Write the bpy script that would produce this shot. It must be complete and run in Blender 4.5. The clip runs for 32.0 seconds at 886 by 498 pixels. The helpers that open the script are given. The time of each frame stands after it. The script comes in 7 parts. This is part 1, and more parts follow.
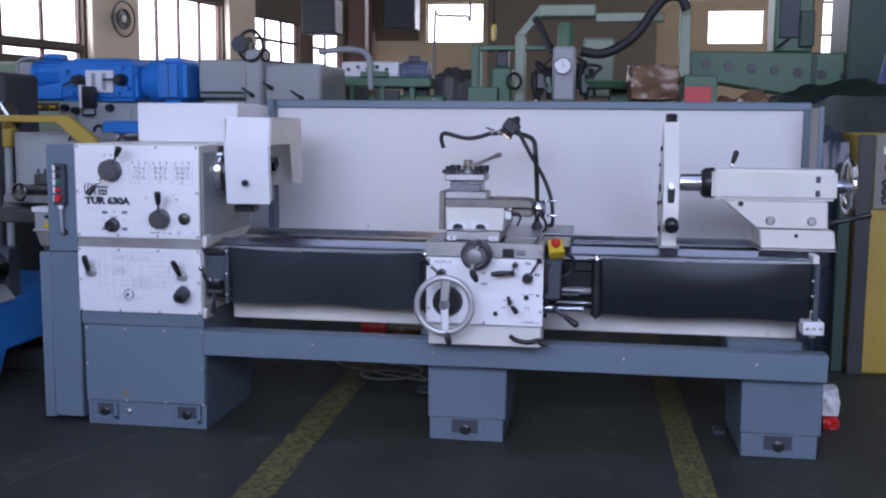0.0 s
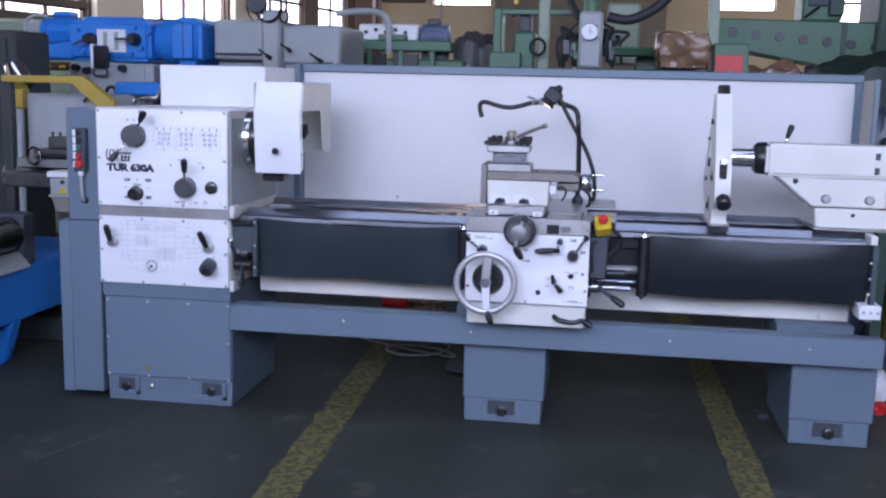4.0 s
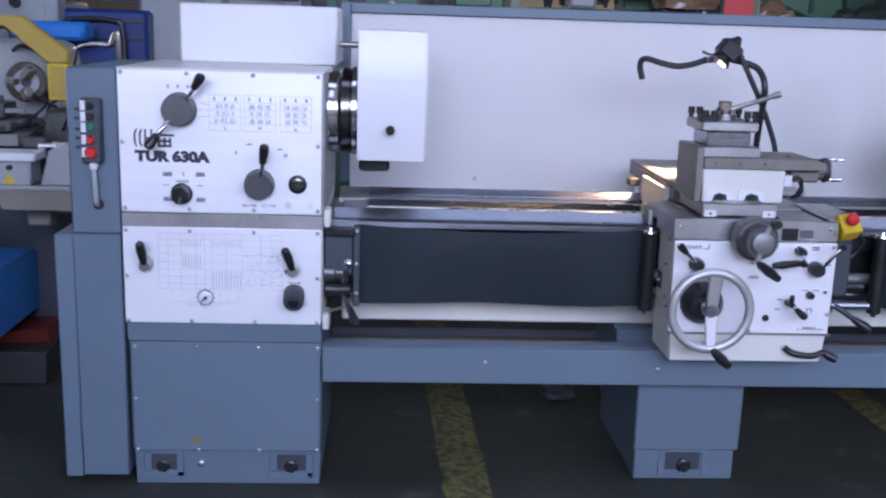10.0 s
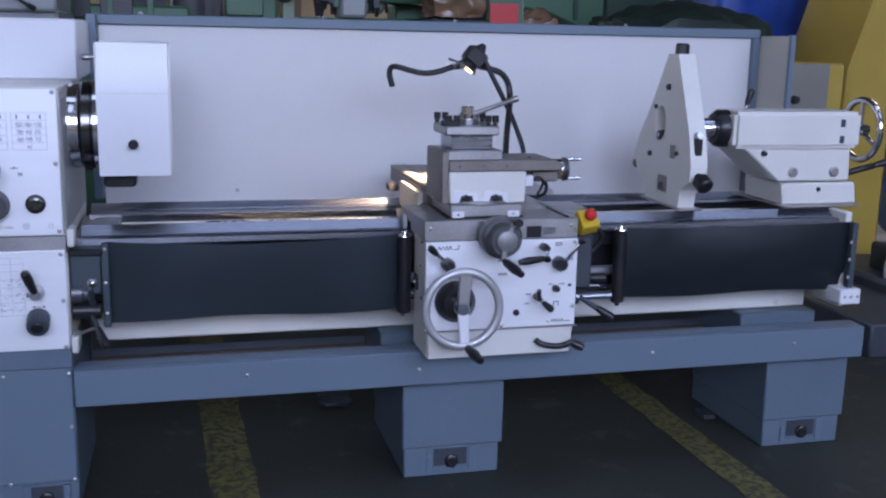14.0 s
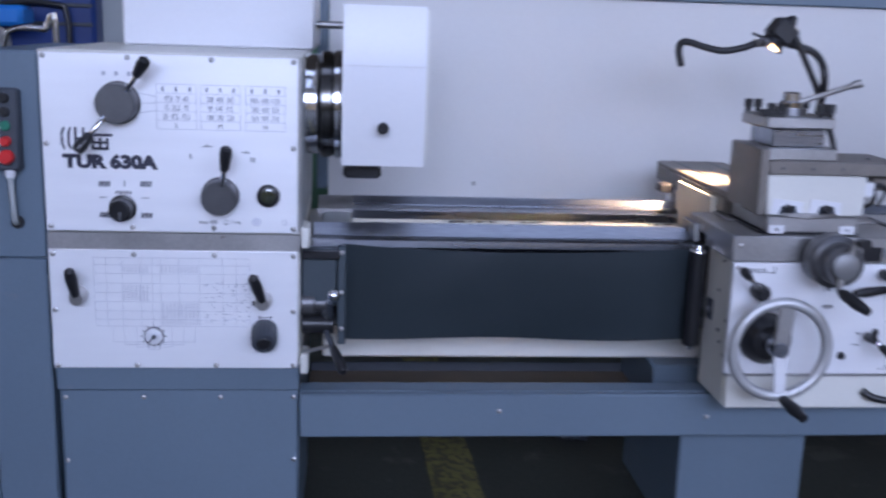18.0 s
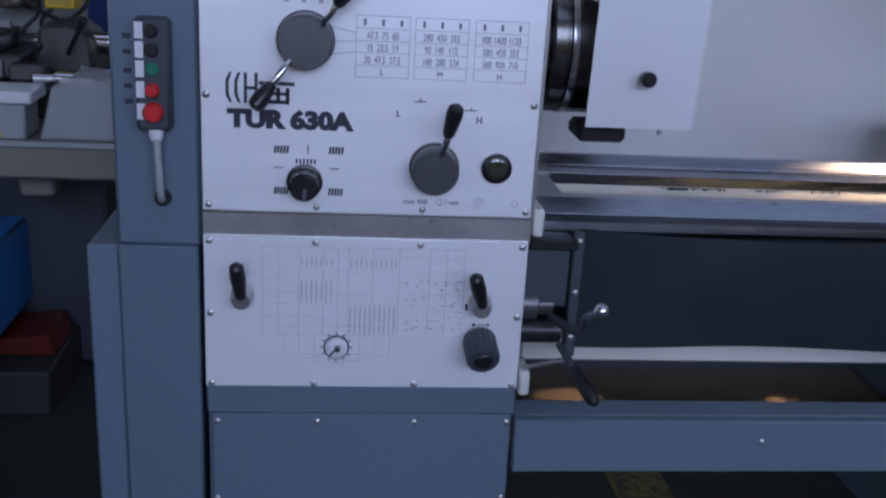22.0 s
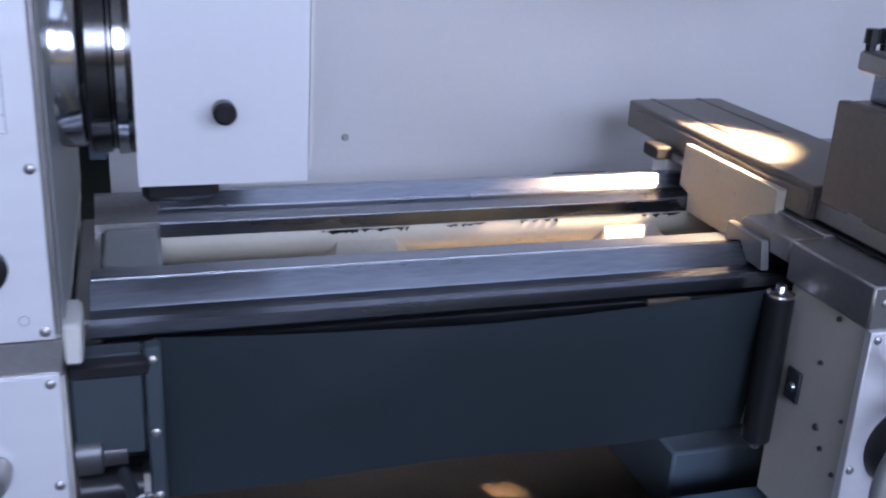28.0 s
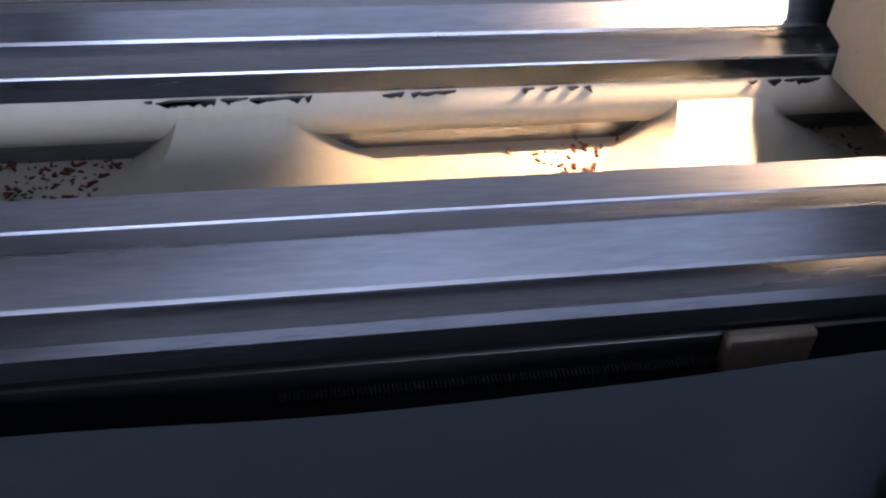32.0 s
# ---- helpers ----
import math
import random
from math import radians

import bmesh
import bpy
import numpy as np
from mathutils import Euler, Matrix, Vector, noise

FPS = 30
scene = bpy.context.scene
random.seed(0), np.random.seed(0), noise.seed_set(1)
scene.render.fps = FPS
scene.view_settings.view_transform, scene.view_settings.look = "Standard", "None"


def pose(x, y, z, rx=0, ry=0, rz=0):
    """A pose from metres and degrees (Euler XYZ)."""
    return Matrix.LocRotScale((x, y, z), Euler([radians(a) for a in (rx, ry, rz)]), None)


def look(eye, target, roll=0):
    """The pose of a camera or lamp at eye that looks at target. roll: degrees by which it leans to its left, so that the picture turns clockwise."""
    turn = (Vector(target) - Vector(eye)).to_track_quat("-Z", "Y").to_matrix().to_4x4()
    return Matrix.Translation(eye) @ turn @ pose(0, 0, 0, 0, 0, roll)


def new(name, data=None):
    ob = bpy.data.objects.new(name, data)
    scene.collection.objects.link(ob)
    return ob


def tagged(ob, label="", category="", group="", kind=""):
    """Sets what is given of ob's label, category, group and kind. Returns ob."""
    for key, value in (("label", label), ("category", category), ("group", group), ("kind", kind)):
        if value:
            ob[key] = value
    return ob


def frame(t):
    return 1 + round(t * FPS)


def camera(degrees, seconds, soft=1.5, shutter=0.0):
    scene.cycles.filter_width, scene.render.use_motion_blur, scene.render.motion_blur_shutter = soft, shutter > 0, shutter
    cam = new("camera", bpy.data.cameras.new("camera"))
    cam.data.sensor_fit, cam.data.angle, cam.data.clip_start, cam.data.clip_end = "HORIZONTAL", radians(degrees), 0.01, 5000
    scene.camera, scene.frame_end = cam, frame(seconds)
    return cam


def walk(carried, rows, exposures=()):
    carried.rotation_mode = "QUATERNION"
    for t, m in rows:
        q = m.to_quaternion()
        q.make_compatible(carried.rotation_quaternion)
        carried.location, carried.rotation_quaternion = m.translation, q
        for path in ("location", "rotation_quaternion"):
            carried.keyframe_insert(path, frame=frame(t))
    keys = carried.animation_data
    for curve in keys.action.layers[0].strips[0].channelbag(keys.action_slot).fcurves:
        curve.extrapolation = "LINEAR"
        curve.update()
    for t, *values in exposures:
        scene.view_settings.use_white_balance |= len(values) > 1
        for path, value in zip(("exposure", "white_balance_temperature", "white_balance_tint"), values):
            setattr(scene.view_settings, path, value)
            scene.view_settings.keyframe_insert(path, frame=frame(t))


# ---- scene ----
cam = camera(47.14, 32.0, soft=2.2, shutter=0.5)
PATH = [
    (0, look((1.6735, -4.0488, 1.3324), (1.3702, -2.0872, 1.0866), 0.49)),
    (0.5, look((1.6679, -4.0486, 1.3408), (1.3768, -2.0872, 1.0794), 0.66)),
    (1, look((1.6702, -4.0503, 1.3336), (1.3745, -2.0895, 1.0731), 0.86)),
    (1.5, look((1.6591, -4.0498, 1.3475), (1.3639, -2.0907, 1.0743), 0.89)),
    (2, look((1.6588, -4.0508, 1.3439), (1.3696, -2.0895, 1.0806), 0.75)),
    (2.5, look((1.7004, -4.0095, 1.3362), (1.3663, -2.0534, 1.0867), -0.00)),
    (4.5, look((1.3572, -3.8139, 1.3487), (1.0683, -1.8645, 1.0072), 1.67)),
    (5, look((1.2378, -3.6794, 1.3244), (0.9109, -1.7405, 0.9585), 1.31)),
    (5.5, look((1.1105, -3.5128, 1.3198), (0.7545, -1.5859, 0.9196), 1.31)),
    (6, look((0.9696, -3.4212, 1.3184), (0.6720, -1.4794, 0.9428), 1.48)),
    (6.5, look((0.7638, -3.3609, 1.3650), (0.5926, -1.4042, 0.9878), 0.44)),
    (7, look((0.6468, -3.2857, 1.3478), (0.4989, -1.3337, 0.9379), 1.08)),
    (7.5, look((0.5539, -3.1015, 1.3328), (0.3492, -1.1580, 0.9077), 1.06)),
    (8, look((0.4626, -2.9860, 1.3505), (0.3109, -1.0435, 0.8990), 0.97)),
    (8.5, look((0.3174, -2.9212, 1.3626), (0.2987, -0.9707, 0.9209), 0.67)),
    (9, look((0.2097, -2.8856, 1.3575), (0.2771, -0.9349, 0.9216), 0.60)),
    (9.5, look((0.1758, -2.8423, 1.3650), (0.2646, -0.8901, 0.9395), 1.57)),
    (10, look((0.1881, -2.8357, 1.3695), (0.3045, -0.8858, 0.9402), 1.84)),
    (10.5, look((0.1994, -2.8465, 1.3680), (0.3611, -0.9008, 0.9346), 1.70)),
    (11, look((0.2118, -2.8580, 1.3682), (0.4230, -0.9151, 0.9432), 1.72)),
    (11.5, look((0.2216, -2.8706, 1.3640), (0.4934, -0.9327, 0.9511), 1.82)),
    (12, look((0.2183, -2.8737, 1.3550), (0.5613, -0.9443, 0.9554), 1.85)),
    (12.5, look((0.2532, -2.8779, 1.3581), (0.6389, -0.9563, 0.9598), 1.03)),
    (13, look((0.2664, -2.8658, 1.3699), (0.7056, -0.9564, 0.9681), 1.09)),
    (13.5, look((0.2909, -2.8702, 1.3732), (0.7718, -0.9710, 0.9713), 1.40)),
    (15.5, look((0.4455, -2.8999, 1.3829), (0.9327, -1.0030, 0.9777), 0.82)),
    (16, look((0.4104, -2.7952, 1.3486), (0.8730, -0.8924, 0.9420), 0.71)),
    (16.5, look((0.4495, -2.6817, 1.3361), (0.7786, -0.7580, 0.8989), 1.39)),
    (17, look((0.3213, -2.5690, 1.3062), (0.6848, -0.6434, 0.9066), 2.17)),
    (17.5, look((0.1644, -2.4405, 1.3251), (0.5104, -0.5214, 0.8809), 1.30)),
    (18, look((0.1302, -2.2846, 1.3168), (0.3112, -0.3410, 0.8814), 1.93)),
    (18.5, look((0.1074, -2.0021, 1.2874), (0.1538, -0.0549, 0.8335), 1.92)),
    (19, look((0.0500, -1.8223, 1.3213), (-0.0126, 0.1120, 0.8167), 2.82)),
    (19.5, look((-0.0599, -1.7783, 1.3134), (-0.0907, 0.1599, 0.8210), 3.24)),
    (20, look((-0.2397, -1.7500, 1.3292), (-0.1275, 0.1812, 0.8214), 1.90)),
    (20.5, look((-0.3141, -1.7217, 1.3351), (-0.1208, 0.2045, 0.8324), 2.33)),
    (21, look((-0.3258, -1.6796, 1.3479), (-0.1212, 0.2424, 0.8340), 3.19)),
    (21.5, look((-0.3176, -1.6681, 1.3234), (-0.1134, 0.2443, 0.7747), 3.03)),
    (22, look((-0.3221, -1.6587, 1.3140), (-0.1129, 0.2335, 0.7011), 3.24)),
    (22.5, look((-0.3376, -1.6582, 1.2961), (-0.1044, 0.2134, 0.6306), 3.42)),
    (23, look((-0.3249, -1.6654, 1.2784), (-0.1034, 0.1854, 0.5533), 2.74)),
    (23.5, look((-0.3084, -1.6712, 1.2722), (-0.0866, 0.1560, 0.4899), 2.47)),
    (24, look((-0.3093, -1.6831, 1.2760), (-0.0739, 0.1463, 0.5027), 2.57)),
    (24.5, look((-0.3053, -1.6977, 1.2709), (0.0263, 0.1443, 0.5660), 3.00)),
    (25, look((-0.2553, -1.6627, 1.2820), (0.1441, 0.1865, 0.6331), 3.44)),
    (25.5, look((-0.1421, -1.5327, 1.3122), (0.2495, 0.3258, 0.6855), 3.34)),
    (26, look((-0.0969, -1.4851, 1.3462), (0.3421, 0.3698, 0.7408), 2.36)),
    (26.5, look((-0.0918, -1.4258, 1.3885), (0.4852, 0.3781, 0.7456), 2.55)),
    (28.5, look((0.1927, -0.9809, 1.3099), (0.7579, 0.7895, 0.5707), 3.32)),
    (29, look((0.2505, -0.9059, 1.2950), (0.7510, 0.8457, 0.4696), 3.53)),
    (29.5, look((0.2531, -0.7836, 1.2869), (0.7765, 0.9438, 0.4255), 4.66)),
    (30, look((0.2566, -0.6654, 1.2816), (0.7652, 0.9841, 0.2714), 4.64)),
    (30.5, look((0.2963, -0.5583, 1.2686), (0.7635, 1.0586, 0.1881), 4.67)),
    (31, look((0.3639, -0.4389, 1.2484), (0.7675, 1.1371, 0.0850), 5.48)),
    (31.5, look((0.4295, -0.3809, 1.2404), (0.7970, 1.1656, 0.0266), 4.95)),
    (32, look((0.4714, -0.3675, 1.2493), (0.8315, 1.1685, 0.0200), 4.54)),
]
walk(cam, PATH, [(0, -0.12, 5900, 24), (2.5, -0.1, 5900, 24), (4.5, 0.3, 5850, 24), (6, 0.32, 5850, 24), (9, 0.2, 5850, 24), (13, -0.1, 5750, 22), (15.5, -0.28, 5650, 22), (18, -0.12, 5700, 22), (20, -0.62, 5600, 20), (22, -0.85, 5600, 20), (24, -0.22, 5800, 18), (26, -0.2, 5750, 20), (28.5, -0.15, 5750, 20), (30, -0.22, 5850, 20), (32, -0.36, 6100, 20)])

# ---- world, sun, large lights ----
world = bpy.data.worlds.new("world")
scene.world = world
world.use_nodes = True
wn = world.node_tree.nodes
sky = wn.new("ShaderNodeTexSky")
sky.sky_type, sky.sun_disc = "NISHITA", False
sky.sun_elevation, sky.sun_rotation = radians(32), radians(215)
world.node_tree.links.new(sky.outputs[0], wn["Background"].inputs[0])
wn["Background"].inputs[1].default_value = 0.15

sun = new("sun", bpy.data.lights.new("sun", "SUN"))
sun.data.energy, sun.data.angle, sun.data.color = 2.5, radians(0.5), (1.0, 0.93, 0.82)
sun.matrix_basis = look((-8, 12, 10), (0, 0, 0))


def window_and_fill_light(name, eye, target, width, height, watts, color):
    lamp = bpy.data.lights.new(name, "AREA")
    lamp.shape, lamp.size, lamp.size_y, lamp.energy, lamp.color = "RECTANGLE", width, height, watts, color
    ob = new(name, lamp)
    ob.matrix_basis = look(eye, target)
    return ob


DAY = (0.70, 0.80, 1.0)
for wx, watts in ((-5.0, 55), (0.0, 475), (5.0, 340)):
    window_and_fill_light("window_and_fill_light", (wx, -8.85, 4.1), (wx, 0, 1.9), 4.0, 2.6, watts, DAY)
for wx in (1.6, 4.4, 7.2):
    window_and_fill_light("roof_light", (wx, -4.6, 6.95), (wx, -4.6, 0), 2.0, 3.6, 26, DAY)
window_and_fill_light("window_and_fill_light", (-6.0, 11.4, 3.1), (0, 9.8, 2.2), 6.5, 1.4, 170, (0.95, 0.97, 1.0))
window_and_fill_light("window_and_fill_light", (-7.9, 0.0, 3.6), (0, 0, 1.5), 6.0, 2.0, 6, (0.95, 0.95, 1.0))
# added warm fill from the unseen right wall, brightening the piers and far machines
window_and_fill_light("window_and_fill_light", (12.9, 9.5, 4.4), (-6.0, 11.0, 2.4), 8.0, 2.2, 420, (1.0, 0.92, 0.80))
window_and_fill_light("window_and_fill_light", (2.0, 18.8, 3.9), (2, 8, 2.2), 8.0, 1.4, 170, (0.95, 0.97, 1.0))

window_and_fill_light("roof_light", (1.5, -0.9, 6.95), (1.5, -0.9, 0), 10.0, 1.4, 66, DAY)

halogen = new("halogen_light", bpy.data.lights.new("halogen_light", "SPOT"))
halogen.data.energy, halogen.data.color, halogen.data.spot_size, halogen.data.spot_blend = 250, (1.0, 0.66, 0.34), radians(46), 0.7
halogen.data.shadow_soft_size = 0.025
halogen.matrix_basis = look((1.262, 0.424, 1.268), (0.885, 0.392, 0.70))


# ---- materials ----
def mat(name, color, rough=0.5, metal=0.0, vary=0.12, scale=6.0, fine=120.0, bump=0.05, stain=None, stain_at=0.62, coat=0.0, stretch=(1, 1, 1), rough_vary=0.12):
    """Two scales of variation over a base colour: broad clouds and fine grain, with stains where given."""
    m = bpy.data.materials.new(name)
    m.use_nodes = True
    nodes, links = m.node_tree.nodes, m.node_tree.links
    bsdf = nodes["Principled BSDF"]
    tex = nodes.new("ShaderNodeTexCoord")
    mapping = nodes.new("ShaderNodeMapping")
    mapping.inputs["Scale"].default_value = stretch
    links.new(tex.outputs["Object"], mapping.inputs[0])
    broad, grain = nodes.new("ShaderNodeTexNoise"), nodes.new("ShaderNodeTexNoise")
    broad.inputs["Scale"].default_value, broad.inputs["Detail"].default_value = scale, 5
    grain.inputs["Scale"].default_value, grain.inputs["Detail"].default_value = fine, 3
    for n in (broad, grain):
        links.new(mapping.outputs[0], n.inputs["Vector"])
    mixed = nodes.new("ShaderNodeMath")
    mixed.operation = "MULTIPLY_ADD"
    mixed.inputs[1].default_value = 0.65
    links.new(broad.outputs[0], mixed.inputs[0])
    half = nodes.new("ShaderNodeMath")
    half.operation = "MULTIPLY"
    half.inputs[1].default_value = 0.35
    links.new(grain.outputs[0], half.inputs[0])
    links.new(half.outputs[0], mixed.inputs[2])
    ramp = nodes.new("ShaderNodeValToRGB")
    ramp.color_ramp.elements[0].position, ramp.color_ramp.elements[1].position = 0.3, 0.7
    ramp.color_ramp.elements[0].color = (*[c * (1 - vary) for c in color], 1)
    ramp.color_ramp.elements[1].color = (*[min(1, c * (1 + vary)) for c in color], 1)
    links.new(mixed.outputs[0], ramp.inputs[0])
    out = ramp.outputs[0]
    if stain:
        blot = nodes.new("ShaderNodeTexNoise")
        blot.inputs["Scale"].default_value, blot.inputs["Detail"].default_value, blot.inputs["Roughness"].default_value = scale * 2.3, 8, 0.65
        links.new(mapping.outputs[0], blot.inputs["Vector"])
        edge = nodes.new("ShaderNodeValToRGB")
        edge.color_ramp.elements[0].position, edge.color_ramp.elements[1].position = stain_at, min(1, stain_at + 0.08)
        links.new(blot.outputs[0], edge.inputs[0])
        over = nodes.new("ShaderNodeMix")
        over.data_type = "RGBA"
        links.new(edge.outputs[0], over.inputs["Factor"])
        links.new(out, over.inputs[6])
        over.inputs[7].default_value = (*stain, 1)
        out = over.outputs[2]
    links.new(out, bsdf.inputs["Base Color"])
    wear = nodes.new("ShaderNodeMapRange")
    wear.inputs[3].default_value, wear.inputs[4].default_value = max(0.03, rough - rough_vary), min(1, rough + rough_vary)
    links.new(broad.outputs[0], wear.inputs[0])
    links.new(wear.outputs[0], bsdf.inputs["Roughness"])
    bsdf.inputs["Metallic"].default_value = metal
    bsdf.inputs["Coat Weight"].default_value = coat
    if bump:
        b = nodes.new("ShaderNodeBump")
        b.inputs["Strength"].default_value, b.inputs["Distance"].default_value = bump, 0.002
        links.new(mixed.outputs[0], b.inputs["Height"])
        links.new(b.outputs[0], bsdf.inputs["Normal"])
    return m


def glow(name, color, strength):
    m = bpy.data.materials.new(name)
    m.use_nodes = True
    b = m.node_tree.nodes["Principled BSDF"]
    b.inputs["Base Color"].default_value = (*color, 1)
    b.inputs["Emission Color"].default_value, b.inputs["Emission Strength"].default_value = (*color, 1), strength
    return m


GREYBLUE = mat("grey_blue_paint", (0.118, 0.160, 0.205), 0.42, vary=0.07, scale=3, bump=0.03, stain=(0.155, 0.168, 0.20), stain_at=0.66)
GREYBLUE2 = mat("grey_blue_sheet_paint", (0.128, 0.172, 0.220), 0.40, vary=0.06, scale=2, bump=0.02)
DARKGREY = mat("dark_grey_paint", (0.045, 0.052, 0.065), 0.5, vary=0.15)
CREAM = mat("cream_paint", (0.67, 0.66, 0.61), 0.38, vary=0.06, scale=5, bump=0.03, stain=(0.42, 0.39, 0.31), stain_at=0.69)
CREAM_CAST = mat("cream_painted_casting", (0.50, 0.46, 0.37), 0.45, vary=0.10, scale=9, bump=0.15, stain=(0.10, 0.07, 0.05), stain_at=0.66)
WHITE = mat("white_sheet_paint", (0.72, 0.72, 0.74), 0.33, vary=0.03, scale=2, bump=0.015)
SPLASH = mat("white_splash_sheet", (0.63, 0.62, 0.61), 0.36, vary=0.04, scale=1.5, bump=0.02, stain=(0.60, 0.58, 0.55), stain_at=0.68)
PANEL = mat("satin_aluminium_plate", (0.95, 0.95, 0.98), 0.36, metal=0.40, vary=0.03, scale=4, fine=260, bump=0.02, stretch=(1, 1, 9))
STEEL = mat("ground_steel", (0.32, 0.335, 0.37), 0.28, metal=1.0, vary=0.30, scale=3, fine=60, bump=0.008, stretch=(0.5, 4, 4), rough_vary=0.12)
STEEL_DULL = mat("dull_machined_steel", (0.42, 0.41, 0.40), 0.42, metal=0.9, vary=0.18, scale=7, bump=0.08, stain=(0.16, 0.13, 0.10), stain_at=0.67)
DIAL = mat("dark_turned_steel", (0.13, 0.13, 0.135), 0.38, metal=0.7, vary=0.12, scale=12, bump=0.05)
ALU = mat("matt_cast_aluminium", (0.50, 0.50, 0.50), 0.42, metal=0.55, vary=0.08, scale=14, bump=0.03)
CHROME = mat("polished_steel", (0.72, 0.72, 0.74), 0.14, metal=1.0, vary=0.06, scale=20, bump=0.01, rough_vary=0.06)
CHUCK = mat("dark_oiled_steel", (0.16, 0.155, 0.15), 0.2, metal=1.0, vary=0.25, scale=10, bump=0.03)
IRON = mat("cast_iron_grey", (0.25, 0.25, 0.25), 0.5, metal=0.6, vary=0.15, scale=12, bump=0.1)
BLACK = mat("black_plastic", (0.014, 0.014, 0.016), 0.35, vary=0.2, scale=15, bump=0.02)
RUBBER = mat("black_rubber", (0.02, 0.02, 0.022), 0.6, vary=0.2)
CANVAS = mat("black_canvas", (0.050, 0.067, 0.080), 0.50, vary=0.2, scale=2.2, fine=500, bump=0.25, stain=(0.072, 0.091, 0.106), stain_at=0.68)
CANVAS_GLOSSY = mat("glossy_black_cover", (0.034, 0.043, 0.050), 0.30, vary=0.2, scale=2.2, fine=400, bump=0.2, stain=(0.04, 0.048, 0.052), stain_at=0.68)
SLIDE = mat("brown_grey_oiled_steel", (0.215, 0.195, 0.175), 0.48, metal=0.6, vary=0.16, scale=9, bump=0.06, stain=(0.11, 0.09, 0.07), stain_at=0.66)
# cream darkened so the wing's shade sits in its colour
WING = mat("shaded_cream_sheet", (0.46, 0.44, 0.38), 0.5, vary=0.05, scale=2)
TABLEINK = mat("mid_grey_print", (0.17, 0.17, 0.23), 0.5, vary=0.05)
INK = mat("dark_print", (0.03, 0.03, 0.05), 0.5, vary=0.05)
FAINT = mat("grey_print", (0.46, 0.46, 0.52), 0.5, vary=0.05)
RED = mat("red_plastic", (0.55, 0.02, 0.02), 0.35, vary=0.06)
YELLOW = mat("yellow_plastic", (0.58, 0.40, 0.02), 0.4, vary=0.06)
YELLOWPAINT = mat("yellow_machine_paint", (0.38, 0.27, 0.045), 0.42, vary=0.10, scale=4, stain=(0.25, 0.17, 0.05), stain_at=0.68)
ORANGE = mat("orange_paint", (0.13, 0.018, 0.010), 0.4, vary=0.08)
GREENPAINT = mat("green_machine_paint", (0.068, 0.150, 0.085), 0.45, vary=0.14, scale=4, stain=(0.04, 0.07, 0.05), stain_at=0.66)
DARKGREEN = mat("dark_green_machine_paint", (0.028, 0.062, 0.042), 0.5, vary=0.2, scale=4)
PALEGREEN = mat("pale_green_paint", (0.25, 0.31, 0.22), 0.45, vary=0.12, scale=4, stain=(0.14, 0.16, 0.11), stain_at=0.66)
BLUE = mat("bright_blue_paint", (0.025, 0.19, 0.58), 0.35, vary=0.12, scale=3, stain=(0.03, 0.12, 0.36), stain_at=0.68)
TRAY = mat("oily_brown_tray", (0.15, 0.115, 0.08), 0.45, vary=0.3, scale=8, bump=0.1)
# grey taken far down: shade over the background machines is put into it
SHADEGREY = mat("shaded_grey_machine_paint", (0.036, 0.039, 0.039), 0.5, vary=0.14, scale=4, stain=(0.09, 0.085, 0.08), stain_at=0.64)
# cream lowered likewise, with the shade held in its colour
SHADECREAM = mat("shaded_cream_panel", (0.20, 0.19, 0.16), 0.5, vary=0.08)
GREYMACHINE = mat("light_grey_machine_paint", (0.32, 0.34, 0.34), 0.45, vary=0.10, scale=4, stain=(0.2, 0.2, 0.19), stain_at=0.67)
TARP = mat("blue_tarpaulin", (0.015, 0.05, 0.26), 0.32, vary=0.3, scale=5, bump=0.3)
TARP_GREEN = mat("dark_green_tarpaulin", (0.007, 0.019, 0.013), 0.55, vary=0.3, scale=5, bump=0.3)
BROWNFILM = mat("brown_wrapping", (0.20, 0.12, 0.07), 0.25, vary=0.35, scale=9, bump=0.3)
WOOD = mat("rough_wood", (0.22, 0.16, 0.10), 0.7, vary=0.2, scale=3, fine=60, stretch=(1, 8, 8), bump=0.2)
FLOOR = mat("dark_concrete", (0.032, 0.035, 0.029), 0.62, vary=0.5, scale=2.2, fine=70, bump=0.5, stain=(0.066, 0.067, 0.056), stain_at=0.58)
CLAD = mat("tan_sheet_cladding", (0.20, 0.17, 0.125), 0.8, vary=0.15, scale=0.9, fine=30)
LINE = mat("worn_yellow_floor_paint", (0.150, 0.135, 0.040), 0.68, vary=0.3, scale=16, fine=140, bump=0.25, stain=(0.060, 0.056, 0.030), stain_at=0.47)
WALL = mat("tan_wall", (0.52, 0.42, 0.27), 0.8, vary=0.12, scale=0.8, fine=30, stain=(0.34, 0.27, 0.18), stain_at=0.66)
WALLDARK = mat("brown_wall", (0.115, 0.088, 0.065), 0.85, vary=0.18, scale=0.9, fine=30)
PLASTER = mat("pale_plaster", (0.80, 0.70, 0.55), 0.8, vary=0.08, scale=1.2)
RUSTFRAME = mat("brown_steel_window_frame", (0.10, 0.05, 0.035), 0.6, vary=0.2)
CEILING = mat("dark_roof_sheet", (0.10, 0.09, 0.08), 0.85, vary=0.15, scale=1)
SIGHT = mat("oil_sight_glass", (0.03, 0.035, 0.02), 0.08, vary=0.3, scale=30, coat=1.0)
BAGWHITE = mat("white_plastic_bag", (0.65, 0.65, 0.66), 0.4, vary=0.1, bump=0.2)
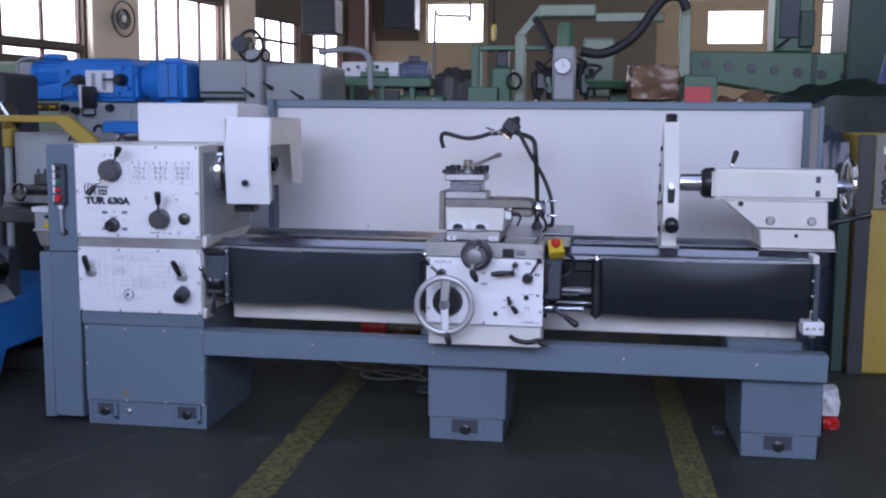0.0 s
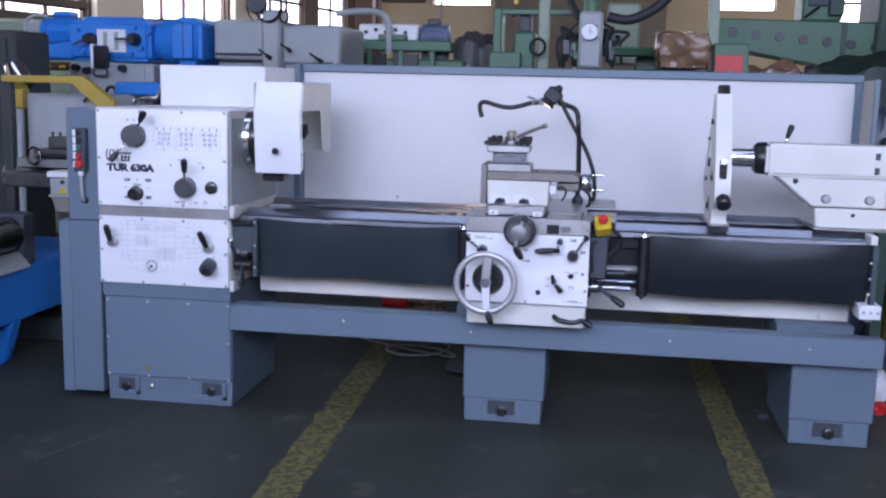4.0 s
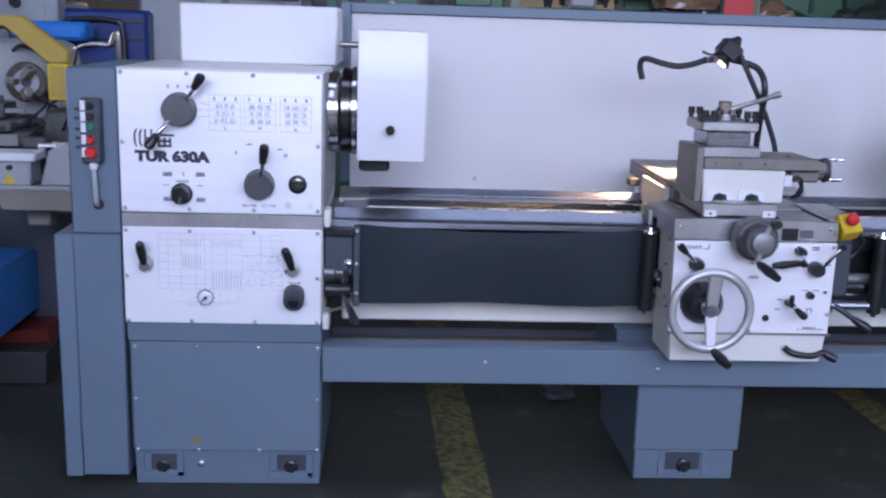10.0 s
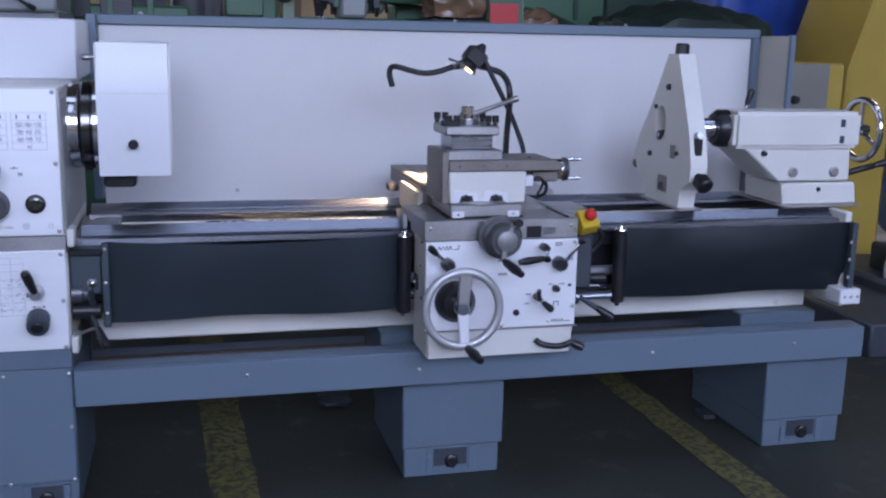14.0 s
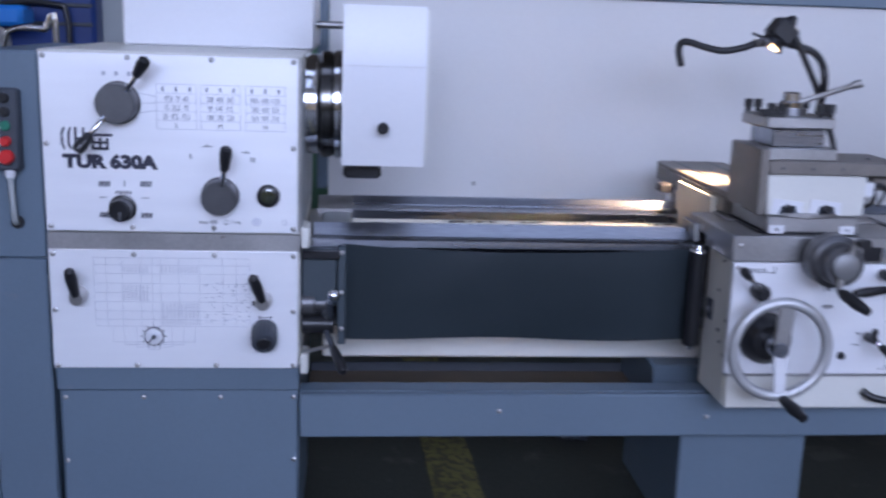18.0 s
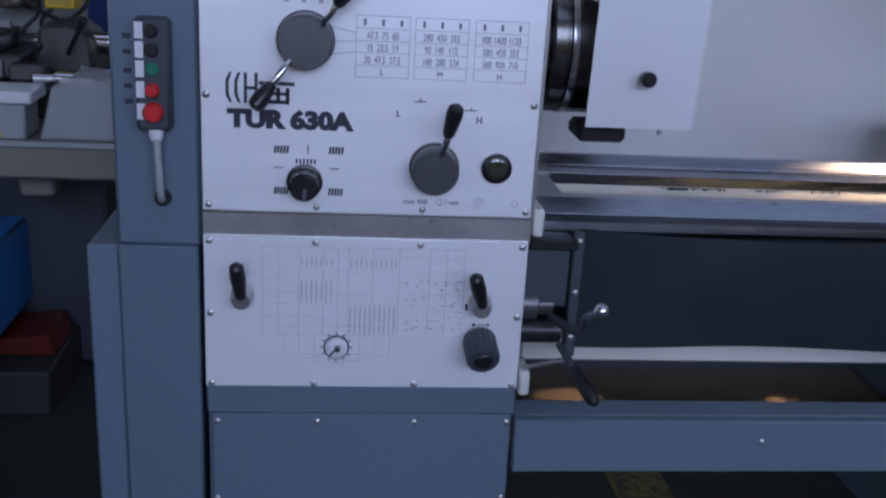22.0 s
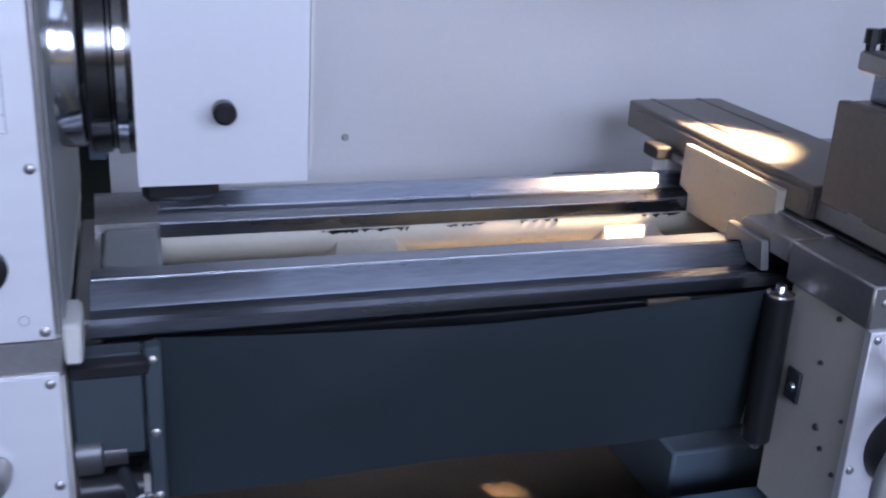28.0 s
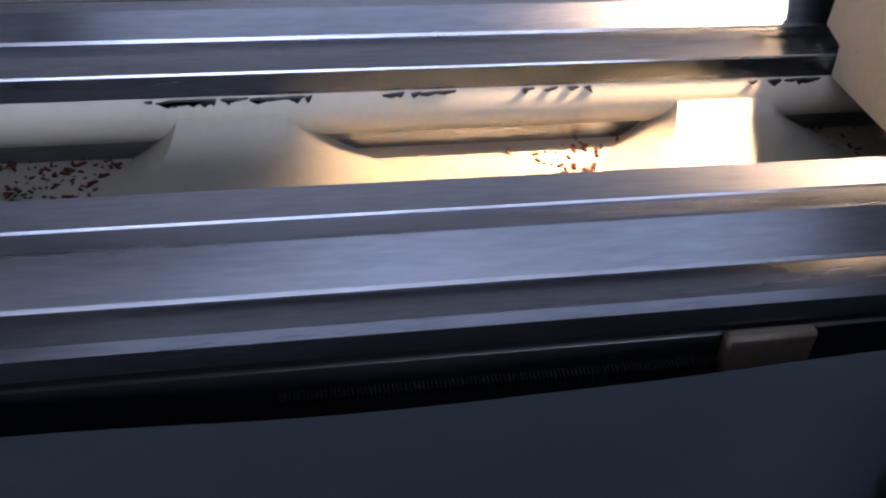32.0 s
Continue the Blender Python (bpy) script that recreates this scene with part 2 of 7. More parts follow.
BULB = glow("halogen_glow", (1.0, 0.62, 0.28), 9)
SKYGLOW = glow("bright_sky", (0.93, 0.95, 1.0), 3.2)


# ---- building helpers ----
def mesh_of(bm, name, smooth):
    me = bpy.data.meshes.new(name)
    bm.normal_update()
    bm.to_mesh(me)
    bm.free()
    if smooth:
        me.polygons.foreach_set("use_smooth", [True] * len(me.polygons))
        me.set_sharp_from_angle(angle=radians(38))
    return me


def thing(name, at, label, category, group="", kind=""):
    ob = new(name)
    ob.location = at
    ob.empty_display_size = 0.1
    return tagged(ob, label, category, group, kind)


def part(name, bm, material, parent=None, label="", smooth=True):
    """Links a bmesh, drawn in world places, as one mesh under a thing or a part."""
    me = mesh_of(bm, name, smooth)
    me.materials.append(material)
    ob = new(name, me)
    if parent is not None:
        ob.parent = parent
        if parent.data is None:
            ob.matrix_parent_inverse = Matrix.Translation(-parent.location)
    if label:
        ob["label"] = label
    return ob


def single(name, bm, material, label, category, group="", kind="", smooth=True):
    return tagged(part(name, bm, material, None, "", smooth), label, category, group, kind)


def B(x0, x1, y0, y1, z0, z1, bevel=0.003, bm=None, seg=1):
    """A box between two corners, its edges eased."""
    own = bmesh.new()
    bmesh.ops.create_cube(own, size=1)
    for v in own.verts:
        v.co = Vector(((x0 + x1) / 2 + v.co.x * (x1 - x0), (y0 + y1) / 2 + v.co.y * (y1 - y0), (z0 + z1) / 2 + v.co.z * (z1 - z0)))
    if bevel:
        bmesh.ops.bevel(own, geom=own.edges[:], offset=min(bevel, 0.45 * min(abs(x1 - x0), abs(y1 - y0), abs(z1 - z0))), segments=seg, affect="EDGES")
    return join(bm, own)


def join(bm, own):
    if bm is None:
        return own
    me = bpy.data.meshes.new("tmp")
    own.to_mesh(me)
    own.free()
    bm.from_mesh(me)
    bpy.data.meshes.remove(me)
    return bm


def turned(p0, p1, profile, bm=None, n=24):
    """A turned body from p0 to p1: profile is rows of (share of the way, radius)."""
    own = bmesh.new()
    a, b = Vector(p0), Vector(p1)
    d = (b - a).normalized()
    u = d.orthogonal().normalized()
    w = d.cross(u)
    rings = []
    for s, r in profile:
        c = a.lerp(b, s)
        rings.append([own.verts.new(c + max(r, 0.0004) * (math.cos(k * math.tau / n) * u + math.sin(k * math.tau / n) * w)) for k in range(n)])
    for r0, r1 in zip(rings, rings[1:]):
        for k in range(n):
            own.faces.new((r0[k], r0[(k + 1) % n], r1[(k + 1) % n], r1[k]))
    own.faces.new(rings[0][::-1])
    own.faces.new(rings[-1])
    return join(bm, own)


def rod(p0, p1, r, bm=None, n=16, ease=0.0):
    long = (Vector(p1) - Vector(p0)).length
    e = min(0.4, (ease or r * 0.15) / long)
    return turned(p0, p1, [(0, r * 0.88), (e, r), (1 - e, r), (1, r * 0.88)], bm, n)


def ball(c, r, bm=None, n=14):
    own = bmesh.new()
    bmesh.ops.create_uvsphere(own, u_segments=n, v_segments=max(6, n // 2), radius=r, matrix=Matrix.Translation(c))
    return join(bm, own)


def smooth_path(points, steps=8):
    """Catmull-Rom through the points."""
    pts = [Vector(p) for p in points]
    pts = [2 * pts[0] - pts[1]] + pts + [2 * pts[-1] - pts[-2]]
    out = []
    for a, b, c, d in zip(pts, pts[1:], pts[2:], pts[3:]):
        for k in range(steps):
            t = k / steps
            out.append(0.5 * (2 * b + (c - a) * t + (2 * a - 5 * b + 4 * c - d) * t * t + (3 * b - a - 3 * c + d) * t ** 3))
    return out + [pts[-2]]


def tube(points, r, bm=None, n=10, steps=8, closed=False, ribs=0.0):
    own = bmesh.new()
    path = [Vector(p) for p in points] if steps == 0 else smooth_path(points, steps)
    rings, u = [], None
    for k, c in enumerate(path):
        a = path[k - 1] if k or closed else c
        b = path[(k + 1) % len(path)] if k < len(path) - 1 or closed else c
        d = (b - a).normalized()
        u = d.orthogonal().normalized() if u is None else (u - d * u.dot(d)).normalized()
        w = d.cross(u)
        rr = r * (1 + (ribs if k % 2 else 0))
        rings.append([own.verts.new(c + rr * (math.cos(q * math.tau / n) * u + math.sin(q * math.tau / n) * w)) for q in range(n)])
    pairs = list(zip(rings, rings[1:])) + ([(rings[-1], rings[0])] if closed else [])
    for r0, r1 in pairs:
        for q in range(n):
            own.faces.new((r0[q], r0[(q + 1) % n], r1[(q + 1) % n], r1[q]))
    if not closed:
        own.faces.new(rings[0][::-1])
        own.faces.new(rings[-1])
    return join(bm, own)


def ring(c, axis, radius, r, bm=None, n=40, m=10):
    axis = Vector(axis).normalized()
    u = axis.orthogonal().normalized()
    w = axis.cross(u)
    pts = [Vector(c) + radius * (math.cos(k * math.tau / n) * u + math.sin(k * math.tau / n) * w) for k in range(n)]
    return tube(pts, r, bm, m, 0, True)


def prism(outline, axis, lo, hi, bm=None, bevel=0.0):
    """A flat outline drawn out along an axis; the outline's two numbers are the other two axes in order."""
    own = bmesh.new()
    i = "xyz".index(axis)

    def at(p, h):
        v = list(p)
        v.insert(i, h)
        return v
    lows, highs = [own.verts.new(at(p, lo)) for p in outline], [own.verts.new(at(p, hi)) for p in outline]
    own.faces.new(lows)
    own.faces.new(highs)
    for k in range(len(outline)):
        j = (k + 1) % len(outline)
        own.faces.new((lows[k], lows[j], highs[j], highs[k]))
    bmesh.ops.recalc_face_normals(own, faces=own.faces[:])
    if bevel:
        bmesh.ops.bevel(own, geom=own.edges[:], offset=bevel, segments=1, affect="EDGES")
    return join(bm, own)


def lettering(text, x, z, height, y, material, parent, name="lettering", bold=0.0, align="LEFT", label="", wide=1.0):
    """Printed words on an upright face, made into one flat mesh."""
    cu = bpy.data.curves.new("letters", "FONT")
    cu.body, cu.size, cu.offset, cu.align_x, cu.resolution_u = text, height * 1.38, bold, align, 3
    cu.extrude = 0.0004
    tmp = bpy.data.objects.new("letters", cu)
    scene.collection.objects.link(tmp)
    bpy.context.view_layer.update()
    me = bpy.data.meshes.new_from_object(tmp.evaluated_get(bpy.context.evaluated_depsgraph_get()))
    bpy.data.objects.remove(tmp)
    bpy.data.curves.remove(cu)
    me.transform(Matrix.Translation((x, y, z)) @ Matrix.Rotation(radians(90), 4, "X") @ Matrix.Diagonal((wide, 1, 1, 1)))
    me.materials.clear()
    me.materials.append(material)
    ob = new(name, me)
    ob.parent = parent
    if parent.data is None:
        ob.matrix_parent_inverse = Matrix.Translation(-parent.location)
    if label:
        ob["label"] = label
    return ob


def bars(rects, y, bm=None, deep=0.0008):
    """Thin printed bars: rows of x0, x1, z0, z1 on the face at y."""
    own = bm or bmesh.new()
    for x0, x1, z0, z1 in rects:
        B(x0, x1, y - deep, y, z0, z1, 0, own)
    return own


def crumpled(x0, x1, y0, y1, z0, z1, n=14, rough=0.25, seed=0):
    """A heap under loose sheeting: a box-like dome with folds."""
    own = bmesh.new()
    bmesh.ops.create_cube(own, size=2)
    bmesh.ops.subdivide_edges(own, edges=own.edges[:], cuts=n, use_grid_fill=True)
    c = Vector(((x0 + x1) / 2, (y0 + y1) / 2, (z0 + z1) / 2))
    h = Vector(((x1 - x0) / 2, (y1 - y0) / 2, (z1 - z0) / 2))
    for v in own.verts:
        p = v.co.copy()
        q = p.normalized() * 0.35 + p * 0.65
        k = 1 + rough * (noise.noise(p * 1.7 + Vector((seed, 3, 1))) + 0.5 * abs(noise.noise(p * 4.5 + Vector((seed, 9, 5)))) - 0.2)
        v.co = Vector((c.x + q.x * h.x * k, c.y + q.y * h.y * k, max(z0, c.z + q.z * h.z * (k if p.z > -0.99 else 1))))
    return own


SCREW = turned((0, 0, 0), (0, -0.004, 0), [(0, 0.006), (0.5, 0.006), (1, 0.003)], None, 8)
SCREW_MESH = mesh_of(SCREW, "screw", True)
SCREW_MESH.materials.append(STEEL_DULL)


def screws(places, y, parent):
    for x, z in places:
        ob = new("screw", SCREW_MESH)
        ob.parent = parent
        ob.matrix_parent_inverse = Matrix.Translation(-parent.location) if parent.data is None else Matrix()
        ob.location = (x, y, z)


# ---- the hall ----
def wall_with_openings(name, p0, p1, z0, z1, openings, thick, material, label):
    """An upright wall from p0 to p1 with openings given as (from, to, sill, head) along it."""
    a, b = Vector((*p0, 0)), Vector((*p1, 0))
    long = (b - a).length
    m = Matrix.Translation(a) @ Matrix.Rotation(math.atan2(b.y - a.y, b.x - a.x), 4, "Z")
    bm = bmesh.new()
    xs = sorted({0, long, *[o[0] for o in openings], *[o[1] for o in openings]})
    for x0, x1 in zip(xs, xs[1:]):
        here = sorted((o for o in openings if o[0] <= x0 + 1e-6 and o[1] >= x1 - 1e-6), key=lambda o: o[2])
        z = z0
        for o in here:
            B(x0, x1, 0, thick, z, o[2], 0, bm)
            z = o[3]
        B(x0, x1, 0, thick, z, z1, 0, bm)
    bm.transform(m)
    wall = single(name, bm, material, label, "wall", kind="structure", smooth=False)
    return wall, m


def steel_window(name, m, x0, x1, z0, z1, cols, rows, thick, label):
    """A frame with glazing bars in an opening, with the bright overcast beyond it."""
    win = tagged(new(name), label, "window", kind="structure")
    for k in range(cols + 1):
        x = x0 + (x1 - x0) * k / cols
        bm = B(x - 0.025, x + 0.025, thick * 0.4, thick * 0.4 + 0.05, z0, z1, 0.004)
        bm.transform(m)
        part("glazing_bar", bm, RUSTFRAME, win)
    for k in range(rows + 1):
        z = z0 + (z1 - z0) * k / rows
        bm = B(x0, x1, thick * 0.4 + 0.005, thick * 0.4 + 0.045, z - 0.03, z + 0.03, 0.004)
        bm.transform(m)
        part("glazing_bar", bm, RUSTFRAME, win)
    return win


floor_slab = single("floor", B(-16, 18, -12, 24, -0.3, 0, 0), FLOOR, "dark worn concrete workshop floor with oil stains", "floor", kind="structure", smooth=False)


def floor_line(p0, p1, w):
    a, b = Vector((*p0, 0)), Vector((*p1, 0))
    side = (b - a).normalized().cross(Vector((0, 0, 1))) * w / 2
    own = bmesh.new()
    n = 60
    left, right = [], []
    for k in range(n + 1):
        c = a.lerp(b, k / n)
        l, r = (1 + 0.22 * noise.noise((k * 0.9, s, 2.0)) for s in (1.0, 7.0))
        left.append(own.verts.new(c - side * l + Vector((0, 0, 0.004))))
        right.append(own.verts.new(c + side * r + Vector((0, 0, 0.004))))
    for k in range(n):
        own.faces.new((left[k], right[k], right[k + 1], left[k + 1]))
    single("floor_marking", own, LINE, "worn yellow painted line on the concrete floor", "floor marking", "floor lines", "structure", False)


floor_line((0.50, -1.6), (0.385, 2.6), 0.145)
floor_line((2.08, -1.4), (1.99, 3.2), 0.125)
single("floor_joint", prism([(-0.46, -0.72), (-0.45, -0.72), (-0.235, -0.06), (-0.245, -0.06)], "z", 0.0005, 0.003), mat("pale_scratch", (0.085, 0.083, 0.078), 0.7, vary=0.3, scale=30, stain=(0.04, 0.039, 0.036), stain_at=0.48), "pale scrape across the dark floor", "floor marking", kind="structure", smooth=False)

back, mb = wall_with_openings("wall_back", (-4.0, 19.2), (13.0, 19.2), 0, 7.0,
                              [(1.65, 2.95, 3.15, 4.05), (1.65, 2.95, 4.2, 6.0), (0.1, 1.0, 4.35, 6.0), (7.9, 9.1, 3.1, 3.85), (6.9, 9.1, 4.05, 6.0), (10.3, 11.6, 2.6, 5.4)], 0.35, WALL, "tan plastered end wall of the hall with steel windows")
steel_window("window_1", mb, 1.65, 2.95, 3.15, 4.05, 1, 1, 0.35, "bright steel-framed hall window")
steel_window("window_2", mb, 1.65, 2.95, 4.2, 6.0, 1, 2, 0.35, "bright steel-framed hall window")
steel_window("window_3", mb, 7.9, 9.1, 3.1, 3.85, 1, 1, 0.35, "bright steel-framed hall window")
steel_window("window_4", mb, 6.9, 9.1, 4.05, 6.0, 2, 2, 0.35, "bright steel-framed hall window")
steel_window("window_5", mb, 10.3, 11.6, 2.6, 5.4, 2, 4, 0.35, "bright steel-framed hall window")
steel_window("window_6", mb, 0.1, 1.0, 4.35, 6.0, 1, 2, 0.35, "bright steel-framed hall window")
single("wall_cladding", B(-4.0, -2.52, 19.08, 19.19, 3.2, 4.3, 0), WALLDARK, "dark brown upper cladding of the end wall", "wall", kind="structure", smooth=False)
single("wall_cladding", B(-0.93, 2.8, 19.08, 19.19, 0, 7, 0), CLAD, "tan sheet cladding of the end wall", "wall", kind="structure", smooth=False)

# the long side wall: bays of wide windows between pale piers
side, ms = wall_with_openings("wall_left", (-7.91, 0.0), (-4.0, 19.2), 0, 7.0,
                              [(0.8, 3.2, 2.45, 5.0), (3.9, 6.6, 2.45, 5.0), (7.2, 10.3, 2.42, 3.75), (7.2, 10.3, 2.18, 2.34), (11.55, 14.0, 2.1, 3.40), (15.0, 16.9, 2.1, 3.34), (17.5, 18.9, 2.1, 3.32)], 0.16, WALLDARK, "brown side wall of the hall with long window bays")
for n, (x0, x1, z0, z1, c, r) in enumerate([(0.8, 3.2, 2.45, 5.0, 4, 3), (3.9, 6.6, 2.45, 5.0, 4, 3), (7.2, 10.3, 2.42, 3.75, 4, 1), (7.2, 10.3, 2.18, 2.34, 4, 1), (11.55, 14.0, 2.1, 3.40, 4, 1), (15.0, 16.9, 2.1, 3.34, 3, 3), (17.5, 18.9, 2.1, 3.32, 2, 3)]):
    steel_window(f"window_{7 + n}", ms, x0, x1, z0, z1, c, r, 0.16, "bright steel-framed window bay of the side wall")
for x0, x1 in ((10.35, 11.45), (14.05, 14.95)):
    bm = B(x0, x1, -0.12, -0.003, 1.8, 3.7, 0.01)
    bm.transform(ms)
    single("pier", bm, PLASTER, "pale plastered pier between the window bays", "wall pier", kind="structure", smooth=False)
# unseen wall; its long opening is added to hold the fill lamp
wall_with_openings("wall_right", (13.4, -9.3), (13.4, 19.6), 0, 7.0, [(14.8, 22.8, 3.3, 5.5)], 0.4, WALL, "plain tan side wall of the hall, unseen, with an opening added for a fill lamp")
single("wall_left_front", B(-8.31, -7.91, -9.3, 0.0, 0, 7, 0), WALL, "plain tan side wall of the hall", "wall", kind="structure", smooth=False)
front, mf = wall_with_openings("wall_front", (-8.31, -9.0), (13.4, -9.0), 0, 7.0, [(1.3, 5.3, 2.8, 5.4), (6.3, 10.3, 2.8, 5.4), (11.3, 15.3, 2.8, 5.4)], -0.3, WALL, "tan wall with wide daylight windows")
roof = B(-8.4, 13.4, -9.3, -6.45, 7.0, 7.2, 0)
B(-8.4, 13.4, -2.75, -1.62, 7.0, 7.2, 0, roof)
B(-8.4, 13.4, -0.18, 19.6, 7.0, 7.2, 0, roof)
B(-8.4, -3.55, -1.62, -0.18, 7.0, 7.2, 0, roof)
B(6.55, 13.4, -1.62, -0.18, 7.0, 7.2, 0, roof)
for x0, x1 in ((-8.4, 0.55), (2.65, 3.35), (5.45, 6.15), (8.25, 13.4)):
    B(x0, x1, -6.45, -2.75, 7.0, 7.2, 0, roof)
single("ceiling", roof, CEILING, "dark sheet roof of the hall with a roof light", "ceiling", kind="structure", smooth=False)
sky_back = B(-7, 15, 22.0, 22.05, 0, 9, 0)
single("backdrop", sky_back, SKYGLOW, "overexposed bright sky outside the windows", "sky", kind="structure", smooth=False)
sky_side = B(-2, 22, 3.0, 3.05, 0, 9, 0)
sky_side.transform(ms)
single("backdrop_side", sky_side, SKYGLOW, "overexposed bright sky outside the side windows", "sky", kind="structure", smooth=False)

# ---- the lathe ----
BASE, TOP, WAY = 0.0, 1.228, 0.835
lathe = thing("lathe", (1.0, 0.4, 0), "large grey-blue and cream centre lathe standing on the concrete floor", "lathe")

# headstock plinth
part("plinth", B(-0.545, 0.012, 0.030, 0.62, 0.11, 0.515, 0.004), GREYBLUE, lathe)
part("plinth_foot", prism([(-0.538, 0.0), (0.008, 0.0), (0.010, 0.112), (-0.540, 0.112)], "y", 0.034, 0.60, None, 0.003), GREYBLUE, lathe)
cover = part("access_cover", B(-0.538, 0.009, 0.020, 0.031, 0.112, 0.452, 0.003), GREYBLUE2, lathe, "screwed grey-blue access cover")
screws([(x, z) for z in (0.434, 0.115) for x in (-0.528, -0.35, -0.172, 0.000)] + [(-0.530, 0.275), (0.000, 0.275)], 0.020, cover)
part("ledge", B(-0.546, 0.013, 0.014, 0.06, 0.452, 0.512, 0.004), GREYBLUE, lathe)
for x0, x1 in ((-0.513, -0.397), (-0.142, -0.014)):
    slot = part("levelling_pocket", B(x0, x1, 0.0285, 0.0335, 0.030, 0.101, 0.002), GREYBLUE, lathe)
    # thin dark plate paints the shade of a deep pocket behind the screw
    part("pocket_shade", B(x0 + 0.022, x1 - 0.020, 0.0268, 0.0283, 0.048, 0.098, 0.0005), DARKGREY, slot)
    part("pocket_wall", B(x1 - 0.016, x1, 0.020, 0.030, 0.030, 0.101, 0.001), GREYBLUE2, slot)
    part("pocket_sill", B(x0, x1, 0.020, 0.030, 0.028, 0.044, 0.001), GREYBLUE2, slot)
    part("levelling_screw", turned(((x0 + x1) / 2, 0.03, 0.062), ((x0 + x1) / 2, 0.012, 0.062), [(0, 0.021), (0.6, 0.021), (0.75, 0.015), (1, 0.015)], None, 6), BLACK, slot)
part("warning_label", prism([(-0.371, 0.157), (-0.336, 0.157), (-0.3535, 0.130)], "y", 0.0175, 0.0195), mat("faded_yellow_sticker", (0.20, 0.17, 0.05), 0.5, vary=0.2, scale=60), lathe, "small yellow warning triangle")
part("drain_plug", turned((-0.345, 0.034, 0.068), (-0.345, 0.022, 0.068), [(0, 0.011), (0.7, 0.011), (1, 0.006)]), STEEL_DULL, lathe)

# end column with electrics
part("gear_cover", B(-0.690, -0.550, 0.020, 0.62, 0.765, TOP, 0.006), GREYBLUE, lathe)
part("gear_cover_lower", B(-0.690, -0.556, 0.023, 0.60, 0.03, 0.764, 0.004), GREYBLUE, lathe)
part("electric_cabinet", B(-0.745, -0.6915, 0.032, 0.64, 0.02, 0.760, 0.005), GREYBLUE2, lathe)
box = part("switch_station", B(-0.645, -0.590, -0.012, 0.0195, 0.968, 1.148, 0.006), DARKGREY, lathe, "dark switch box with push buttons")
for k, (z, m) in enumerate([(1.128, BLACK), (1.098, BLACK), (1.068, mat("green_plastic", (0.02, 0.16, 0.10), 0.35)), (1.035, RED), (1.000, RED)]):
    big = 0.016 if k == 4 else 0.011
    part("push_button", turned((-0.617, -0.012, z), (-0.617, -0.030 if k > 2 else -0.020, z), [(0, big), (0.7, big), (1, big * 0.75)]), m, box)
    part("button_label", B(-0.643, -0.630, -0.0135, -0.0125, z - 0.013, z + 0.013, 0), WHITE, box)
part("cable", tube([(-0.616, -0.002, 0.968), (-0.614, -0.006, 0.93), (-0.612, -0.004, 0.87), (-0.612, 0.005, 0.852), (-0.612, 0.022, 0.850)], 0.0065), GREYMACHINE, lathe)
part("cable_gland", turned((-0.616, 0.0, 0.970), (-0.616, 0.0, 0.950), [(0, 0.012), (0.6, 0.012), (1, 0.008)]), WHITE, lathe)
part("cable_bush", turned((-0.612, 0.022, 0.850), (-0.612, 0.008, 0.850), [(0, 0.015), (1, 0.012)]), BLACK, lathe)
for z in (1.115, 1.09, 1.06, 1.035, 1.01):
    part("socket_mark", bars([(-0.668, -0.655, z - 0.004, z + 0.004)], 0.0195), INK, lathe)

# headstock body
part("headstock", B(-0.548, 0.016, 0.012, 0.62, 0.80, 1.226, 0.006), CREAM, lathe)
# added grey sheet puts shade on the oily right face
part("side_shade_sheet", B(0.0165, 0.0185, 0.03, 0.60, 0.84, 1.20, 0.0008), GREYMACHINE, lathe, "added grey sheet painting the shade on the headstock's oily right face")
part("headstock_lid", B(-0.550, 0.018, 0.008, 0.63, 1.2265, 1.234, 0.003), CREAM, lathe)
part("feed_box", B(-0.546, 0.014, 0.012, 0.60, 0.514, 0.788, 0.006), CREAM, lathe)
part("parting_strip", B(-0.547, 0.015, 0.006, 0.60, 0.788, 0.832, 0.002), STEEL_DULL, lathe, "oily bare steel strip between the panels")
upper = part("speed_panel", B(-0.545, 0.010, 0.000, 0.0115, 0.836, 1.228, 0.0015), PANEL, lathe, "satin aluminium speed panel with printed tables")
lower = part("feed_panel", B(-0.545, 0.010, 0.000, 0.0115, 0.513, 0.792, 0.0015), PANEL, lathe, "satin aluminium feed panel with printed thread charts")
screws([(x, z) for z in (1.2205, 0.8465) for x in (-0.535, -0.357, -0.178, 0.000)] + [(-0.536, 1.03), (0.0, 1.03)], 0.0, upper)
screws([(x, z) for z in (0.783, 0.520) for x in (-0.535, -0.357, -0.178, 0.000)] + [(-0.535, 0.652), (0.0, 0.652)], 0.0, lower)


def lever(hub, tip, r_rod, r_grip, grip, parent, name="lever", rod_mat=None, lift=0.03):
    """A rod from a hub with a tapered black grip."""
    h, t = Vector(hub), Vector(tip)
    g = h.lerp(t, 1 - grip)
    stem = part(name, rod(h, g, r_rod, None, 12), rod_mat or CHROME, parent)
    part("grip", turned(g, t, [(0, r_grip * 0.6), (0.08, r_grip * 0.75), (0.7, r_grip), (0.92, r_grip * 0.9), (1, r_grip * 0.5)], None, 14), BLACK, stem, "black plastic grip")
    return stem


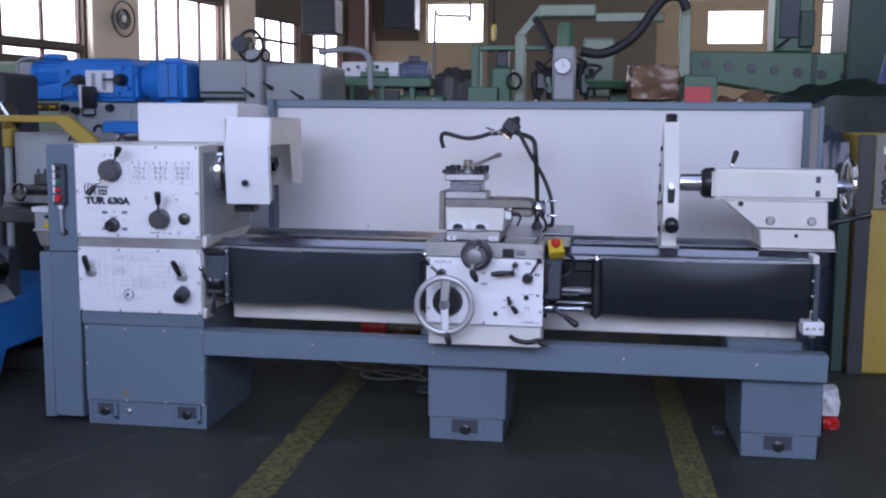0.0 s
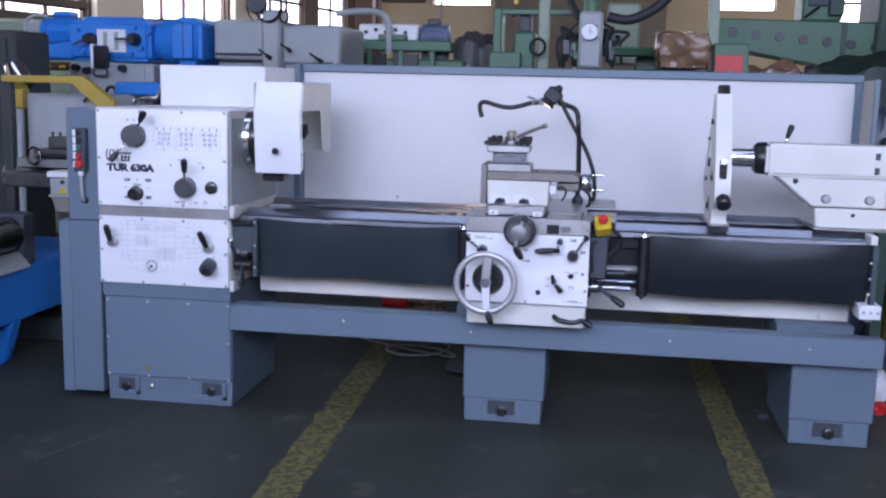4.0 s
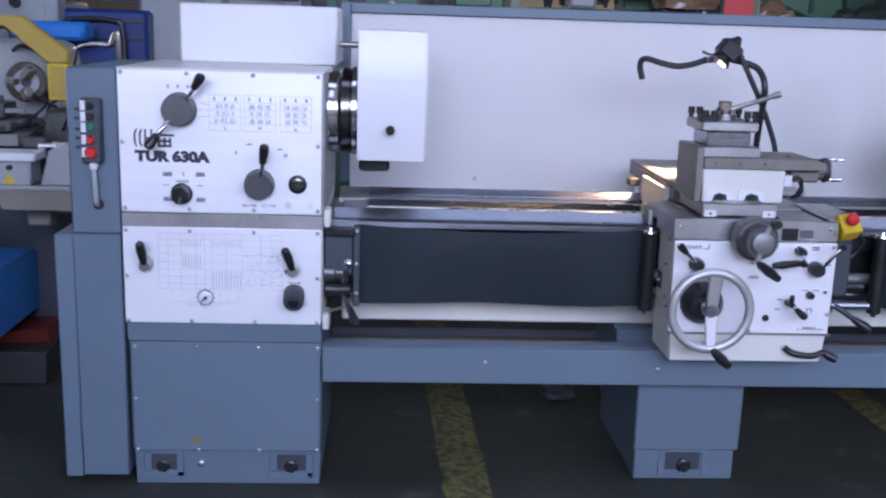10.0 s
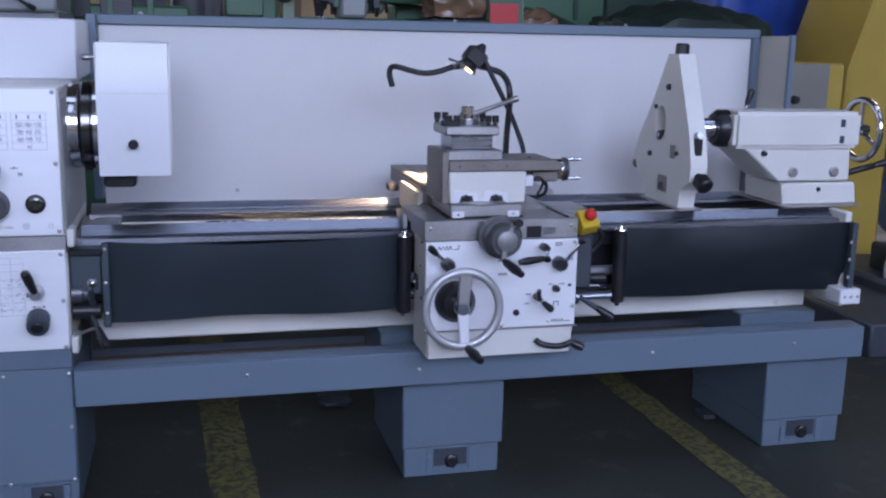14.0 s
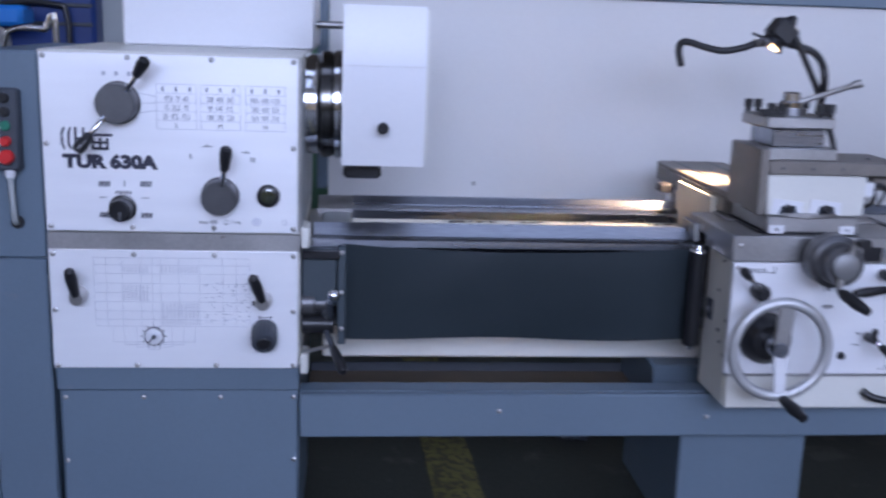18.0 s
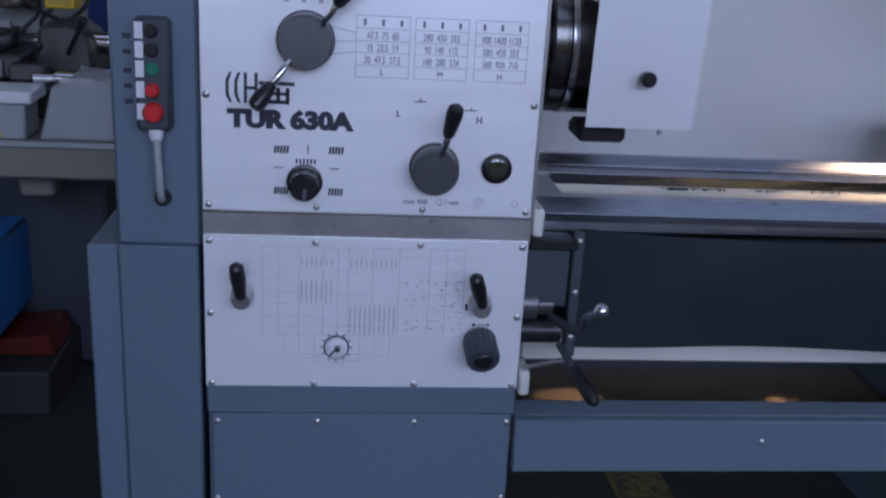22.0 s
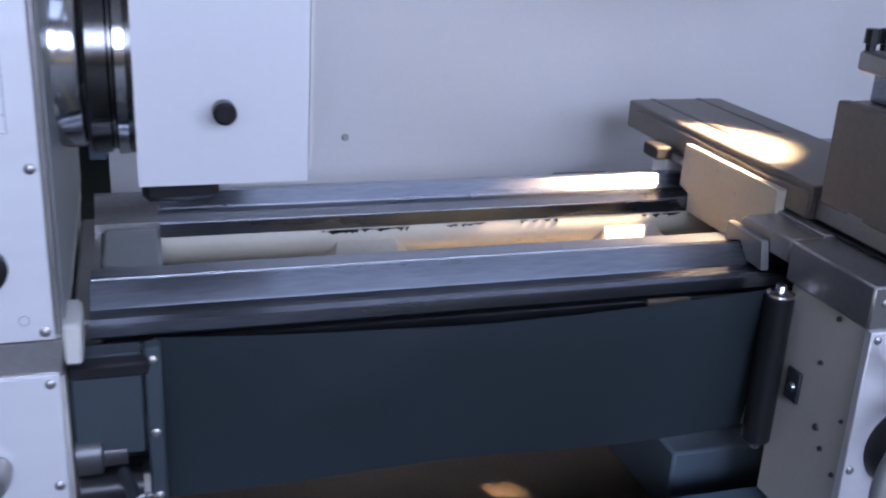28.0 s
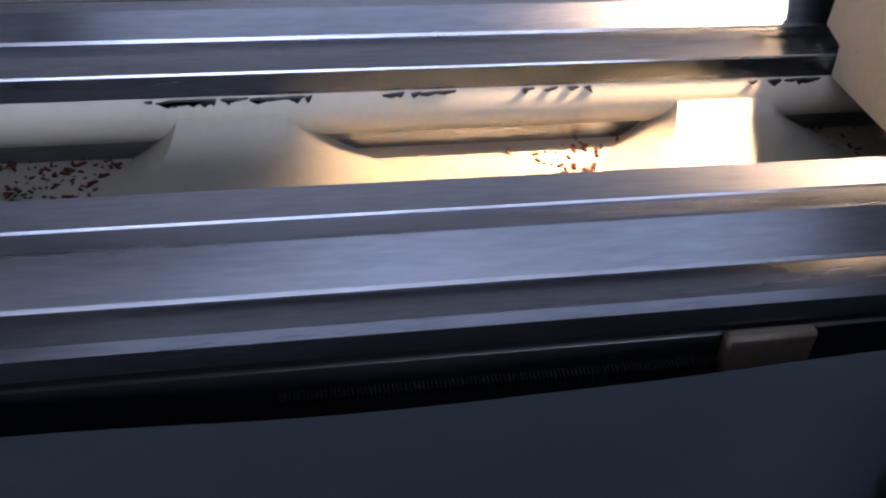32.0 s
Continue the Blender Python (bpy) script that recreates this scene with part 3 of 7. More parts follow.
# speed dial with its two-ended lever
dial = part("speed_dial", turned((-0.378, 0.0, 1.123), (-0.378, -0.045, 1.123), [(0, 0.047), (0.15, 0.047), (0.2, 0.044), (0.9, 0.043), (1, 0.040)], None, 40), DIAL, lathe, "turned dark steel dial")
lever((-0.352, -0.040, 1.150), (-0.303, -0.075, 1.222), 0.006, 0.014, 0.52, dial)
lever((-0.400, -0.040, 1.095), (-0.455, -0.070, 1.022), 0.006, 0.014, 0.5, dial)
fan_lines = bmesh.new()
for z0, z1 in ((1.145, 1.137), (1.123, 1.123), (1.101, 1.107)):
    prism([(-0.336, z0), (-0.336, z0 + 0.0012), (-0.298, z1 + 0.0012), (-0.298, z1)], "y", -0.0008, 0, fan_lines)
part("printed_lines", fan_lines, FAINT, upper)
rows = [["47,5  75  60", "15  23,5  19", "30  47,5  37,5"], ["280  450  355", "90  140  112", "180  280  224"], ["900 1400 1120", "280  450  355", "560  900  710"]]
for n, (x, foot) in enumerate([(-0.298, "L"), (-0.203, "M"), (-0.105, "H")]):
    w = 0.086
    part("table_frame", bars([(x, x + w, zz, zz + 0.0009) for zz in (1.067, 1.086, 1.106, 1.125, 1.145, 1.165)] + [(x, x + 0.0009, 1.067, 1.165), (x + w, x + w + 0.0009, 1.067, 1.165)], 0.0), FAINT, upper)
    for k, row in enumerate(rows[n]):
        lettering(row, x + w / 2, 1.1285 - 0.0195 * k, 0.0125, -0.0006, TABLEINK, upper, "printed_speed", align="CENTER", wide=0.62)
    lettering(foot, x + w / 2, 1.0715, 0.0095, -0.0006, INK, upper, "printed_letter", align="CENTER")
    for f in (0.14, 0.48, 0.82):
        part("pointer_mark", bars([(x + w * f, x + w * f + 0.004, 1.150, 1.160)], 0.0), TABLEINK, upper)
for x in (-0.412, -0.385, -0.358):
    part("dial_mark", bars([(x, x + 0.007, 1.181, 1.190)], 0.0), FAINT, upper)
lettering("TUR 630A", -0.501, 0.9795, 0.028, -0.0006, INK, upper, "model_name", bold=0.0026, wide=1.18, label="bold dark model lettering")

# maker's mark as plain shapes
mark = bmesh.new()
for k in range(2):
    prism([(-0.505 + 0.014 * k, 1.030), (-0.499 + 0.014 * k, 1.018), (-0.495 + 0.014 * k, 1.018), (-0.500 + 0.014 * k, 1.032), (-0.500 + 0.014 * k, 1.052), (-0.495 + 0.014 * k, 1.067), (-0.499 + 0.014 * k, 1.067), (-0.505 + 0.014 * k, 1.054)], "y", -0.0008, 0, mark)
bars([(-0.476, -0.471, 1.018, 1.067), (-0.459, -0.454, 1.018, 1.067), (-0.472, -0.458, 1.040, 1.045), (-0.452, -0.395, 1.048, 1.054), (-0.440, -0.404, 1.018, 1.024), (-0.440, -0.434, 1.018, 1.044), (-0.424, -0.418, 1.018, 1.044), (-0.409, -0.403, 1.018, 1.044), (-0.440, -0.403, 1.032, 1.037)], 0.0, mark)
part("maker_mark", mark, INK, upper, "dark printed maker's mark")

# selector knob, gear lever, sight glass
sel = part("selector_knob", turned((-0.377, 0.0, 0.890), (-0.377, -0.040, 0.888), [(0, 0.030), (0.15, 0.030), (0.2, 0.025), (0.9, 0.024), (1, 0.019)], None, 20), BLACK, lathe, "black ribbed selector knob")
part("pointer", prism([(-0.380, 0.868), (-0.374, 0.866), (-0.372, 0.886), (-0.378, 0.888)], "y", -0.0415, -0.040), STEEL, sel)
for x, z in ((-0.417, 0.943), (-0.327, 0.944), (-0.417, 0.873), (-0.327, 0.873)):
    pict = bmesh.new()
    for k in range(5):
        prism([(x - 0.011 + k * 0.005, z - 0.006), (x - 0.0075 + k * 0.005, z - 0.006), (x - 0.006 + k * 0.005, z + 0.006), (x - 0.0095 + k * 0.005, z + 0.006)], "y", -0.0008, 0, pict)
    part("thread_symbol", pict, INK, upper)
for x0, x1, z0, z1 in [(-0.373, -0.371, 0.938, 0.951)] + [(x, x + 0.016, 0.912, 0.9135) for x in (-0.428, -0.336)] + [(-0.392 + 0.006 * k, -0.389 + 0.006 * k, 0.920, 0.928) for k in range(6)]:
    part("index_mark", bars([(x0, x1, z0, z1)], 0.0), INK, upper)
gear = part("gear_hub", turned((-0.162, 0.0, 0.922), (-0.162, -0.042, 0.920), [(0, 0.042), (0.2, 0.042), (0.25, 0.039), (0.9, 0.039), (1, 0.036)], None, 36), DIAL, lathe)
lever((-0.153, -0.040, 0.948), (-0.138, -0.080, 1.040), 0.006, 0.014, 0.58, gear)
for x0, x1, z0, z1 in [(-0.228, -0.226, 1.004, 1.014), (-0.226, -0.222, 1.004, 1.0055), (-0.095, -0.093, 0.997, 1.009), (-0.088, -0.086, 0.997, 1.009), (-0.093, -0.088, 1.002, 1.0035), (-0.200, -0.180, 1.030, 1.0315), (-0.115, -0.095, 1.018, 1.0195), (-0.191, -0.189, 1.030, 1.036), (-0.106, -0.104, 1.018, 1.024)]:
    part("printed_mark", bars([(x0, x1, z0, z1)], 0.0), INK, upper)
lettering("max 450", -0.211, 0.8565, 0.0085, -0.0006, INK, upper, "printed_limit")
lettering("/ min", -0.140, 0.8565, 0.0085, -0.0006, INK, upper, "printed_limit")
part("printed_ring", ring((-0.150, -0.0002, 0.860), (0, 1, 0), 0.005, 0.0006, None, 16, 4), INK, upper)
part("printed_emblem", turned((-0.083, 0, 0.862), (-0.083, -0.0008, 0.862), [(0, 0.010), (1, 0.010)], None, 12), mat("pale_print", (0.66, 0.66, 0.72), 0.5), upper)
part("printed_arch", ring((-0.020, -0.0002, 0.861), (0, 1, 0), 0.0055, 0.0007, None, 16, 4), FAINT, upper)
sg = part("sight_glass", turned((-0.056, 0.0, 0.923), (-0.056, -0.012, 0.923), [(0, 0.0255), (0.7, 0.0255), (0.85, 0.022), (1, 0.019)], None, 30), BLACK, lathe, "round oil sight glass in a black bezel")
part("glass", turned((-0.056, -0.0115, 0.923), (-0.056, -0.0135, 0.923), [(0, 0.018), (0.6, 0.015), (1, 0.004)], None, 24), SIGHT, sg)

# feed panel: two small levers, grooved knob, rosette, printed charts
for x, z, tx, tz in ((-0.480, 0.690, -0.485, 0.762), (-0.068, 0.681, -0.088, 0.751)):
    hub = part("feed_hub", turned((x, 0.0, z), (x, -0.035, z - 0.004), [(0, 0.020), (0.6, 0.019), (1, 0.015)], None, 24), STEEL_DULL, lathe)
    part("grip", turned((x, -0.034, z + 0.004), (tx, -0.062, tz), [(0, 0.008), (0.1, 0.0105), (0.6, 0.0135), (0.92, 0.012), (1, 0.006)], None, 14), BLACK, hub, "black plastic grip")
knob = turned((-0.066, 0.0, 0.612), (-0.063, -0.060, 0.592), [(0, 0.026), (0.1, 0.030), (0.9, 0.030), (1, 0.026)], None, 40)
for k, v in enumerate(knob.verts):
    if (k % 40) % 2:
        c = Vector((-0.0645, v.co.y, 0.612 - (0 - v.co.y) * 0.333))
        v.co = c + (v.co - c) * 0.92
kn = part("grooved_knob", knob, DARKGREY, lathe, "dark grooved knob with a black centre")
part("knob_centre", turned((-0.063, -0.060, 0.592), (-0.0628, -0.063, 0.591), [(0, 0.017), (1, 0.014)]), BLACK, kn)
part("knob_arrow", bars([(-0.078, -0.050, 0.636, 0.6375), (-0.079, -0.075, 0.634, 0.6395), (-0.053, -0.049, 0.634, 0.6395)], 0.0), INK, lower)
part("knob_mark", bars([(-0.094, -0.089, 0.664, 0.676)], 0.0), INK, lower)
ros = part("feed_rosette", turned((-0.318, 0.0, 0.590), (-0.318, -0.008, 0.590), [(0, 0.019), (0.8, 0.019), (1, 0.016)], None, 30), WHITE, lathe, "pale rotary feed dial with dark index marks")
part("index_ring", ring((-0.318, -0.001, 0.590), (0, 1, 0), 0.0215, 0.0016, None, 30, 5), INK, ros)
part("index_hand", prism([(-0.332, 0.577), (-0.329, 0.575), (-0.317, 0.590), (-0.319, 0.592)], "y", -0.0092, -0.0082), INK, ros)
part("dial_boss", turned((-0.316, -0.008, 0.592), (-0.316, -0.016, 0.592), [(0, 0.006), (1, 0.005)]), STEEL, ros)
part("index_dots", bars([(-0.318 + 0.0265 * math.cos(a) - 0.0015, -0.318 + 0.0265 * math.cos(a) + 0.0015, 0.590 + 0.0265 * math.sin(a) - 0.0015, 0.590 + 0.0265 * math.sin(a) + 0.0015) for a in [k * math.tau / 12 for k in range(12)]], 0.0), INK, lower)
chart = bmesh.new()
rnd = random.Random(4)
xs = [-0.447, -0.420, -0.385, -0.343, -0.318, -0.300, -0.258, -0.213]
for zz in (0.775, 0.758, 0.738, 0.715, 0.693, 0.672, 0.650, 0.630, 0.614):
    bars([(-0.447, -0.099, zz, zz + 0.0007)], 0.0, chart)
for x in xs + [-0.160, -0.130, -0.099]:
    bars([(x, x + 0.0007, 0.614, 0.775)], 0.0, chart)
for x0, x1, z0, z1 in ((-0.385, -0.318, 0.672, 0.715), (-0.300, -0.215, 0.738, 0.758), (-0.300, -0.215, 0.614, 0.672), (-0.385, -0.318, 0.738, 0.758)):
    x = x0 + 0.004
    while x < x1 - 0.004:
        bars([(x, x + 0.0016, z0 + 0.003, z1 - 0.003)], 0.0, chart)
        x += 0.0085
for k in range(60):
    x, z = rnd.uniform(-0.205, -0.105), rnd.uniform(0.618, 0.72)
    bars([(x, x + rnd.uniform(0.003, 0.008), z, z + 0.0018)], 0.0, chart)
for k in range(8):
    x = -0.41 + 0.0265 * k
    bars([(x, x + 0.0006, 0.555 + 0.006 * abs(k - 3.5), 0.614)], 0.0, chart)
    bars([(min(x, -0.318), max(x, -0.318), 0.555 + 0.006 * abs(k - 3.5), 0.5557 + 0.006 * abs(k - 3.5))], 0.0, chart)
part("thread_chart", chart, FAINT, lower, "faint grey printed thread and feed charts")

# guard box standing on the headstock
part("gear_housing_lid", B(-0.455, 0.030, 0.42, 0.92, 1.2345, 1.415, 0.006), WHITE, lathe, "white sheet-metal box on top of the headstock")
part("splash_post", B(0.022, 0.055, 0.86, 0.93, 0.80, 1.44, 0.003), GREYBLUE, lathe)

# spindle nose, chuck and jaws
SP = 1.110
part("spindle_flange", turned((0.014, 0.26, SP), (0.050, 0.26, SP), [(0, 0.122), (0.85, 0.122), (1, 0.118)], None, 64), CHROME, lathe)
chuck = part("chuck", turned((0.050, 0.26, SP), (0.165, 0.26, SP), [(0, 0.110), (0.02, 0.126), (0.06, 0.130), (0.25, 0.130), (0.27, 0.126), (0.30, 0.126), (0.32, 0.131), (0.94, 0.131), (1, 0.125)], None, 72), CHUCK, lathe, "dark oily four-jaw chuck")
for k in range(4):
    a = radians(20 + 90 * k)
    d = Vector((0, math.cos(a), math.sin(a)))
    e = Vector((0, -math.sin(a), math.cos(a)))
    jaw = bmesh.new()
    for s0, s1, x1 in ((0.045, 0.128, 0.205), (0.065, 0.128, 0.235)):
        own = B(0.160, x1, -0.022, 0.022, s0, s1, 0.002)
        own.transform(Matrix.Translation((0, 0.26, SP)) @ Matrix.Rotation(a - math.pi / 2, 4, "X"))
        join(jaw, own)
    part("jaw", jaw, CHUCK, chuck)
    part("key_socket", turned(Vector((0.11, 0.26, SP)) + d * 0.127, Vector((0.11, 0.26, SP)) + d * 0.1325, [(0, 0.014), (1, 0.011)], None, 16), BLACK, chuck)

# chuck guard: a folded white sheet with side cheeks
guard = thing("chuck_guard", (0.2, 0.05, 1.0), "white folded sheet-metal chuck guard with a black knob", "guard")
fold = [(0.066, 0.986), (0.046, 1.215), (0.078, 1.350), (0.300, 1.352), (0.300, 1.349), (0.080, 1.347), (0.049, 1.215), (0.069, 0.986)]
part("guard_shell", prism(fold, "x", 0.106, 0.297), WHITE, guard)
part("guard_rib", B(0.1060, 0.1085, 0.05, 0.28, 1.20, 1.346, 0.0005), CREAM, guard)
part("inner_lining", prism([(0.30, 1.345), (0.082, 1.343), (0.051, 1.215), (0.070, 1.0), (0.075, 1.0), (0.056, 1.215), (0.086, 1.339), (0.30, 1.341)], "x", 0.299, 0.303), CREAM, guard)
part("side_cheek", prism([(0.080, 1.345), (0.520, 1.345), (0.530, 1.235), (0.058, 1.235)], "x", 0.2935, 0.2965), CREAM, guard)
part("rear_cheek", prism([(0.360, 1.2345), (0.530, 1.2345), (0.545, 1.075), (0.525, 1.050), (0.400, 1.060)], "x", 0.2920, 0.2950), CREAM, guard)
part("rear_plate", prism([(0.110, 1.345), (0.2918, 1.345), (0.2918, 1.06), (0.110, 1.03)], "y", 0.520, 0.530), CREAM, guard)
part("roof_plate", B(0.106, 0.297, 0.3005, 0.53, 1.346, 1.352, 0.001), WHITE, guard)
kb = part("guard_knob", turned((0.200, 0.058, 1.078), (0.200, 0.022, 1.077), [(0, 0.006), (0.45, 0.006), (0.5, 0.013), (0.9, 0.013), (1, 0.009)], None, 20), BLACK, guard, "black knob")
part("guard_hinge", rod((0.032, 0.545, 1.30), (0.290, 0.545, 1.30), 0.010), STEEL_DULL, guard)
part("lower_flap", B(0.110, 0.200, 0.13, 0.22, 0.945, 0.978, 0.008), BLACK, guard, "dark lower flap")

# ---- bed ----
front_rail = [(0.150, 0.60), (0.170, 0.60), (0.215, 0.76), (0.2595, 0.772), (0.2605, 0.8150), (0.2225, 0.8155), (0.2215, 0.8135), (0.2195, 0.8140), (0.1810, 0.8290), (0.1775, 0.8290), (0.1535, 0.8045), (0.1515, 0.8020), (0.1490, 0.8025), (0.1185, 0.8035), (0.1115, 0.7990), (0.1102, 0.7830), (0.1200, 0.7760), (0.150, 0.768)]
rear_rail = [(0.450, 0.60), (0.52, 0.60), (0.545, 0.82), (0.535, 0.838), (0.5165, 0.8385), (0.4955, 0.8205), (0.4940, 0.8175), (0.4720, 0.8170), (0.4450, 0.8125), (0.4440, 0.8105), (0.4460, 0.7880), (0.470, 0.780)]
part("front_way", prism(front_rail, "x", 0.040, 2.52), STEEL, lathe, "ground steel front guideway with oil film", False)
part("rear_way", prism(rear_rail, "x", 0.135, 2.52), STEEL, lathe, "ground steel rear guideway", False)
part("rear_way_end", prism([(0.450, 0.70), (0.545, 0.70), (0.545, 0.82), (0.535, 0.836), (0.5165, 0.8365), (0.4955, 0.8190), (0.452, 0.812)], "x", 0.040, 0.1345), STEEL_DULL, lathe)
part("gap_block", B(0.0185, 0.052, 0.125, 0.52, 0.62, 0.800, 0.004), STEEL_DULL, lathe)
part("gap_block_step", B(0.052, 0.134, 0.265, 0.449, 0.66, 0.806, 0.006), GREYMACHINE, lathe, "grey cast block closing the bed gap")
# gap piece, its top inserts paler near the headstock
ribs = [0.455, 0.930, 1.405, 1.880, 2.355]


def rib_web(c):
    """A cast web between two pockets: a ridge falling from the rear wall, with flanks flaring out over the pocket floors."""
    rows = [[(-0.076, 0.486, 0.7165), (-0.046, 0.4415, 0.768), (0.052, 0.4415, 0.768), (0.100, 0.486, 0.7165)],
            [(-0.094, 0.458, 0.7165), (-0.053, 0.420, 0.754), (0.051, 0.420, 0.754), (0.120, 0.458, 0.7165)],
            [(-0.118, 0.424, 0.7160), (-0.066, 0.392, 0.742), (0.047, 0.392, 0.742), (0.146, 0.424, 0.7160)],
            [(-0.136, 0.394, 0.7155), (-0.075, 0.375, 0.734), (0.044, 0.375, 0.734), (0.166, 0.394, 0.7155)]]
    own = bmesh.new()
    grid = [[own.verts.new((c + x, y, z)) for x, y, z in row] for row in rows]
    for r0, r1 in zip(grid, grid[1:]):
        for k in range(3):
            own.faces.new((r0[k], r0[k + 1], r1[k + 1], r1[k]))
    bmesh.ops.subdivide_edges(own, edges=own.edges[:], cuts=2, use_grid_fill=True, smooth=0.6)
    bmesh.ops.recalc_face_normals(own, faces=own.faces[:])
    bmesh.ops.solidify(own, geom=own.faces[:], thickness=0.006)
    return own


for x in ribs:
    part("bed_rib", rib_web(x), CREAM_CAST, lathe, "cream painted bed web with chips")
wall_line = [(0.4465, 0.7875), (0.4430, 0.778), (0.4415, 0.764), (0.4440, 0.752), (0.4560, 0.738), (0.4740, 0.728), (0.4830, 0.722), (0.4850, 0.712), (0.492, 0.712), (0.492, 0.7875)]
part("rear_inner_wall", prism(wall_line, "x", 0.135, 2.5), CREAM_CAST, lathe, "cream painted rear wall of the bed pockets")
part("pocket_floor", prism([(0.396, 0.7155), (0.486, 0.7165), (0.486, 0.7085), (0.396, 0.7075)], "x", 0.135, 2.49), CREAM_CAST, lathe, "cream pocket floor strewn with swarf")
smear = bmesh.new()
rnd = random.Random(33)
for k in range(46):
    x = rnd.choice((0.40, 0.42, 0.44, 0.47, 0.50, 0.60, 0.75, 1.0)) + rnd.gauss(0, 0.02)
    prism([(x, 0.7862 - rnd.uniform(0, 0.002)), (x + rnd.uniform(0.004, 0.022), 0.7866), (x + rnd.uniform(0.002, 0.010), 0.7866 - rnd.uniform(0.001, 0.007))], "y", 0.4415, 0.4455, smear)
tagged(part("grease_smear", smear, BLACK, lathe, "black grease along the top of the pocket wall", False), kind="stuff")
swarf = bmesh.new()
rnd = random.Random(21)
for k in range(300):
    x = rnd.choice((0.20, 0.24, 0.26, 0.28, 0.30, 0.32, 0.33, 0.78, 0.80, 1.06, 1.6, 2.0)) + rnd.gauss(0, 0.028)
    y = rnd.uniform(0.399, 0.482)
    s = 0.0010 + 0.0042 * rnd.random() ** 2
    own = B(-s, s, -s * 0.4, s * 0.4, -0.0006, 0.0006, 0)
    own.transform(Matrix.Translation((x, y, 0.7175)) @ Matrix.Rotation(rnd.uniform(0, 3), 4, "Z"))
    join(swarf, own)
tagged(part("swarf", swarf, mat("rusty_swarf", (0.12, 0.04, 0.025), 0.5, metal=0.2, vary=0.4, scale=60), lathe, "fine rusty swarf", False), kind="stuff")
part("bed_apron", B(0.060, 2.50, 0.140, 0.150, 0.575, 0.768, 0.003), BLACK, lathe)
part("bed_lower_flange", B(0.060, 2.49, 0.245, 0.272, 0.458, 0.597, 0.006), CREAM, lathe, "cream lower flange of the bed")
part("bed_rear_wall", B(0.060, 2.50, 0.5205, 0.535, 0.52, 0.80, 0.004), CREAM_CAST, lathe)
# added plate: its oval holes cut the lamp's beam into spots on the tray
web = bmesh.new()
edges = []
for loop in [[(0.06, 0.2725), (2.49, 0.2725), (2.49, 0.40), (0.06, 0.40)]] + [[(x + 0.012 + 0.056 * math.cos(k * math.tau / 20), 0.360 + 0.030 * math.sin(k * math.tau / 20)) for k in range(20)] for x in (0.490, 0.871, 1.300, 1.726, 2.147)]:
    vs = [web.verts.new((px, py, 0.600)) for px, py in loop]
    edges += [web.edges.new((vs[k], vs[(k + 1) % len(vs)])) for k in range(len(vs))]
bmesh.ops.triangle_fill(web, use_beauty=True, edges=edges)
bmesh.ops.solidify(web, geom=web.faces[:], thickness=0.006)
part("bed_light_mask", web, CREAM_CAST, lathe, "added plate under the bed whose oval holes shape the lamp's spots on the tray", False)
part("end_bracket", B(2.468, 2.548, 0.015, 0.10, 0.522, 0.576, 0.004), WHITE, lathe)
screws([(2.485, 0.55), (2.51, 0.55), (2.535, 0.55)], 0.0145, lathe)
part("bed_end", B(2.505, 2.530, 0.075, 0.53, 0.50, 0.83, 0.004), CREAM, lathe)
# leadscrew, feed shaft, rack behind the canvas
ls = rod((0.06, 0.100, 0.655), (2.50, 0.100, 0.655), 0.017, None, 14)
part("leadscrew", ls, IRON, lathe)
part("feed_shaft", rod((0.06, 0.100, 0.605), (2.50, 0.100, 0.605), 0.012, None, 14), STEEL, lathe)
rack = bmesh.new()
for k in range(120):
    B(0.48 + k * 0.0030, 0.4816 + k * 0.0030, 0.104, 0.112, 0.744, 0.752, 0, rack)
part("rack_bar", B(0.06, 2.50, 0.112, 0.1395, 0.736, 0.774, 0.002), BLACK, lathe)
part("rack_clamp", B(0.790, 0.860, 0.100, 0.1115, 0.738, 0.778, 0.003), TRAY, lathe, "brown oily rack clamp")
tagged(part("rack_teeth", rack, BLACK, lathe, "toothed steel rack below the front way", False), kind="stuff")


def canvas(x0, x1, z0, z1, y, sag, seed, belly=0.010):
    """A taut cloth cover with a shallow sag and soft creases."""
    own = bmesh.new()
    nx, nz = 60, 14
    grid = []
    for i in range(nx + 1):
        u = i / nx
        col = []
        for k in range(nz + 1):
            v = k / nz
            x = x0 + (x1 - x0) * u
            dip = sag * (4 * u * (1 - u))
            z = z0 + (z1 - z0) * v - dip * v - 0.004 * (1 - v) * math.sin(9 * u + seed)
            yy = y + 0.030 * (1 - v) - belly * math.sin(math.pi * v) * (math.sin(math.pi * u) if belly < 0.02 else 0.25 + 0.75 * math.sin(math.pi * min(1.0, 0.15 + 0.75 * u))) + 0.004 * noise.noise((x * 4 + seed, z * 9 - x * 3, 1))
            col.append(own.verts.new((x, yy, z)))
        grid.append(col)
    for i in range(nx):
        for k in range(nz):
            own.faces.new((grid[i][k], grid[i + 1][k], grid[i + 1][k + 1], grid[i][k + 1]))
    bmesh.ops.solidify(own, geom=own.faces[:], thickness=0.002)
    return own


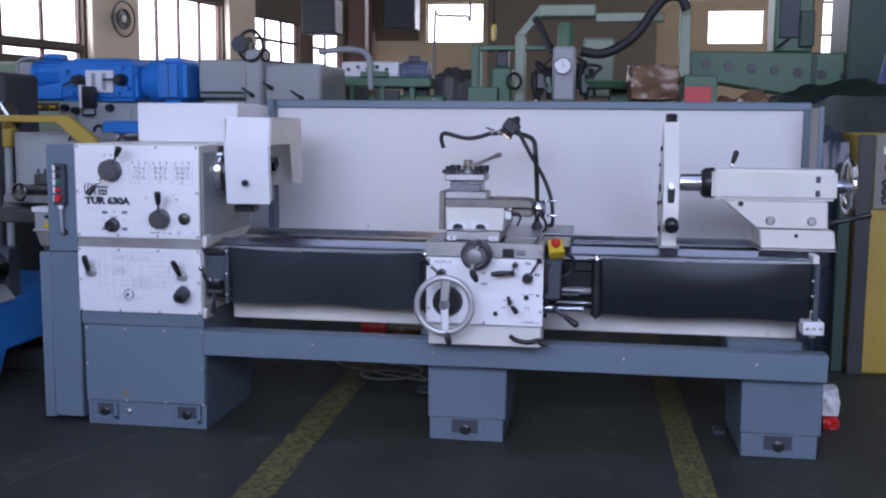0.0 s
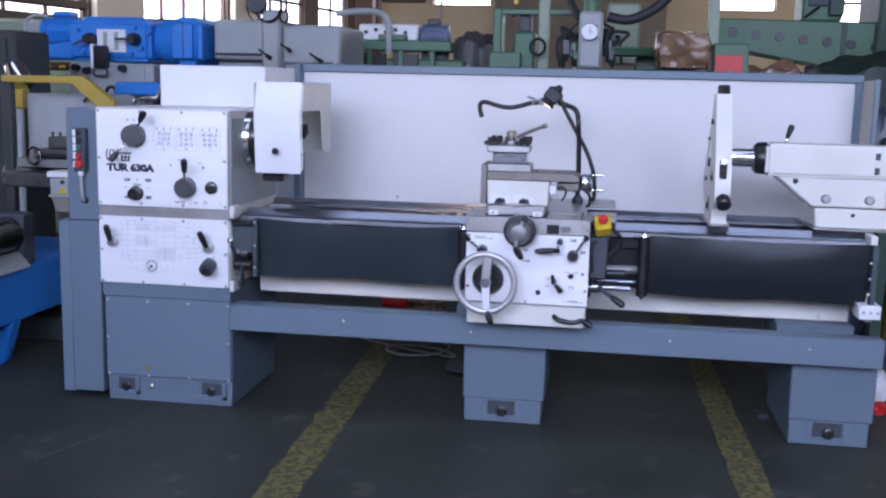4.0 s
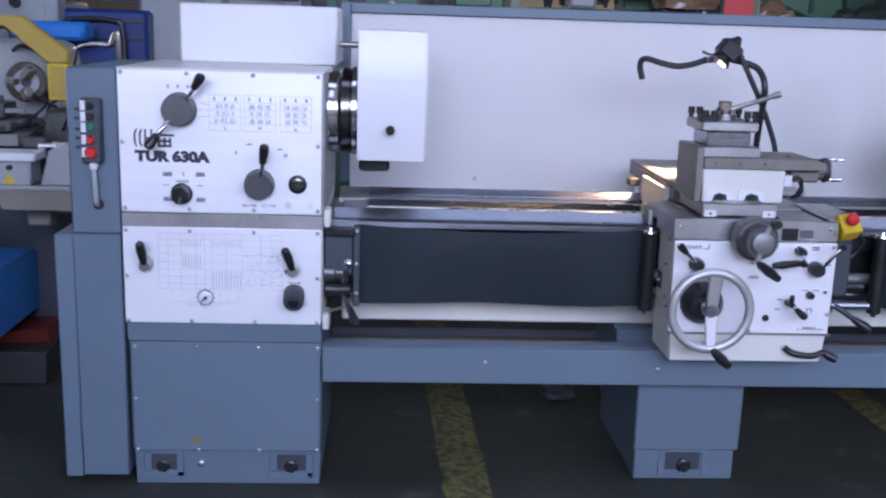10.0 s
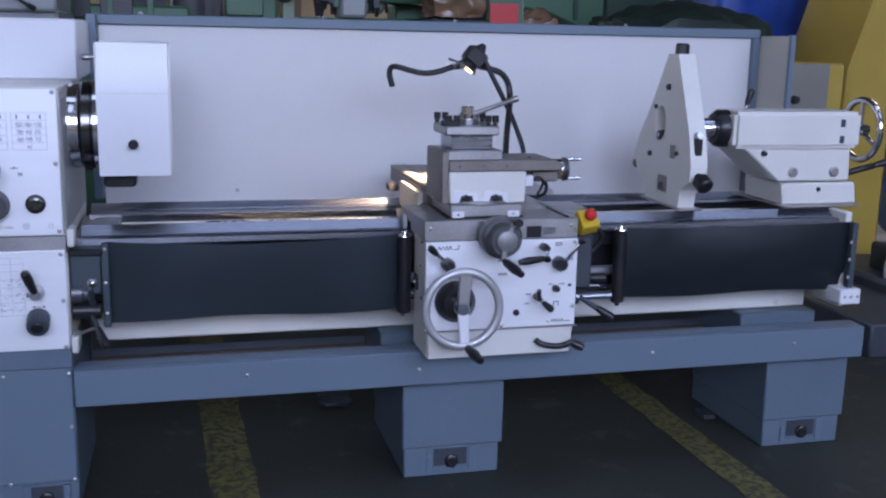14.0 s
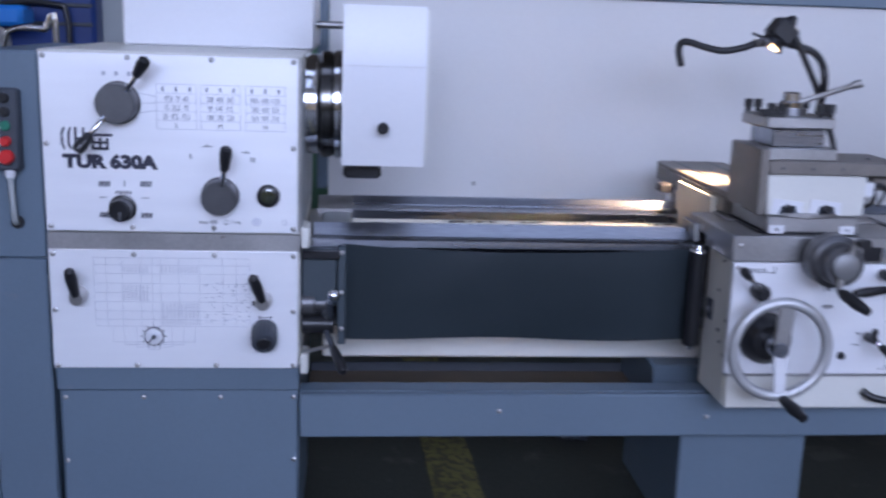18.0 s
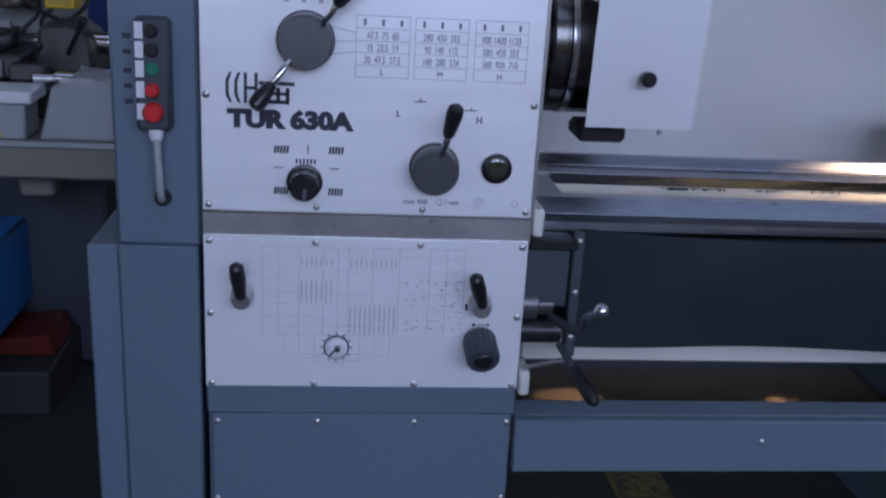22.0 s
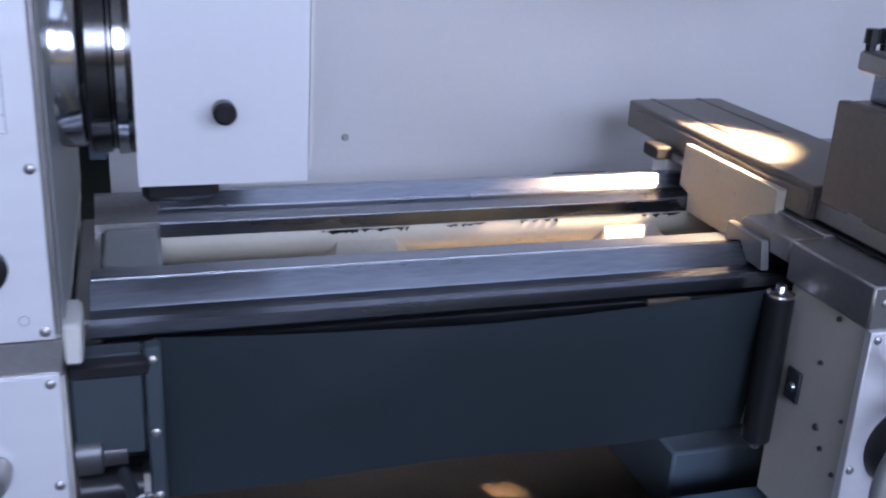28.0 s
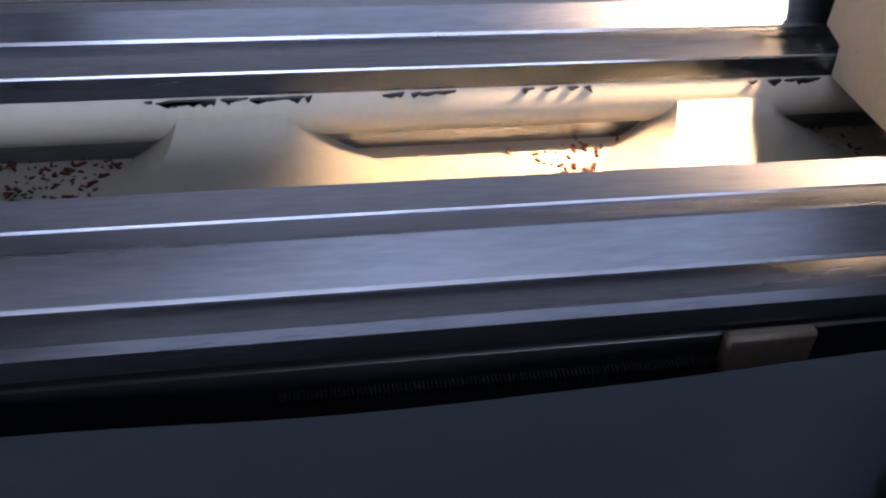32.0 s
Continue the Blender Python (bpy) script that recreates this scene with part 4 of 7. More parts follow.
part("way_cover", canvas(0.112, 0.968, 0.560, 0.802, 0.060, 0.017, 1), CANVAS, lathe, "black canvas cover over the leadscrew")
part("way_cover", canvas(1.672, 2.515, 0.562, 0.800, 0.062, 0.008, 5, 0.026), CANVAS_GLOSSY, lathe, "black canvas cover over the leadscrew")
for x in (0.968, 1.668):
    roller = part("cover_roller", rod((x, 0.048, 0.562), (x, 0.048, 0.796), 0.021, None, 20), BLACK, lathe, "black cover roller")
    part("roller_pin", rod((x, 0.048, 0.550), (x, 0.048, 0.812), 0.008, None, 10), CHROME, roller)
    part("roller_cap", turned((x, 0.048, 0.7965), (x, 0.048, 0.8025), [(0, 0.021), (0.6, 0.020), (1, 0.014)], None, 20), CHROME, roller, "bright steel roller cap")
part("cover_frame", B(0.100, 0.120, 0.036, 0.060, 0.560, 0.800, 0.003), CANVAS, lathe)
part("cover_frame", B(2.505, 2.526, 0.030, 0.060, 0.560, 0.800, 0.003), CANVAS, lathe)
screws([(0.110, 0.785), (0.110, 0.688), (0.110, 0.60)], 0.035, lathe)
screws([(2.500, 0.735), (2.500, 0.675), (2.500, 0.615)], 0.029, lathe)
part("cover_mount", B(0.016, 0.099, 0.045, 0.08, 0.655, 0.790, 0.004), CANVAS, lathe)
part("cover_bar", B(0.018, 0.105, 0.020, 0.044, 0.772, 0.790, 0.003), BLACK, lathe)
part("shaft_coupling", turned((0.016, 0.065, 0.655), (0.075, 0.065, 0.655), [(0, 0.030), (0.5, 0.030), (0.55, 0.022), (1, 0.022)], None, 24), DIAL, lathe)
part("shaft_sleeve", turned((0.018, 0.060, 0.605), (0.092, 0.060, 0.605), [(0, 0.024), (1, 0.024)], None, 24), BLACK, lathe)
# clutch lever by the feed box
cl = part("clutch_arm", tube([(0.070, 0.030, 0.640), (0.082, -0.05, 0.655), (0.085, -0.12, 0.68), (0.086, -0.16, 0.72)], 0.008, None, 10, 6), DARKGREY, lathe)
part("lever_ball", ball((0.096, -0.200, 0.745), 0.0125, None, 16), CHROME, cl, "bright steel ball knob")
part("ball_rod", rod((0.086, -0.158, 0.718), (0.095, -0.195, 0.742), 0.0055), STEEL, cl)
lever((0.076, -0.02, 0.610), (0.118, -0.145, 0.555), 0.007, 0.013, 0.6, cl, "selector_lever", DARKGREY)
part("drip_tube", rod((0.02, 0.02, 0.545), (0.09, -0.01, 0.575), 0.005), STEEL_DULL, lathe)
part("side_block", B(0.014, 0.034, 0.000, 0.08, 0.498, 0.545, 0.004), CREAM, lathe)
part("side_block", B(0.016, 0.036, 0.004, 0.08, 0.80, 0.85, 0.004), CREAM, lathe)

# front rail, feet and chip tray
part("front_beam", B(0.014, 2.570, 0.004, 0.030, 0.337, 0.446, 0.004), GREYBLUE2, lathe, "long grey-blue folded sheet beam")
part("beam_flange", B(0.014, 2.570, 0.030, 0.090, 0.4385, 0.4465, 0.002), GREYBLUE2, lathe)
part("beam_web", B(0.014, 2.570, 0.030, 0.110, 0.335, 0.342, 0.002), GREYBLUE2, lathe)
screws([(0.493, 0.404), (1.010, 0.389), (1.784, 0.399), (2.30, 0.40)], 0.004, lathe)
tray = part("chip_tray", B(0.020, 2.56, 0.110, 0.50, 0.325, 0.333, 0.002), TRAY, lathe, "dark oily chip tray")
part("tray_edge", B(0.020, 2.56, 0.492, 0.500, 0.333, 0.360, 0.001), DARKGREY, tray)
for x0, x1 in ((0.976, 1.308), (2.257, 2.573)):
    foot = part("foot", B(x0, x1, 0.080, 0.60, 0.098, 0.330, 0.005), GREYBLUE, lathe)
    part("foot_base", B(x0 + 0.006, x1 - 0.012, 0.085, 0.60, 0, 0.100, 0.004), GREYBLUE, foot)
    c = (x0 + x1) / 2 - 0.005
    part("pocket", B(c - 0.080, c + 0.080, 0.083, 0.0885, 0.018, 0.096, 0.002), GREYBLUE, foot)
    # same dark plate for the pocket's inner shade
    part("pocket_shade", B(c - 0.058, c + 0.052, 0.0812, 0.0828, 0.034, 0.092, 0.0005), DARKGREY, foot)
    part("pocket_wall", B(c + 0.058, c + 0.080, 0.079, 0.0865, 0.018, 0.096, 0.001), GREYBLUE2, foot)
    part("pocket_wall", B(c - 0.080, c - 0.066, 0.079, 0.0865, 0.018, 0.070, 0.001), GREYBLUE2, foot)
    part("levelling_screw", turned((c, 0.085, 0.050), (c, 0.062, 0.050), [(0, 0.024), (0.55, 0.024), (0.7, 0.016), (1, 0.016)], None, 6), BLACK, foot)
    part("pedestal", B(x0 - 0.05, x1 - 0.07, 0.19, 0.50, 0.334, 0.457, 0.005), GREYBLUE, lathe)

# ---- splash guard behind the bed ----
splash = thing("splash_guard", (1.3, 0.93, 0.6), "tall white sheet-metal splash guard with a grey-blue frame", "splash guard")
part("sheet", B(0.056, 2.600, 0.930, 0.936, 0.66, 1.405, 0.001), SPLASH, splash)
part("top_rail", B(0.030, 2.632, 0.915, 0.975, 1.405, 1.442, 0.004), GREYBLUE2, splash)
part("end_post", B(2.600, 2.632, 0.905, 0.945, 0.66, 1.405, 0.003), GREYBLUE2, splash)
# wing sheet carries its shade as a darker cream
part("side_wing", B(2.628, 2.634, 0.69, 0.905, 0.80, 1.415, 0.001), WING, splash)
part("wing_edge", B(2.620, 2.640, 0.670, 0.690, 0.80, 1.420, 0.002), GREYBLUE2, splash)
part("lower_tray", B(0.056, 2.600, 0.521, 0.930, 0.652, 0.660, 0.001), SPLASH, splash)
part("hose_bracket", B(0.985, 1.12, 0.890, 0.929, 0.661, 0.722, 0.006), DARKGREY, splash, "small dark bracket")
for x, z in ((0.522, 0.814),):
    part("bolt", turned((x, 0.930, z), (x, 0.922, z), [(0, 0.008), (1, 0.006)], None, 8), STEEL_DULL, splash)
for x in (0.20, 0.85, 1.35, 2.05):
    part("rail_bolt", turned((x, 0.945, 1.442), (x, 0.945, 1.452), [(0, 0.009), (1, 0.006)], None, 8), STEEL, splash)

# small fittings seen close by
for k in range(6):
    a = radians(15 + 60 * k)
    part("flange_bolt", turned((0.0505, 0.26 + 0.114 * math.cos(a), SP + 0.114 * math.sin(a)), (0.058, 0.26 + 0.114 * math.cos(a), SP + 0.114 * math.sin(a)), [(0, 0.008), (1, 0.007)], None, 8), BLACK, chuck)
part("chuck_band", turned((0.086, 0.26, SP), (0.100, 0.26, SP), [(0, 0.1305), (0.1, 0.1325), (0.9, 0.1325), (1, 0.1305)], None, 72), CHROME, chuck)
part("cheek_strip", B(0.0105, 0.0165, 0.004, 0.012, 0.84, 1.224, 0.001), STEEL_DULL, lathe)
part("plate_seam", B(0.1075, 0.2965, 0.0445, 0.0455, 1.2145, 1.2160, 0), SPLASH, guard)

# ---- carriage ----
car = thing("lathe_carriage", (1.23, 0.2, 0.45), "white lathe carriage with steel saddle, tool post and handwheels", "lathe carriage")
part("apron_box", B(1.004, 1.458, -0.094, 0.075, 0.455, 0.806, 0.005), CREAM, car)
ap = part("apron_panel", B(0.998, 1.462, -0.108, -0.0945, 0.541, 0.806, 0.0015), PANEL, car, "satin white apron plate with printed symbols")
part("apron_lower", prism([(1.008, 0.455), (1.450, 0.455), (1.458, 0.538), (1.006, 0.538)], "y", -0.106, -0.060, None, 0.003), CREAM, car)
part("apron_lip", B(1.000, 1.470, -0.112, -0.094, 0.536, 0.5405, 0.001), STEEL_DULL, car)
saddle = part("saddle", B(0.992, 1.462, -0.104, 0.075, 0.808, 0.868, 0.003), STEEL_DULL, car)
part("saddle_bridge", B(1.0465, 1.445, 0.0755, 0.60, 0.860, 0.872, 0.002), STEEL_DULL, car)
part("oil_groove", B(1.424, 1.434, -0.098, 0.130, 0.8682, 0.8730, 0.0005), BLACK, car)
part("saddle_cheek", prism([(0.190, 0.905), (0.470, 0.905), (0.474, 0.830), (0.4425, 0.822), (0.4400, 0.790), (0.300, 0.790), (0.262, 0.818), (0.190, 0.836)], "x", 1.040, 1.0555), CREAM_CAST, car)
part("saddle_wing", prism([(0.0755, 0.8320), (0.205, 0.8320), (0.205, 0.858), (0.190, 0.868), (0.0755, 0.868)], "x", 0.992, 1.046, None, 0.003), STEEL_DULL, car)
part("way_wiper", prism([(0.115, 0.806), (0.155, 0.808), (0.179, 0.8320), (0.218, 0.8185), (0.218, 0.850), (0.125, 0.850)], "x", 0.978, 0.9915, None, 0.001), IRON, car, "oily grey wiper plate over the front way")
part("wiper", B(1.012, 1.045, 0.520, 0.572, 0.862, 0.886, 0.003), RUBBER, car)
part("rear_block", B(1.050, 1.104, 0.548, 0.60, 0.812, 0.8595, 0.003), WHITE, car, "pale block at the rear of the saddle")
part("saddle_wing", B(1.446, 1.560, 0.060, 0.205, 0.838, 0.866, 0.004), STEEL_DULL, car)
part("saddle_wing", B(1.446, 1.560, 0.38, 0.56, 0.860, 0.880, 0.004), STEEL_DULL, car)
screws([(1.44, 0.845), (1.012, 0.845)], -0.104, car)
part("data_plate", B(1.352, 1.390, -0.1065, -0.1045, 0.820, 0.842, 0.0005), STEEL, car)
part("dark_plate", B(1.300, 1.346, -0.1065, -0.1045, 0.812, 0.846, 0.0005), BLACK, car)
# cross slide with T-slots
slide = part("cross_slide", B(1.062, 1.268, 0.140, 0.74, 0.872, 0.926, 0.003), SLIDE, car, "brown-grey steel cross slide with T-slots")
for x in (1.113, 1.217):
    part("t_slot", B(x - 0.0050, x + 0.0050, 0.452, 0.7405, 0.9245, 0.9270, 0.0005), BLACK, slide)
part("slide_gib", B(1.0560, 1.0618, 0.14, 0.70, 0.876, 0.915, 0.002), SLIDE, slide)
part("slide_front", B(1.072, 1.290, -0.088, 0.1395, 0.8735, 0.9115, 0.004), STEEL_DULL, slide)
part("slide_keep", B(1.064, 1.298, -0.080, 0.1395, 0.8685, 0.8730, 0.001), BLACK, slide)
for x in (1.095, 1.262):
    wp = part("slide_wiper", B(x - 0.018, x + 0.018, -0.0935, -0.0885, 0.8725, 0.891, 0.001), WHITE, slide, "pale felt wiper plate")
    part("wiper_screw", turned((x, -0.0937, 0.882), (x, -0.0965, 0.882), [(0, 0.004), (1, 0.003)], None, 8), STEEL, wp)
# compound rest
comp = part("compound_body", prism([(1.071, 0.9125), (1.300, 0.9125), (1.302, 1.005), (1.067, 1.005)], "y", -0.084, 0.110, None, 0.004), CREAM, car, "cream compound rest body")
part("swivel_scale", turned((1.170, 0.020, 0.9120), (1.170, 0.020, 0.9200), [(0, 0.126), (1, 0.126)], None, 56), STEEL_DULL, comp)
for x in (1.118, 1.208):
    part("clamp_recess", prism([(x - 0.040, 0.916), (x + 0.036, 0.916), (x + 0.036, 0.944), (x - 0.034, 0.952)], "y", -0.0875, -0.0845), WHITE, comp)
    # dark patch laid on the plate as the recess's painted shade
    part("recess_shade", prism([(x - 0.020, 0.917), (x + 0.024, 0.917), (x + 0.018, 0.936), (x - 0.014, 0.936)], "y", -0.0890, -0.0877), DARKGREY, comp)
    part("clamp_nut", turned((x, -0.0892, 0.930), (x, -0.102, 0.930), [(0, 0.011), (1, 0.010)], None, 6), BLACK, comp)
top = part("top_slide", prism([(1.067, 1.0055), (1.408, 1.0055), (1.414, 1.012), (1.414, 1.026), (1.390, 1.037), (1.067, 1.037)], "y", -0.086, 0.098, None, 0.003), SLIDE, car, "worn steel top slide")
part("top_slide_block", B(1.045, 1.0665, -0.088, 0.100, 0.914, 1.064, 0.003), SLIDE, top)
part("top_slide_deck", B(1.067, 1.230, -0.070, 0.095, 1.0372, 1.064, 0.002), STEEL_DULL, top)
for x in (1.25, 1.33):
    part("oil_cup", turned((x, -0.02, 1.0372), (x, -0.02, 1.0415), [(0, 0.006), (1, 0.004)], None, 10), DIAL, top)
for x in (1.10, 1.17, 1.24):
    part("gib_screw", turned((x, -0.0862, 1.021), (x, -0.089, 1.021), [(0, 0.004), (1, 0.003)], None, 8), DIAL, top)
part("screw_bracket", B(1.330, 1.4135, -0.050, 0.060, 0.968, 1.0050, 0.006), SLIDE, top)
hw = part("slide_dial", turned((1.4145, 0.010, 0.998), (1.458, 0.010, 0.998), [(0, 0.024), (0.15, 0.031), (0.75, 0.031), (0.8, 0.036), (1, 0.035)], None, 32), DIAL, car, "dark turned dial of the top slide")
part("dial_band", turned((1.424, 0.010, 0.998), (1.440, 0.010, 0.998), [(0, 0.0315), (1, 0.0315)], None, 32), CHROME, hw)
for dz in (-0.028, 0.030):
    part("dial_handle", turned((1.458, 0.010, 0.998 + dz), (1.504, 0.010, 0.998 + dz), [(0, 0.004), (0.3, 0.004), (0.4, 0.006), (1, 0.005)], None, 12), CHROME, hw)
socket = part("dial_socket", B(1.303, 1.328, -0.070, -0.040, 0.958, 0.990, 0.002), WHITE, car)
part("coolant_tap", rod((1.328, -0.055, 0.978), (1.352, -0.055, 0.984), 0.006), BLACK, socket)
part("coolant_hose", tube([(1.350, -0.055, 0.984), (1.362, -0.055, 0.975), (1.362, -0.05, 0.955), (1.350, -0.045, 0.930)], 0.004, None, 8, 5), BLACK, socket)
# tool post
tp = part("tool_post", B(1.082, 1.206, -0.048, 0.082, 1.0645, 1.106, 0.003), STEEL, car, "four-way steel tool post")
part("tool_post_top", B(1.062, 1.222, -0.060, 0.096, 1.1065, 1.134, 0.004), STEEL_DULL, tp)
part("cutting_tool", B(1.050, 1.105, -0.057, -0.040, 1.1345, 1.150, 0.002), BLACK, tp)
for x in (1.072, 1.096, 1.190, 1.212):
    for y in (-0.050, 0.086):
        part("clamp_bolt", turned((x, y, 1.1345), (x, y, 1.164), [(0, 0.007), (0.30, 0.007), (0.34, 0.0105), (1, 0.010)], None, 8), BLACK, tp)
part("stud", turned((1.146, 0.018, 1.1345), (1.146, 0.018, 1.186), [(0, 0.026), (0.55, 0.026), (0.6, 0.021), (0.95, 0.020), (1, 0.015)], None, 24), CHROME, tp)
part("stud_collar", turned((1.146, 0.018, 1.1342), (1.146, 0.018, 1.150), [(0, 0.038), (1, 0.034)], None, 24), DIAL, tp)
arm = part("clamp_lever", turned((1.160, 0.010, 1.163), (1.283, -0.040, 1.214), [(0, 0.010), (0.1, 0.007), (0.8, 0.0065), (0.9, 0.010), (1, 0.009)], None, 14), STEEL_DULL, tp)
# big apron handwheel
wc = Vector((1.085, -0.200, 0.630))
part("wheel_seat", turned((1.085, -0.108, 0.630), (1.085, -0.150, 0.630), [(0, 0.060), (0.5, 0.058), (1, 0.040)], None, 36), BLACK, car)
wheel = part("handwheel", ring(wc, (0, 1, 0), 0.108, 0.0125, None, 56, 12), ALU, car, "large bright steel handwheel")
part("hub", turned(wc + Vector((0, 0.05, 0)), wc + Vector((0, -0.012, 0)), [(0, 0.020), (0.8, 0.022), (1, 0.016)], None, 24), STEEL, wheel)
part("spoke", prism([(1.068, 0.635), (1.102, 0.635), (1.112, 0.735), (1.074, 0.735)], "y", -0.207, -0.195, None, 0.003), STEEL_DULL, wheel)
part("spoke", prism([(1.070, 0.630), (1.101, 0.630), (1.106, 0.528), (1.078, 0.528)], "y", -0.208, -0.196, None, 0.003), WHITE, wheel)
part("handle", turned((1.098, -0.205, 0.520), (1.118, -0.285, 0.500), [(0, 0.007), (0.15, 0.012), (0.6, 0.015), (1, 0.010)], None, 16), BLACK, wheel, "black turning handle")
# cross-feed dial and crank
DX, DZ = 1.204, 0.826
cd = part("feed_dial", turned((DX, -0.104, DZ), (DX, -0.215, DZ), [(0, 0.040), (0.25, 0.040), (0.28, 0.060), (0.62, 0.060), (0.66, 0.056), (0.70, 0.048), (0.95, 0.047), (1, 0.043)], None, 48), DIAL, car, "graduated steel cross-feed dial")
ticks = bmesh.new()
for k in range(40):
    a = k * math.tau / 40
    own = B(-0.0006, 0.0006, -0.0003, 0.0003, 0.0, 0.008, 0)
    own.transform(Matrix.Translation((DX, -0.1755, DZ)) @ Matrix.Rotation(a, 4, "Y") @ Matrix.Translation((0, 0, 0.048)))
    join(ticks, own)
part("graduations", ticks, INK, cd, smooth=False)
part("dial_ring", ring((DX, -0.170, DZ), (0, 1, 0), 0.055, 0.004, None, 40, 8), ALU, cd, "bright ring on the dial face")
part("dial_centre", turned((DX, -0.2155, DZ), (DX, -0.228, DZ), [(0, 0.030), (0.8, 0.030), (1, 0.026)], None, 28), IRON, cd)
part("crank", prism([(DX - 0.004, DZ + 0.02), (DX + 0.010, DZ + 0.016), (DX + 0.026, DZ + 0.054), (DX + 0.014, DZ + 0.058)], "y", -0.226, -0.216, None, 0.003), STEEL_DULL, cd)
part("crank", prism([(DX - 0.012, DZ - 0.016), (DX + 0.002, DZ - 0.020), (DX - 0.004, DZ - 0.058), (DX - 0.018, DZ - 0.054)], "y", -0.226, -0.216, None, 0.003), STEEL_DULL, cd)
part("crank_knob", turned((DX + 0.021, -0.222, DZ + 0.056), (DX + 0.023, -0.255, DZ + 0.057), [(0, 0.009), (1, 0.012)]), BLACK, cd)
part("handle", turned((DX - 0.010, -0.226, DZ - 0.054), (DX + 0.018, -0.305, DZ - 0.078), [(0, 0.007), (0.15, 0.012), (0.6, 0.014), (1, 0.009)], None, 16), BLACK, cd, "black turning handle")


def hub_lever(c, tip, r, grip, name="apron_lever"):
    h = part(name, turned((c[0], -0.108, c[1]), (c[0], -0.150, c[1]), [(0, r), (0.7, r), (1, r * 0.7)], None, 24), BLACK, car)
    lever((c[0], -0.140, c[1]), (tip[0], -0.175, tip[1]), 0.0055, 0.011, grip, h)
    return h


hub_lever((1.060, 0.742), (0.992, 0.806), 0.019, 0.36)
hub_lever((1.402, 0.734), (1.452, 0.816), 0.021, 0.16)
hub_lever((1.352, 0.785), (1.344, 0.755), 0.012, 0.3)
part("clutch_grip", turned((1.350, -0.150, 0.758), (1.262, -0.165, 0.752), [(0, 0.006), (0.12, 0.009), (0.7, 0.012), (1, 0.008)], None, 14), BLACK, car)
hub_lever((1.335, 0.634), (1.366, 0.605), 0.010, 0.7)
part("small_lever", rod((1.334, -0.14, 0.634), (1.330, -0.15, 0.662), 0.007), BLACK, car)
part("small_knob", turned((1.397, -0.108, 0.656), (1.397, -0.124, 0.656), [(0, 0.011), (1, 0.009)]), BLACK, car)
part("small_plug", turned((1.276, -0.108, 0.586), (1.276, -0.114, 0.586), [(0, 0.010), (1, 0.008)]), BLACK, car)
part("star_lever", tube([(1.338, -0.112, 0.500), (1.36, -0.125, 0.488), (1.41, -0.13, 0.482), (1.450, -0.125, 0.492)], 0.009, None, 10, 6), BLACK, car)
part("star_knob", turned((1.450, -0.125, 0.490), (1.482, -0.140, 0.474), [(0, 0.010), (0.5, 0.014), (1, 0.010)]), BLACK, car)


def zigzag(x, z, n, w, h):
    signs = bmesh.new()
    for k in range(n):
        x0 = x + k * w
        prism([(x0, z), (x0 + 0.002, z), (x0 + w / 2 + 0.002, z + h), (x0 + w / 2, z + h)], "y", -0.1092, -0.1082, signs)
        prism([(x0 + w, z), (x0 + w + 0.002, z), (x0 + w / 2 + 0.002, z + h), (x0 + w / 2, z + h)], "y", -0.1092, -0.1082, signs)
    part("thread_symbol", signs, INK, ap, smooth=False)


zigzag(1.030, 0.782, 4, 0.011, 0.012)
zigzag(1.215, 0.700, 3, 0.009, 0.010)
zigzag(1.385, 0.552, 4, 0.010, 0.010)
zigzag(1.215, 0.742, 2, 0.009, 0.010)
for x0, x1, z0, z1 in [(1.080, 1.096, 0.783, 0.785), (1.094, 1.096, 0.783, 0.797), (1.390, 1.412, 0.786, 0.789), (1.390, 1.412, 0.792, 0.795), (1.428, 1.448, 0.742, 0.745), (1.428, 1.448, 0.748, 0.751), (1.305, 1.320, 0.640, 0.642), (1.300, 1.316, 0.612, 0.614), (1.392, 1.394, 0.602, 0.616), (1.406, 1.408, 0.602, 0.616), (1.392, 1.408, 0.614, 0.616), (1.375, 1.390, 0.668, 0.670), (1.405, 1.424, 0.668, 0.670), (1.436, 1.446, 0.66, 0.668), (1.372, 1.378, 0.553, 0.555), (1.430, 1.447, 0.553, 0.555)]:
    part("symbol_bar", bars([(x0, x1, z0, z1)], -0.1082), INK, ap, smooth=False)
screws([(1.008, 0.60), (1.008, 0.795), (1.452, 0.795), (1.452, 0.60), (1.23, 0.548)], -0.108, ap)
# side fittings of the apron
part("side_bracket", B(1.462, 1.530, -0.060, 0.060, 0.640, 0.800, 0.006), DARKGREY, car)
part("shaft_sleeve", turned((1.458, 0.0, 0.655), (1.600, 0.0, 0.655), [(0, 0.024), (0.4, 0.024), (0.45, 0.014), (1, 0.014)], None, 20), BLACK, car)
part("shaft_sleeve", turned((1.458, -0.01, 0.600), (1.620, -0.01, 0.600), [(0, 0.022), (0.3, 0.022), (0.35, 0.011), (1, 0.011)], None, 20), STEEL, car)
lever((1.500, -0.05, 0.610), (1.600, -0.085, 0.545), 0.008, 0.014, 0.5, car, "spindle_lever", DARKGREY)
part("side_cable", tube([(1.500, -0.04, 0.80), (1.47, -0.07, 0.76), (1.475, -0.06, 0.68), (1.47, -0.02, 0.60), (1.465, 0.0, 0.56)], 0.007), RUBBER, car)
part("side_latch", B(0.997, 1.003, 0.010, 0.042, 0.636, 0.686, 0.002), DARKGREY, car)
